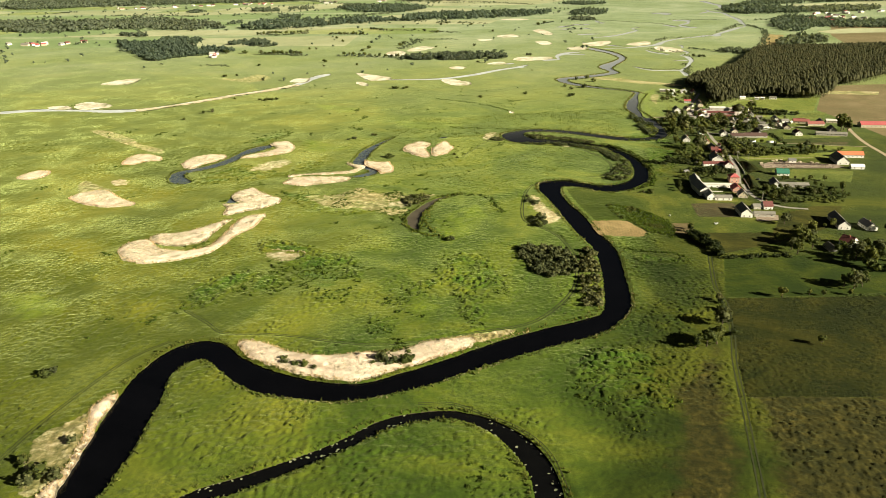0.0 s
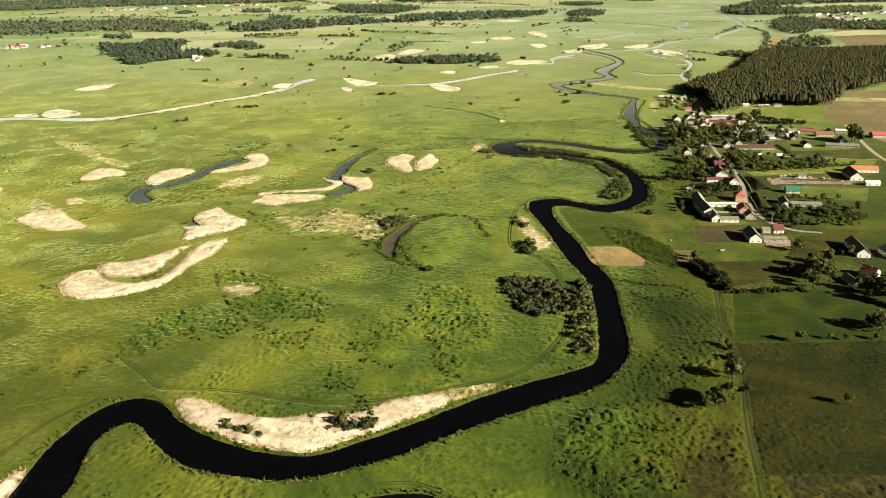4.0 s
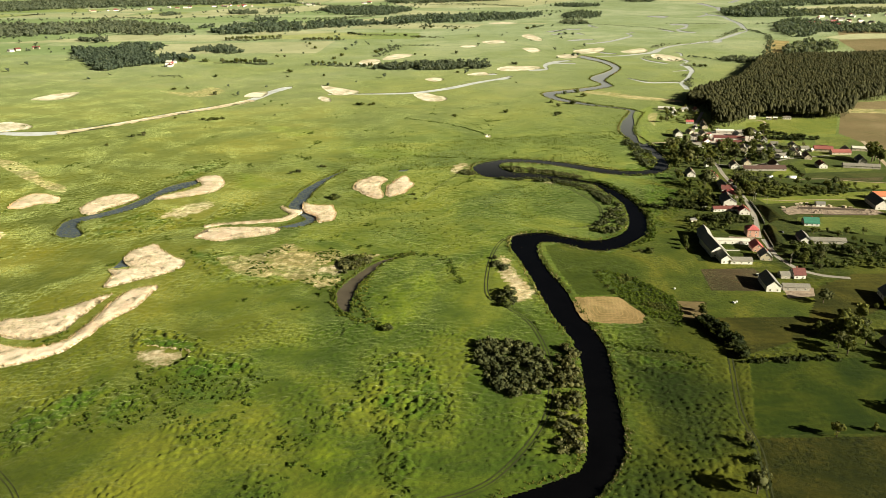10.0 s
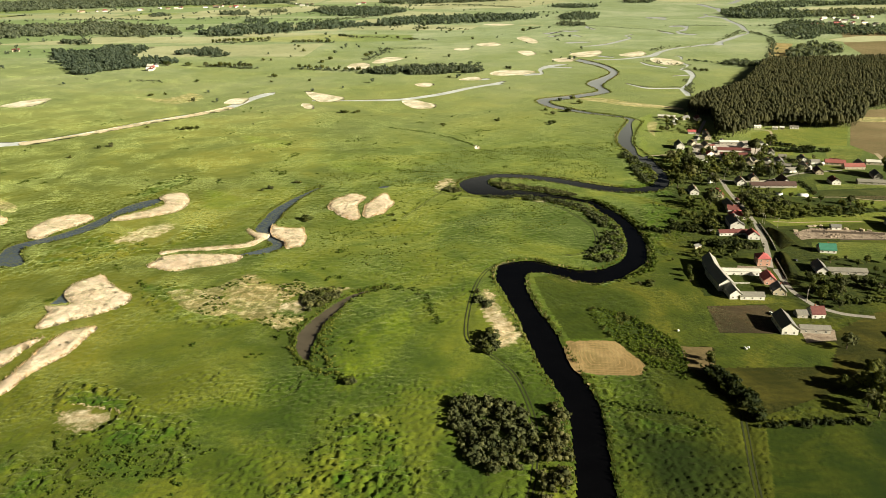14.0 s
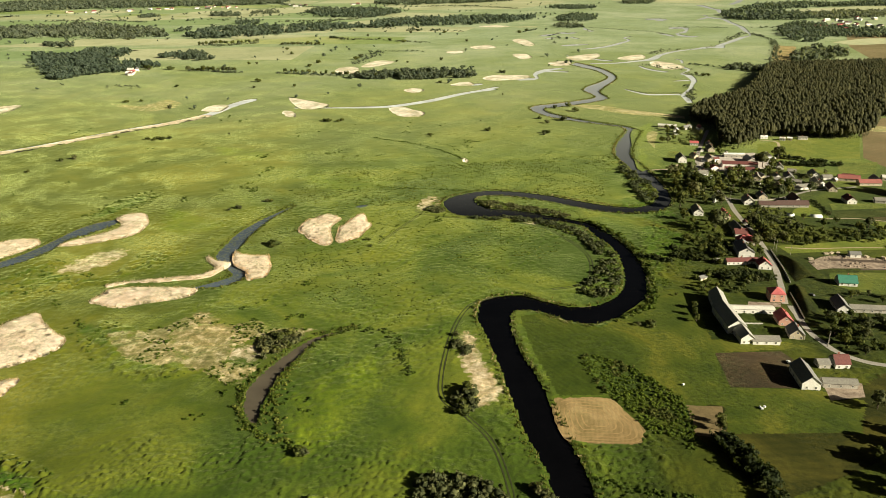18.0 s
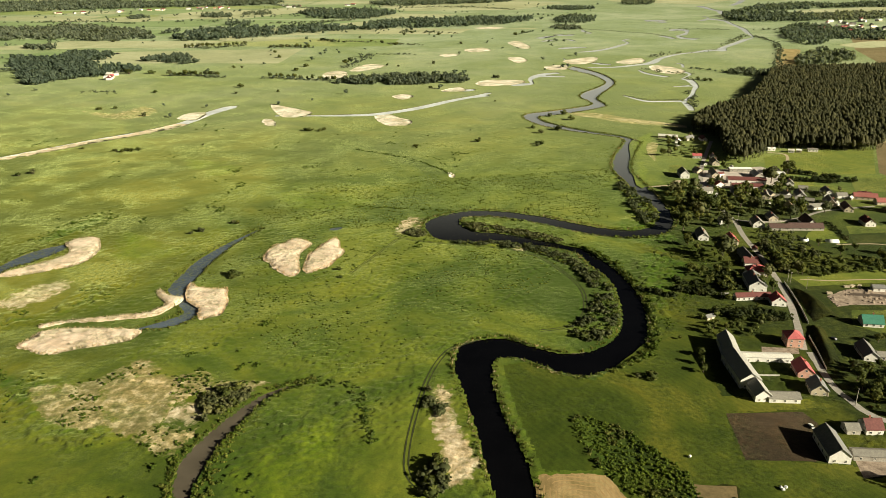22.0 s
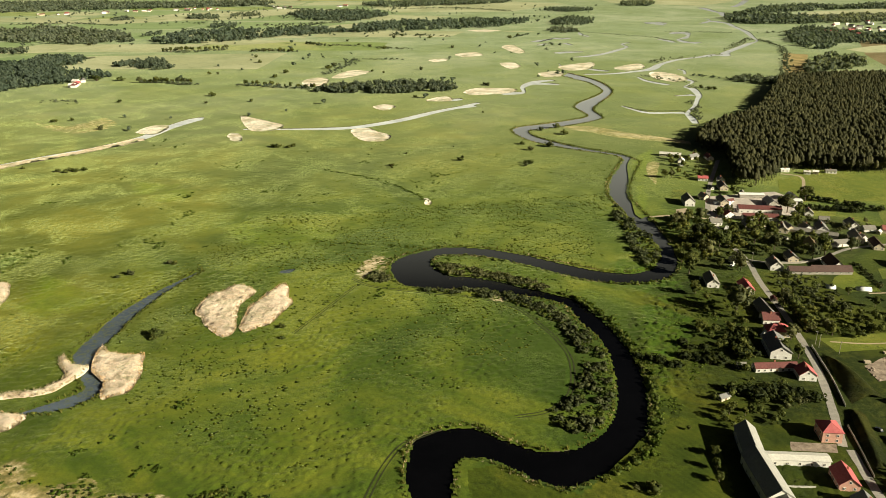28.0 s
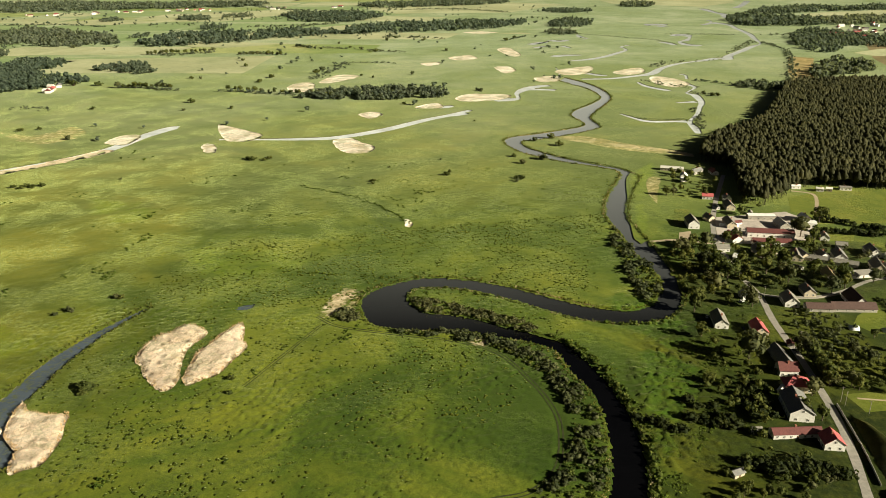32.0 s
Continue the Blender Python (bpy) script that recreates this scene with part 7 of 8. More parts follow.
HOUSES_C = [
    (294.1, 666.5, 174, 18.3, 6.5, 3, 4.4, "ash", "grey", 0, "long grey shed beside the sandy farmyard"),
    (350.5, 641.5, 81, 30.3, 10, 4, 8, "slate", "white", 0, "white barn with a dark roof"),
    (333.0, 589.3, 125, 10.4, 11, 4.4, 8, "maroon", "white", 0, "white house with a maroon roof"),
    (370.8, 631.6, 90, 15.9, 9, 3.4, 6.4, "slate", "white", 0, "white house with a dark roof"),
    (478.5, 881.0, 174, 30.0, 10, 3.4, 6.6, "orange", "white", 0, "long barn with an orange tiled roof"),
    (597.8, 1045.5, 173, 44.2, 14, 4, 7.5, "red", "cream", 0, "large field barn with a red roof"),
    (461.0, 828.0, 174, 14.0, 7, 3, 5, "white", "white", 0, "white shed in the yard"),
    (402.0, 859.0, 172, 8.0, 6, 2.8, 4.2, "slate", "white", 0, "small dark-roofed shed among the stacks of the building yard"),
    (313.7, 579.7, 90, 11.1, 7, 2.8, 5, "ash", "grey", 0, "small grey shed under the trees"),
    (497.6, 1274.2, 178, 9.1, 5, 3.2, 4, "white", "white", 0, "small white site cabin before the wood"),
    (518.1, 1264.5, 161, 6.7, 6, 3, 4, "pale", "white", 0, "small white site cabin before the wood"),
    (527.4, 1264.2, 155, 5.7, 6, 3, 4, "white", "cream", 0, "small white site cabin before the wood"),
    (545.4, 1267.7, 168, 11.1, 6, 3, 4, "ash", "white", 0, "long white site cabin before the wood"),
    (416.1, 1335.7, 37, 15.3, 7, 3, 5.5, "slate", "grey", 0, "dark cottage under the trees"),
    (361.7, 1101.6, 179, 9.9, 8, 3, 5.5, "ash", "white", 0, "white cottage beside the paved yard"),
    (398.4, 1092.9, 85, 12.7, 8, 3.2, 6, "maroon", "cream", 0, "cream cottage with a maroon roof"),
    (391.4, 1016.0, 85, 11.8, 8, 3.2, 6, "slate", "cream", 0, "cream cottage with a dark roof"),
    (433.7, 1083.3, 94, 9.9, 8, 3.2, 6, "ash", "white", 0, "white cottage with a grey roof"),
    (460.2, 1105.6, 160, 8.3, 7, 3, 5, "ash", "grey", 0, "grey shed behind the gardens"),
    (486.4, 1080.2, 178, 9.8, 7, 3, 5, "ash", "white", 0, "white shed behind the gardens"),
    (530.5, 1066.0, 80, 15.0, 9, 3.2, 7.2, "slate", "grey", 0, "dark gabled barn behind the red-roofed barns"),
    (555.2, 1074.8, 164, 24.0, 9, 3.4, 5, "pale", "cream", 0, "long pale farm hall by the fields"),
    (456.0, 858.0, 82, 27.0, 13, 4.2, 9.4, "slate", "white", 0, "large white-gabled barn with a dark slate roof"),
    (510.7, 1083.0, 158, 11.2, 8, 3, 5, "maroon", "white", 0, "white farm building with a maroon roof"),
]
for k, row in enumerate(HOUSES_A + HOUSES_B + HOUSES_C):
    house(*row, seed=k)
for k, (x, y, roof, wall) in enumerate(MORE_HOUSES):
    house(x, y, 75 + 9 * (k % 5), 9.0 + k % 4, 7.0, 3.0, 5.8, roof, wall, False, "small white-walled village house among the gardens", 400 + k)
for k, (x, y) in enumerate(SHEDS):
    house(x, y, 25 * k % 180, 5.0 + k % 3, 3.6, 2.2, 3.4, ("ash", "slate", "white", "maroon", "pale")[k % 5], ("grey", "cream", "white")[k % 3], False, "small garden shed in a village yard", 300 + k)


# ---- trees, bushes and hedges ----
VILLAGE_TREES_0 = [(190, 482, 4), (180, 445, 7), (168, 420, 7.5), (153, 414, 6), (161, 417, 6.5), (231, 417, 5), (236, 487, 5), (257, 491, 3), (266, 489, 3), (285, 490, 3), (288, 505, 6), (294, 502, 7), (301, 505, 6), (303, 988, 9), (342, 1058, 9), (326, 1017, 9), (313, 921, 12), (335, 1061, 8), (343, 1039, 8), (352, 1047, 7), (377, 1052, 9), (383, 1041, 7), (410, 1046, 8), (387, 1036, 7), (326, 1094, 7), (339, 1106, 7), (342, 1087, 7), (381, 1125, 6), (398, 1086, 8), (443, 1117, 8)]
VILLAGE_TREES_1 = [(471, 1166, 9), (398, 1068, 7), (426, 1035, 8), (408, 1015, 7), (448, 1034, 6), (305, 1013, 5), (344, 994, 6), (346, 1007, 6), (295, 950, 6), (330, 999, 5), (333, 883, 7), (320, 865, 6), (327, 859, 6), (265, 801, 6), (273, 800, 5), (277, 803, 5), (243, 756, 7), (246, 767, 6), (241, 747, 5), (240, 788, 3), (209, 742, 4.5), (202, 742, 3.5), (214, 625, 6), (216, 631, 5), (327, 746, 8), (333, 743, 9), (344, 750, 7), (345, 739, 8), (331, 725, 8), (336, 719, 8)]
VILLAGE_TREES_2 = [(321, 726, 7), (321, 713, 7), (327, 700, 6), (366, 785, 5), (323, 735, 9), (326, 721, 7), (345, 734, 8), (357, 737, 8), (365, 731, 8), (373, 726, 8), (370, 710, 7), (328, 711, 6), (377, 772, 6), (387, 779, 7), (374, 785, 5), (384, 760, 6), (291, 595, 9), (294, 588, 10), (304, 595, 10), (314, 615, 9), (301, 609, 8), (300, 582, 9), (283, 570, 9), (289, 602, 5), (537, 1020, 12), (410, 928, 9), (384, 919, 9), (385, 901, 8), (380, 929, 9), (426, 937, 8)]
VILLAGE_TREES_3 = [(436, 917, 9), (449, 926, 10), (448, 908, 8), (418, 903, 7), (389, 891, 7), (458, 916, 6), (461, 902, 5), (422, 1024, 8), (402, 948, 8), (429, 957, 6), (383, 959, 7), (384, 1077, 8), (340, 1052, 8), (310, 1005, 7), (350, 1106, 7), (363, 1064, 7), (439, 1132, 9), (429, 1089, 7), (401, 1104, 6), (367, 1253, 5), (360, 1253, 5), (371, 1120, 5), (303, 643, 8), (299, 607, 9), (295, 590, 10), (282, 579, 8), (279, 596, 6), (340, 631, 6), (338, 572, 9), (323, 557, 9)]
VILLAGE_TREES_4 = [(325, 542, 10), (344, 562, 10), (352, 637, 5), (305, 601, 7), (333, 631, 4), (380, 617, 8), (360, 781, 6), (362, 735, 7), (368, 726, 7), (386, 731, 8), (403, 742, 8), (358, 744, 6), (402, 779, 6), (407, 751, 7), (436, 913, 8), (455, 925, 7), (418, 901, 7), (544, 1026, 11), (541, 1010, 10)]
LONE_BUSHES_0 = [(88, 664, 4.5), (91, 659, 5), (85, 659, 4), (84, 731, 2.5), (-31, 721, 4), (-26, 727, 4.5), (-21, 734, 4), (-30, 730, 3.5), (-32, 397, 3.5), (-24, 399, 3.5), (-42, 399, 2.5), (-19, 404, 3), (-94, 400, 3), (-88, 397, 3), (-76, 393, 2.5), (8, 609, 3.4), (-63, 892, 3.2), (18, 891, 2), (86, 643, 4), (85, 652, 3.2), (-25, 713, 4), (-19, 718, 4), (-31, 704, 3), (-16, 709, 3), (210, 741, 3.5), (188, 794, 3.6), (180, 791, 3), (64, 988, 2), (101, 1012, 2), (-230, 388, 3.6)]
LONE_BUSHES_1 = [(-227, 393, 3), (-190, 298, 5), (-191, 290, 6), (-181, 294, 4), (-201, 307, 5), (-185, 323, 4), (-102, 368, 2.5), (-157, 373, 2), (-29, 401, 4), (-36, 403, 4), (-22, 402, 3), (-96, 404, 3), (-82, 397, 3), (-62, 897, 4), (15, 907, 2.4), (-117, 998, 3), (-93, 1019, 3), (65, 1312, 3), (147, 1345, 3), (219, 1318, 3.5), (80, 1369, 2), (-88, 1410, 4), (-64, 1410, 4), (-292, 1301, 4), (-279, 1304, 4), (-306, 1299, 3), (-206, 1328, 2), (-349, 1523, 6), (-439, 1578, 4), (-417, 1589, 4)]
LONE_BUSHES_2 = [(-266, 1794, 7), (-405, 1739, 4), (-187, 1736, 4), (-259, 1724, 3), (-200, 2008, 5), (-189, 2066, 6), (-278, 2236, 6), (-343, 2058, 5), (-326, 2057, 5), (88, 2099, 6), (213, 1886, 5), (208, 1899, 4), (83, 1765, 4), (-13, 2081, 4), (12, 2057, 4), (-86, 2589, 5), (-53, 2548, 6), (-13, 2496, 6), (0, 2771, 7), (21, 2833, 7), (-126, 2688, 6), (104, 2764, 6), (164, 2511, 5), (335, 2751, 7), (365, 2812, 6), (259, 1496, 5), (283, 1512, 6), (288, 1470, 5), (282, 1393, 4), (232, 1382, 4)]
LONE_BUSHES_3 = [(257, 1400, 5), (225, 1414, 4), (-109, 2124, 7), (-103, 2166, 8), (-197, 2595, 6), (-307, 2334, 5), (-823, 2630, 6), (-541, 1982, 9), (-493, 1980, 6), (418, 1659, 2), (359, 1640, 3), (352, 1599, 3), (601, 1824, 5), (592, 1841, 6), (610, 1823, 5), (189, 1625, 2), (138, 1403, 1.5), (-384, 1138, 3), (-369, 1187, 4), (-358, 1197, 4), (-296, 1294, 4), (-285, 1297, 4), (-352, 1313, 2.5), (-82, 1406, 4), (-68, 1406, 3.5), (66, 1302, 3), (144, 1334, 3.5), (218, 1308, 4), (224, 1316, 4), (-89, 1018, 3)]
LONE_BUSHES_4 = [(-114, 997, 3), (-123, 992, 2.5), (6, 609, 3.4)]
HEDGE_0 = [(219, 605, 218, 569, 9, 4.5), (211, 615, 222, 582, 14, 5), (222, 582, 220, 564, 5, 4), (219, 562, 275, 565, 26, 2.2), (193, 486, 182, 427, 4, 3), (262, 877, 294, 843, 10, 3.5), (234, 861, 254, 848, 12, 3.2), (261, 861, 280, 853, 10, 3.4), (293, 865, 301, 862, 5, 3.2), (276, 821, 313, 816, 22, 4), (287, 823, 316, 813, 14, 4), (456, 1144, 510, 1129, 16, 4), (471, 1178, 531, 1134, 14, 4), (435.5, 1007, 434, 960, 22, 1.6)]
HEDGE_1 = [(352, 923, 362, 884, 9, 5.6), (351, 934, 349, 889, 12, 8), (-241, 1918, -70, 1851, 16, 6), (-77, 1863, -28, 1822, 8, 6), (-446, 1952, -337, 1934, 14, 7), (-568, 2455, -420, 2518, 20, 7), (-346, 2444, -235, 2438, 12, 7), (-241, 2638, -155, 2554, 6, 5)]
POLES = [(345.5, 876.6), (352.6, 941.1), (345.4, 872.0), (309.5, 710.9), (311.3, 713.4), (289.9, 585.1), (358.2, 1009.0), (360.1, 1069.3), (353.2, 863.0)]


def tree_model(seed, height, spread, material, label, category="tree"):
    """A tree of the given height: tapered trunk with limbs, and a crown of leaf clumps."""
    r = np.random.default_rng(seed)
    root = tagged(new("tree"), label, category)
    bm = bmesh.new()
    rad = 0.035 * height

    def limb(p, q, r0, r1):
        axis = (Vector(q) - Vector(p)).normalized()
        side = axis.orthogonal().normalized()
        other = axis.cross(side)
        rings = []
        for o, rr in ((Vector(p), r0), (Vector(q), r1)):
            rings.append([bm.verts.new(o + (side * math.cos(t) + other * math.sin(t)) * rr) for t in (2 * math.pi * i / 6 for i in range(6))])
        for i in range(6):
            bm.faces.new((rings[0][i], rings[0][(i + 1) % 6], rings[1][(i + 1) % 6], rings[1][i]))

    limb((0, 0, -0.2), (0.02 * height, 0, 0.45 * height), rad, rad * 0.6)
    for i in range(5):
        t = 2 * math.pi * i / 5 + r.uniform(-0.4, 0.4)
        z = height * r.uniform(0.25, 0.45)
        limb((0.01 * height, 0, z), (math.cos(t) * spread * 0.6, math.sin(t) * spread * 0.6, z + height * r.uniform(0.15, 0.3)), rad * 0.5, rad * 0.15)
    part("trunk", bm, M_BARK, root)
    v, f = leaf_cloud(r, 22, 22, 0.055 * height, (spread, spread * r.uniform(0.85, 1.1), height * 0.36, height * 0.62))
    part("crown", tri_mesh("crown", v, f, material), None, root)
    return root


PLANT = np.random.default_rng(77)
MODELS = [tree_model(200 + i, 1.0, s, m, lab) for i, (s, m, lab) in enumerate((
    (0.36, M_LEAF, "leafy green tree in the village"), (0.30, M_LEAF, "tall leafy green village tree"), (0.42, M_LEAF, "broad leafy tree with a full crown"),
    (0.40, M_WILLOW, "pale grey-green willow tree"), (0.34, M_LEAF, "rounded fruit tree in a garden"), (0.45, M_WILLOW, "broad willow with a loose crown")))]
BUSHES = []
for i in range(5):
    bush_root = tagged(new("bush"), "low round bush standing in the meadow", "bush", group="meadow bushes")
    v, f = leaf_cloud(PLANT, 14, 14, 0.10, (0.62, 0.55, 0.42, 0.46))
    part("foliage", tri_mesh("foliage", v, f, M_WILLOW if i % 2 else M_LEAF), None, bush_root)
    v, f = blades(PLANT, 6, 0.3, 0.04, 0.5)
    part("stem", tri_mesh("stem", v, f, M_BARK), None, bush_root)
    BUSHES.append(bush_root)


def planted(models, x, y, h, wide=1.0):
    s = Matrix.Diagonal((h * wide, h * wide, h, 1))
    made = copy_thing(models[int(PLANT.integers(len(models)))], Matrix())
    made.matrix_basis = pose(x, y, 0, 0, 0, PLANT.uniform(0, 360)) @ s
    return made


HEDGE_BUSHES = []
for i in range(3):
    bush_root = tagged(new("bush"), "dark clipped garden hedge bush", "bush", group="hedge bushes")
    v, f = leaf_cloud(PLANT, 14, 14, 0.085, (0.62, 0.55, 0.42, 0.46))
    part("foliage", tri_mesh("foliage", v, f, M_DARKLEAF), None, bush_root)
    v, f = blades(PLANT, 6, 0.3, 0.04, 0.5)
    part("stem", tri_mesh("stem", v, f, M_BARK), None, bush_root)
    HEDGE_BUSHES.append(bush_root)
LANES = [spline(o, False, 3) for o in (R_village, R_south, R_east, R_cross)]
BUILT = HOUSES_A + HOUSES_B + HOUSES_C + [(x, y, 0, 9.0) for x, y, *_ in MORE_HOUSES]
for x, y, h in VILLAGE_TREES_0 + VILLAGE_TREES_1 + VILLAGE_TREES_2 + VILLAGE_TREES_3 + VILLAGE_TREES_4:
    orchard = 0.55 if (x > 318 and 690 < y < 800) or (x < 280 and 735 < y < 810) else 0.75 if 560 < y < 650 else 0.5 if 350 < x < 470 and 880 < y < 970 else 1.0
    planted(MODELS, x, y, 1.75 * orchard * h * PLANT.uniform(0.9, 1.15), PLANT.uniform(0.95, 1.25))
for x, y, h in LONE_BUSHES_0 + LONE_BUSHES_1 + LONE_BUSHES_2 + LONE_BUSHES_3 + LONE_BUSHES_4:
    if not on_water(np.array([[x, y]]))[0]:
        planted(BUSHES, x, y, 1.3 * h * PLANT.uniform(0.9, 1.15), PLANT.uniform(1.0, 1.6))
for x0, y0, x1, y1, n, h in HEDGE_0 + HEDGE_1:
    for i in range(int(n)):
        u = (i + PLANT.uniform(0.1, 0.9)) / n
        px, py = x0 + (x1 - x0) * u + PLANT.normal(0, 1.5), y0 + (y1 - y0) * u + PLANT.normal(0, 1.5)
        if not on_water(np.array([[px, py]]))[0]:
            planted(MODELS if h > 5.5 else HEDGE_BUSHES, px, py, 1.5 * h * PLANT.uniform(0.7, 1.2), PLANT.uniform(1.0, 1.4))
GARDEN_TREE = [leaf_cloud(PLANT, 15, 13, 0.062, (0.4, 0.38, 0.38, 0.6)) for _ in range(6)]
for n, (outline, gap, h) in enumerate(GARDENS):
    p = sown(np.array(outline), gap, PLANT)
    p = p[~on_water(p)]
    p = np.array([q for q in p if PLANT.uniform() < 0.62 and min(math.hypot(q[0] - w[0], q[1] - w[1]) - 0.5 * w[3] for w in BUILT) > 1.5
                  and all(np.min(np.hypot(*(w - q).T)) > 4 for w in LANES)])
    k = len(p)
    tall = h * PLANT.uniform(0.5, 1.3, k)
    v, f = strewn(GARDEN_TREE, np.c_[p, np.zeros(k)], np.c_[tall * 1.1, tall * 1.1, tall], PLANT.uniform(0, 6.3, k), PLANT)
    stuff("garden_trees", v, f, M_WILLOW if n % 4 == 3 else M_LEAF, "crowded leafy trees and bushes filling village gardens", "trees")
for ob in MODELS + BUSHES + HEDGE_BUSHES:
    for o in (*ob.children_recursive, ob):
        bpy.data.objects.remove(o)

# ---- tussocks, sedge clumps and the fringe of the banks ----
NEAR = np.array([(-330, 230), (330, 230), (430, 700), (500, 1650), (-760, 1650), (-420, 700)])


def drift(p, scale, seed):
    return np.array([noise.noise((a * scale, b * scale, seed)) for a, b in p])


def bare(p):
    hit = np.zeros(len(p), bool)
    for o in (P_field_straw, P_patch_soil, P_plot_soil, P_lot1, P_sandlot, P_hay1, P_field5, P_field7, P_lawn1, P_lawn2, P_yard1, P_green1, P_dry10, P_dry1, P_dry13, P_dry17):
        hit |= inside(p, np.array(o))
    for o in (R_village, R_south):
        c = spline(o, False, 4)
        hit |= inside(p, ribbon(np.c_[c, np.full(len(c), 6.0)], 5))
    return hit


def meadow_cover():
    r = np.random.default_rng(9)
    # low sedge and willow scrub in drifts
    p = sown(NEAR, 2.7, r)
    p = p[~on_water(p) & ~bare(p)]
    d = 0.8 * drift(p, 0.013, 21.0) + 0.8 * drift(p, 0.07, 5.5)
    grown = np.zeros(len(p), bool)
    for o in RANK + [P_dry2]:
        grown |= inside(p, spline(o, True, 6))
    p = p[((d > 0.62) | (grown & (d > -0.05))) & (r.uniform(0, 1, len(p)) < 0.75 * np.clip((1500 - p[:, 1]) / 700, 0, 1)) & (p[:, 0] < 130)]
    k = len(p)
    size = r.uniform(0.9, 2.3, k) * r.uniform(0.8, 1.2, k)
    v, f = strewn(SEDGE, np.c_[p, np.zeros(k)], np.c_[size * 1.3, size * 1.3, size * 0.8], r.uniform(0, 6.3, k), r)
    stuff("sedge_scrub", v, f, M_SEDGE, "dark low sedge clumps in drifts across the meadow", "scrub")
    # tall green herbs in the middle meadow
    p = sown(np.array([(-60, 820), (150, 760), (235, 900), (290, 1100), (330, 1330), (120, 1450), (-40, 1200)]), 4.2, r)
    p = p[~on_water(p)]
    p = p[0.7 * drift(p, 0.018, 33.0) + 0.7 * drift(p, 0.09, 11.0) > 0.2]
    k = len(p)
    size = r.uniform(0.8, 2.2, k)
    v, f = strewn(SEDGE, np.c_[p, np.zeros(k)], np.c_[size * 1.2, size * 1.2, size * 0.32], r.uniform(0, 6.3, k), r)
    stuff("lush_herbs", v, f, M_LUSH, "clumps of tall green herbs in the middle meadow", "herbs")
    # hummocks of coarse grass in the middle meadow
    hummock = [ball(r, 0.5, 0.4) for _ in range(8)]
    p = sown(np.array([(-40, 800), (40, 745), (110, 800), (190, 905), (250, 1060), (290, 1200), (-60, 1130), (-110, 900)]), 2.5, r)
    p = p[~on_water(p)]
    p = p[0.5 * drift(p, 0.016, 51.0) + 0.6 * drift(p, 0.07, 19.0) + r.uniform(-0.4, 0.4, len(p)) > 0.0]
    p = p[~bare(p)]
    for o in REED_LOOPS:
        p = p[~inside(p, spline(o, True, 5))]
    for line, wide in LANES_ALL:
        c = spline(line, False, 4)
        p = p[~inside(p, ribbon(np.c_[c, np.full(len(c), wide + 1.5)], 5))]
    k = len(p)
    size = r.uniform(0.9, 2.3, k)
    v, f = strewn(hummock, np.c_[p, np.full(k, 0.10)], np.c_[size * 1.3, size * 1.2, size * 0.31], r.uniform(0, 6.3, k), r)
    stuff("grass_hummocks", v, f, M_HUMMOCK, "hummocks of coarse grass and herbs in the middle meadow", "grass")
    # lush herbs on the east bank below the village
    p = sown(spline(P_lush, True, 6), 1.9, r)
    p = p[~on_water(p)]
    p = p[drift(p, 0.05, 14.0) > -0.18]
    k = len(p)
    size = r.uniform(0.9, 2.6, k)
    v, f = strewn(SEDGE, np.c_[p, np.zeros(k)], np.c_[size, size, size * 0.45], r.uniform(0, 6.3, k), r)
    stuff("lush_herbs", v, f, M_LUSH, "lush green herbs and sedge on the river's east bank", "herbs")
    p = sown(spline(P_lush2, True, 6), 2.1, r)
    p = p[~on_water(p)]
    p = p[drift(p, 0.05, 24.0) > -0.1]
    k = len(p)
    size = r.uniform(0.8, 2.2, k)
    v, f = strewn(SEDGE, np.c_[p, np.zeros(k)], np.c_[size, size, size * 0.6], r.uniform(0, 6.3, k), r)
    stuff("lush_herbs", v, f, M_LUSH, "lush green herbs in the near river meadow", "herbs")
    # scrub strip by the stubble plot
    p = sown(spline(P_scrub, True, 6), 1.45, r)
    d = drift(p, 0.06, 4.0)
    for own, m, tall in ((d > 0.2, M_LEAF, 1.0), (d <= 0.2, M_LUSH, 0.8)):
        q = p[own & (r.uniform(0, 1, len(p)) < 0.75)]
        k = len(q)
        size = r.uniform(0.8, 2.5, k) * r.uniform(0.8, 1.2, k)
        v, f = strewn(SEDGE, np.c_[q, np.zeros(k)], np.c_[size, size, size * tall], r.uniform(0, 6.3, k), r)
        stuff("scrub_strip", v, f, m, "rank overgrown scrub beside the stubble plot", "scrub")


NP = 28  # first of the oxbow ponds among the waters
SEDGE = [leaf_cloud(np.random.default_rng(60 + i), 4, 5, 0.2, (0.5, 0.5, 0.4, 0.36)) for i in range(6)]
meadow_cover()


def fringe(line, seed, label):
    """Sedge and reeds along a bank."""
    r = np.random.default_rng(seed)
    d = np.gradient(line, axis=0)
    side = np.c_[-d[:, 1], d[:, 0]] / np.maximum(np.hypot(d[:, 0], d[:, 1]), 1e-6)[:, None]
    p = np.repeat(line, 9, 0) + np.repeat(side, 9, 0) * r.normal(0, 1.3, (len(line) * 9, 1)) + r.uniform(-2, 2, (len(line) * 9, 2))
    p = p[~on_water(p)]
    k = len(p)
    size = r.uniform(0.9, 2.4, k)
    v, f = strewn(STALKS, np.c_[p, np.zeros(k)], np.c_[size, size, size * r.uniform(0.6, 1.2, k)], r.uniform(0, 6.3, k), r)
    stuff("bank_sedge", v, f, M_FRINGE, label, "sedge")


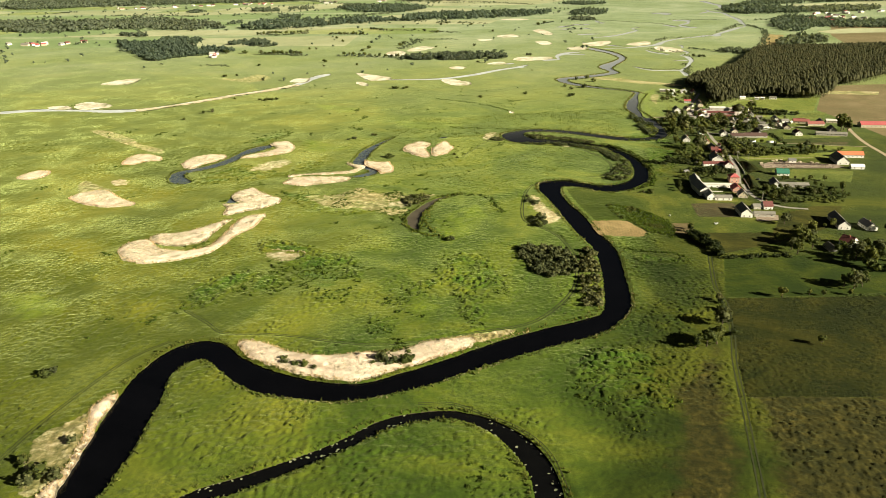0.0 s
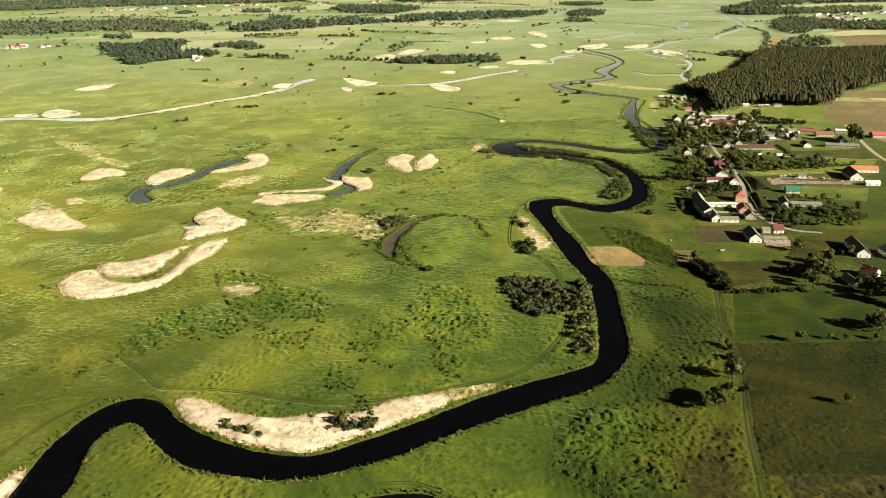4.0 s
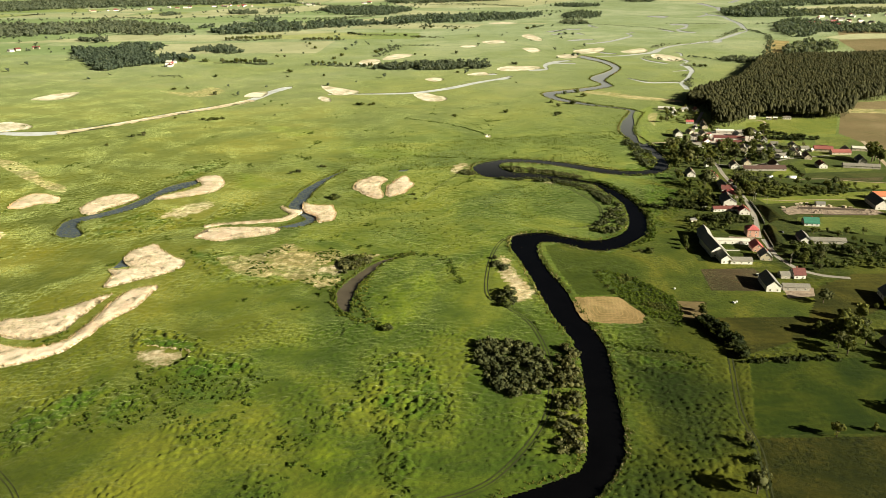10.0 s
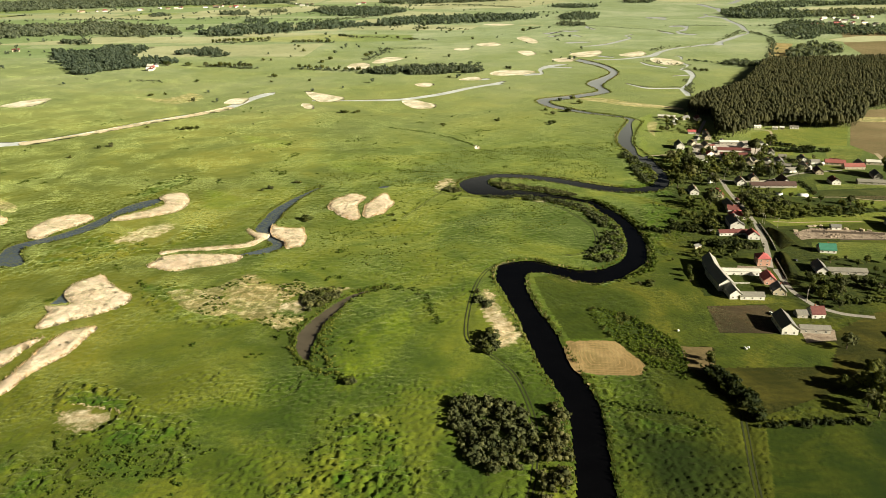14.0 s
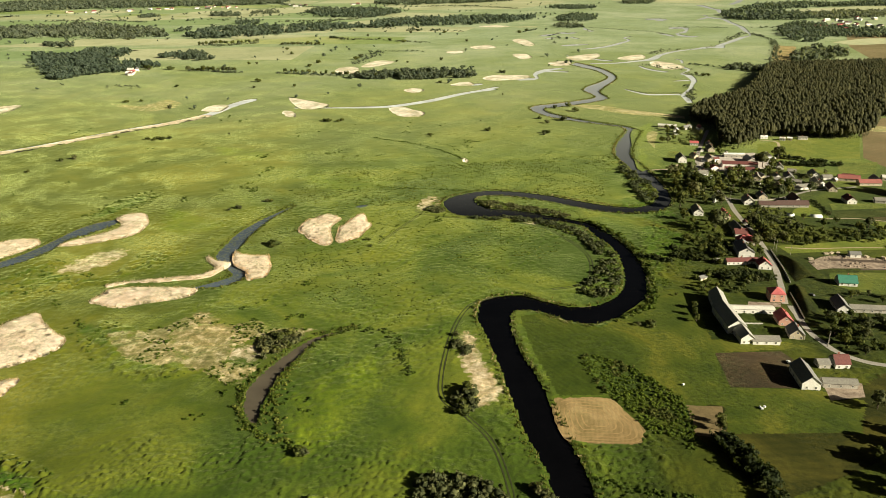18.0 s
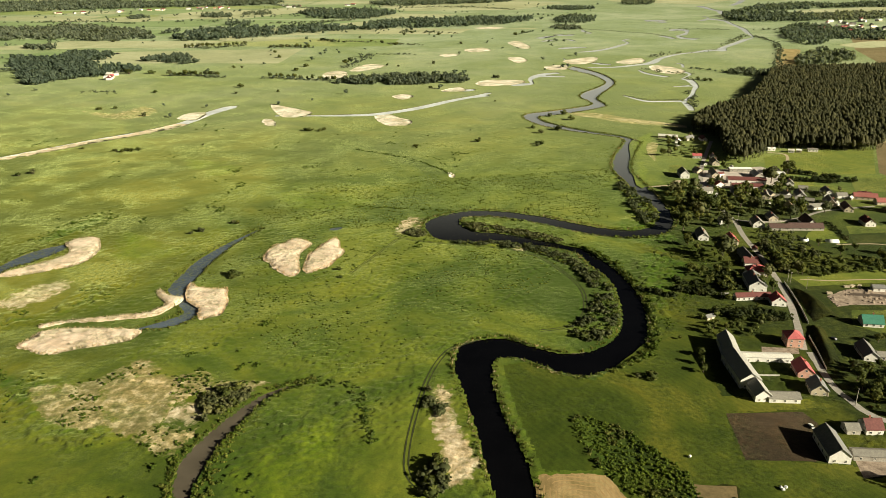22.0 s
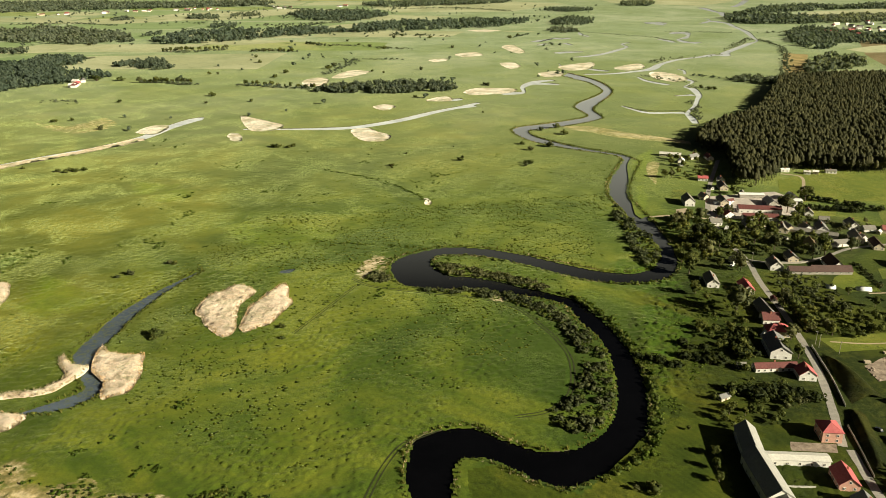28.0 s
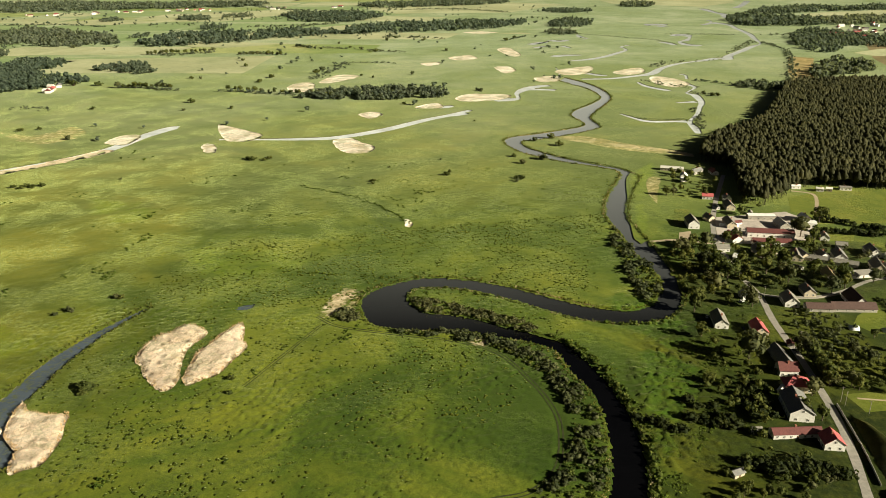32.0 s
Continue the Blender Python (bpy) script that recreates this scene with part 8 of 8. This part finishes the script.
fringe(RIVER_LEFT, 31, "fringe of sedge on the river's west bank")
fringe(RIVER_RIGHT, 32, "fringe of sedge on the river's east bank")
for i, loop in enumerate(WATERS[NP:NP + 4]):
    fringe(np.vstack([loop, loop[:1]]), 33 + i, "fringe of sedge round the oxbow")


def dry_shore(line, seed, label):
    """Pale dead reeds lying along a bank, in stretches."""
    r = np.random.default_rng(seed)
    n = 14
    d = np.gradient(line, axis=0)
    side = np.c_[-d[:, 1], d[:, 0]] / np.maximum(np.hypot(d[:, 0], d[:, 1]), 1e-6)[:, None]
    p = np.repeat(line, n, 0) + np.repeat(side, n, 0) * r.normal(0, 0.9, (len(line) * n, 1)) + r.uniform(-2, 2, (len(line) * n, 2))
    p = p[~on_water(p)]
    p = p[drift(p, 0.016, seed) + 0.6 * drift(p, 0.09, seed + 3) > 0.08]
    k = len(p)
    size = r.uniform(0.6, 1.5, k)
    v, f = strewn(STALKS, np.c_[p, np.zeros(k)], np.c_[size * 1.3, size * 1.3, size * r.uniform(0.3, 0.8, k)], r.uniform(0, 6.3, k), r)
    stuff("dry_reeds", v, f, M_STALK, label, "reeds")


dry_shore(RIVER_LEFT, 81, "pale dead reeds along the river's west bank")
dry_shore(RIVER_RIGHT, 82, "pale dead reeds along the river's east bank")


def bank_shrubs(line, seed, material=None, label="low bushes and rank herbs along the bank", spread=2.0, thick=0.45, big=1.0):
    """Low bushes and rank herbs along a bank, in clumps."""
    r = np.random.default_rng(seed)
    p = np.repeat(line, 3, 0) + r.normal(0, spread, (len(line) * 3, 2))
    d = drift(p, 0.03, seed * 1.7)
    p = p[~on_water(p) & (r.uniform(0, 1, len(p)) < np.clip(thick + 1.2 * d, 0.08, 1))]
    k = len(p)
    size = big * r.uniform(0.8, 2.6, k) * r.uniform(0.7, 1.2, k)
    v, f = strewn(SEDGE, np.c_[p, np.zeros(k)], np.c_[size * 1.2, size * 1.2, size * 0.8], r.uniform(0, 6.3, k), r)
    stuff("bank_shrubs", v, f, material or M_BANKLEAF, label, "bushes")


for i, line in enumerate((RIVER_LEFT, RIVER_RIGHT, WATERS[NP], WATERS[NP + 1], WATERS[NP + 2], WATERS[NP + 3])):
    bank_shrubs(line, 51 + i)


bank_shrubs(WATERS[NP + 2], 66, M_SEDGE, "rank sedge along the muddy creek", 1.6, 0.9)
for i, line in enumerate((SWALE_A, SWALE_B, SWALE_C, SWALE_D, SWALE_E, SWALE_F, SWALE_G)):
    course = spline(line, False, 5.0 if i in (2, 5) else 2.0)
    bank_shrubs(course, 71 + i, M_SEDGE, "band of rank sedge in an old river course", 1.5, 0.85)
    if i in (0, 1, 6):
        bank_shrubs(course, 171 + i, M_BANKLEAF, "band of rank green herbs in an old river course", 2.4, 1.1)


east = RIVER_RIGHT[(RIVER_RIGHT[:, 1] > 700) & (RIVER_RIGHT[:, 1] < 975) & (RIVER_RIGHT[:, 0] > 195)]
for k, m in enumerate((M_BANKLEAF, M_SEDGE)):
    bank_shrubs(east + (3.0 + 1.5 * k, 0), 181 + k, m, "tall bushy herbs crowding the river's east bank", 1.6, 0.9, 1.5)


def lily_pads():
    r = np.random.default_rng(61)
    loop = WATERS[NP + 3]
    p = np.repeat(loop, 5, 0) + r.normal(0, 1.6, (len(loop) * 5, 2))
    p = p[inside(p, loop)]
    p = p[r.uniform(0, 1, len(p)) < np.clip(0.35 + 1.2 * drift(p, 0.03, 2.0), 0.05, 1)]
    pads = []
    for _ in range(5):
        t = np.linspace(0, 2 * math.pi, 9)[:-1]
        q = r.uniform(0.6, 1.2, 8)
        pads.append((np.vstack([[0, 0, 0.02], np.c_[np.cos(t) * q, np.sin(t) * q * 0.7, np.zeros(8)]]), np.array([(0, 1 + i, 1 + (i + 1) % 8) for i in range(8)])))
    k = len(p)
    size = r.uniform(0.3, 1.1, k)
    v, f = strewn(pads, np.c_[p, -0.6 + 0.06 + r.uniform(0, 0.08, k)], np.c_[size, size, np.ones(k)], r.uniform(0, 6.3, k), r)
    stuff("lily_pads", v, f, M_PAD, "pale floating pads along the oxbow's edges", "water plants")


lily_pads()

# ---- utility poles along the village road ----
def utility_pole(x, y, turn):
    root = tagged(new("utility_pole"), "weathered wooden utility pole beside the village road", "pole", group="utility poles")
    root.matrix_basis = pose(x, y, 0, 0, 0, turn)
    bm = bmesh.new()
    bmesh.ops.create_cone(bm, cap_ends=True, segments=10, radius1=0.16, radius2=0.1, depth=9.5, matrix=Matrix.Translation((0, 0, 4.5)))
    part("pole", bm, M_POLE, root)
    bm = bmesh.new()
    box(bm, -0.9, 0.9, -0.06, 0.06, 8.5, 8.64)
    arm = part("crossarm", bm, M_POLE, root)
    for q in (-0.75, 0, 0.75):
        bm = bmesh.new()
        bmesh.ops.create_cone(bm, cap_ends=True, segments=8, radius1=0.06, radius2=0.04, depth=0.2, matrix=Matrix.Translation((q, 0, 8.74)))
        part("insulator", bm, M_FRAME, arm)


for k, (x, y) in enumerate(POLES):
    utility_pole(x, y, 20 * k)


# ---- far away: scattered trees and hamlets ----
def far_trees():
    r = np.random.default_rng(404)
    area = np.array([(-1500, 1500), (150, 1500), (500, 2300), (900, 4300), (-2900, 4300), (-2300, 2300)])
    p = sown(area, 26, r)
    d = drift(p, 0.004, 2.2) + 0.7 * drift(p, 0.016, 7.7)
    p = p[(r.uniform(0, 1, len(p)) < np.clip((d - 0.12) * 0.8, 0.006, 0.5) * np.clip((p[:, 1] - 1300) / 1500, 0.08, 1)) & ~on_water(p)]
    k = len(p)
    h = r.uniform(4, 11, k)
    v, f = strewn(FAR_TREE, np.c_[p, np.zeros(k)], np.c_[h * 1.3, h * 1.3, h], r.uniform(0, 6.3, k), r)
    stuff("far_trees", v, f, M_HAZELEAF, "scattered trees and bushes over the far fields", "trees")


far_trees()


def far_house(x, y, turn, long, roof, wall):
    root = tagged(new("house"), "small far-off house with pale walls", "house", group="far hamlet")
    root.matrix_basis = pose(x, y, 0, 0, 0, turn)
    bm = bmesh.new()
    box(bm, -long / 2, long / 2, -4.5, 4.5, 0, 4.5)
    part("wall", bm, M_WALLS[wall], root)
    bm = bmesh.new()
    v = [bm.verts.new(q) for q in ((-long / 2 - 0.5, -5, 4.3), (long / 2 + 0.5, -5, 4.3), (long / 2 + 0.5, 5, 4.3), (-long / 2 - 0.5, 5, 4.3), (-long / 2 - 0.5, 0, 8), (long / 2 + 0.5, 0, 8))]
    for q in ((0, 1, 5, 4), (2, 3, 4, 5), (1, 2, 5), (3, 0, 4), (3, 2, 1, 0)):
        bm.faces.new([v[i] for i in q])
    part("roof", bm, M_ROOFS[roof], root)


r_ham = np.random.default_rng(505)
for x0, y0, x1, y1, n, off in HAMLETS:
    for i in range(int(n)):
        u = r_ham.uniform()
        far_house(x0 + (x1 - x0) * u + r_ham.normal(0, off), y0 + (y1 - y0) * u + r_ham.normal(0, off), r_ham.uniform(0, 180), r_ham.uniform(10, 24),
                  ("white", "pale", "red", "ash", "slate", "maroon")[int(r_ham.integers(6))], ("white", "white", "cream")[int(r_ham.integers(3))])


# ---- small things of the village ----
M_CARPAINT = mottled("car_paint_white", (0.62, 0.62, 0.62), (0.74, 0.74, 0.74), 4.0, 0.25, 0.0, 0.01, 0.5)
M_CARDARK = mottled("car_paint_dark", (0.03, 0.035, 0.05), (0.05, 0.055, 0.075), 4.0, 0.25, 0.0, 0.01, 0.5)
M_TYRE = mottled("rubber", (0.015, 0.015, 0.015), (0.03, 0.03, 0.03), 4.0, 0.9)
M_FOIL = mottled("white_foil", (0.7, 0.71, 0.72), (0.82, 0.83, 0.84), 0.8, 0.4)
M_PALLET = mottled("stacked_blocks", (0.36, 0.3, 0.22), (0.52, 0.44, 0.33), 1.5)


def car(x, y, turn, paint, label):
    root = tagged(new("car"), label, "car")
    root.matrix_basis = pose(x, y, 0.09, 0, 0, turn)
    bm = bmesh.new()
    box(bm, -2.1, 2.1, -0.85, 0.85, 0.3, 0.85)
    bmesh.ops.bevel(bm, geom=bm.edges[:], offset=0.12, segments=2, affect="EDGES")
    part("body", bm, paint, root)
    bm = bmesh.new()
    v = [bm.verts.new(q) for q in ((-1.7, -0.78, 0.83), (1.0, -0.78, 0.83), (1.0, 0.78, 0.83), (-1.7, 0.78, 0.83), (-1.3, -0.62, 1.42), (0.35, -0.62, 1.42), (0.35, 0.62, 1.42), (-1.3, 0.62, 1.42))]
    for q in ((0, 1, 5, 4), (1, 2, 6, 5), (2, 3, 7, 6), (3, 0, 4, 7)):
        bm.faces.new([v[i] for i in q])
    part("windows", bm, M_GLASS, root, "dark car windows")
    bm = bmesh.new()
    box(bm, -1.32, 0.37, -0.64, 0.64, 1.4, 1.46)
    part("roof", bm, paint, root)
    for wx in (-1.3, 1.3):
        for wy in (-0.8, 0.8):
            bm = bmesh.new()
            bmesh.ops.create_cone(bm, cap_ends=True, segments=16, radius1=0.32, radius2=0.32, depth=0.22, matrix=Matrix.Translation((wx, wy, 0.32)) @ Matrix.Rotation(math.pi / 2, 4, "X"))
            part("wheel", bm, M_TYRE, root, "black car tyre")


for k, (x, y, turn) in enumerate(CARS):
    car(x, y, turn, M_CARPAINT if k % 3 else M_CARDARK, "white car parked beside the village road" if k % 3 else "dark car parked beside the village road")


def polytunnel(x, y, turn, long):
    root = tagged(new("polytunnel"), "white plastic-covered garden polytunnel", "greenhouse", group="polytunnels")
    root.matrix_basis = pose(x, y, 0, 0, 0, turn)
    v, f = [], []
    for i in range(9):
        t = math.pi * i / 8
        v += [(-long / 2, 2.4 * math.cos(t), 2.3 * math.sin(t)), (long / 2, 2.4 * math.cos(t), 2.3 * math.sin(t))]
    f = [(2 * i, 2 * i + 1, 2 * i + 3, 2 * i + 2) for i in range(8)] + [tuple(range(0, 18, 2)), tuple(range(17, 0, -2))]
    part("cover", mesh_of("cover", v, f, M_FOIL, True), None, root)
    for s in (-long / 2 - 0.02, long / 2 + 0.02):
        bm = bmesh.new()
        box(bm, s - 0.03, s + 0.03, -0.5, 0.5, 0, 1.9)
        part("door", bm, M_FRAME, root)


for x, y, turn, long in TUNNELS:
    polytunnel(x, y, turn, long)


def block_stack(x, y, turn, w):
    root = tagged(new("block_stack"), "stack of building blocks on pallets in the sandy yard", "building blocks", group="stacks in the yard")
    root.matrix_basis = pose(x, y, 0.05, 0, 0, turn)
    for i in range(3):
        for j in range(2):
            bm = bmesh.new()
            box(bm, i * 1.25 - 1.8, i * 1.25 - 0.7, j * 1.2 - 1.1, j * 1.2 - 0.05, 0.14, 1.2 * w)
            part("block_pack", bm, M_PALLET, root)
            bm = bmesh.new()
            box(bm, i * 1.25 - 1.85, i * 1.25 - 0.65, j * 1.2 - 1.15, j * 1.2, 0, 0.13)
            part("pallet", bm, M_POLE, root)


for k, (x, y) in enumerate(STACKS):
    block_stack(x, y, 25 * k, 0.8 + 0.25 * (k % 3))


def rubble():
    r = np.random.default_rng(91)
    heaps = [ball(r, 0.5, 0.35) for _ in range(5)]
    p = sown(np.array(P_sandlot), 2.4, r)
    p = p[drift(p, 0.08, 6.0) > 0.02]
    k = len(p)
    size = r.uniform(0.5, 2.2, k)
    v, f = strewn(heaps, np.c_[p, np.full(k, 0.1)], np.c_[size * 1.3, size, size * 0.6], r.uniform(0, 6.3, k), r)
    stuff("rubble", v, f, M_RUBBLE, "heaps of broken rubble and earth in the building yard", "rubble")


rubble()


def bale(x, y, turn):
    root = tagged(new("silage_bale"), "round silage bale wrapped in white foil", "bale", group="bales in the meadow")
    root.matrix_basis = pose(x, y, 0.65, 90, 0, turn)
    bm = bmesh.new()
    bmesh.ops.create_cone(bm, cap_ends=True, segments=20, radius1=0.65, radius2=0.65, depth=1.2)
    bmesh.ops.bevel(bm, geom=[e for e in bm.edges if len(e.link_faces) == 2 and max(len(q.verts) for q in e.link_faces) > 4], offset=0.1, segments=2, affect="EDGES")
    part("wrap", bm, M_FOIL, root)


for k, (x, y) in enumerate(BALES):
    bale(x, y, 40 * k)


def fence(name, line, height, gap, material, label):
    """A fence of posts and panels along a line."""
    c = spline(line, False, gap)
    keep = [c[0]]
    for q in c[1:]:
        if math.hypot(*(q - keep[-1])) >= gap:
            keep.append(q)
    root = tagged(new(name), label, "fence")
    post = box_mesh("post", material, -0.14, 0.14, -0.14, 0.14, -0.1, height + 0.12)
    panel = box_mesh("panel", material, 0, 1, -0.09, 0.09, 0.05, height)
    for a0, b0 in zip(keep, keep[1:]):
        d = b0 - a0
        t = math.degrees(math.atan2(d[1], d[0]))
        o = new("post", post)
        o.parent, o.matrix_basis = root, pose(*a0, 0)
        o = new("panel", panel)
        o.parent, o.matrix_basis = root, pose(*a0, 0, 0, 0, t) @ Matrix.Diagonal((math.hypot(*d), 1, 1, 1))


def road_bank(foot, crest, tall, label):
    """A grassy bank above the road: steep towards the road, falling gently behind its crest."""
    a, b = spline(foot, False, 3), spline(crest, False, 3)
    n = 40
    a, b = (np.array([np.interp(np.linspace(0, 1, n), np.linspace(0, 1, len(q)), q[:, k]) for k in (0, 1)]).T for q in (a, b))
    r = np.random.default_rng(12)
    ends = np.sin(np.linspace(0.25, math.pi - 0.25, n)) ** 0.5
    rows = []
    for u, h in ((0.0, -0.3), (0.25, 0.3), (0.5, 0.6), (0.75, 0.86), (1.0, 1.0), (1.3, 0.75), (1.7, 0.4), (2.1, 0.1), (2.3, -0.1)):
        p = a + (b - a) * min(u, 1) + (5.0 * max(u - 1, 0), 0) + r.normal(0, 0.25, (n, 2))
        rows.append(np.c_[p, tall * h * ends + r.normal(0, 0.08, n)])
    v = np.vstack(rows)
    f = [(k * n + i, k * n + i + 1, (k + 1) * n + i + 1, (k + 1) * n + i) for k in range(len(rows) - 1) for i in range(n - 1)]
    # rough dark grass deepens the bank's shadow through its colour
    tagged(new("bank", mesh_of("bank", v, f, M_FIELD_B, True)), label, "bank", kind="structure")


road_bank(BANK_FOOT_A, BANK_CREST_A, 4.6, "steep dark grassy bank between the road and the building yard")
road_bank(BANK_FOOT_B, BANK_CREST_B, 3.6, "steep dark grassy bank above the village road")
fence("concrete_fence", WALL_LINE, 1.5, 2.4, M_CONCRETE, "pale concrete panel fence along the village road")
fence("board_wall", YARD_WALL, 1.9, 3.0, M_OLDBOARD, "long low wall of dark weathered boards in the building yard")
fence("board_wall", YARD_EDGE, 0.9, 3.0, M_OLDBOARD, "low dark board edging along the building yard")
fence("concrete_fence", WALL_LOW, 1.2, 2.4, M_CONCRETE, "low pale garden wall by the barn")
fence("board_fence", FENCE_A, 1.3, 2.4, M_POLE, "weathered board fence along the gardens")
fence("board_fence", FENCE_B, 1.3, 2.4, M_POLE, "weathered board fence along the side lane")
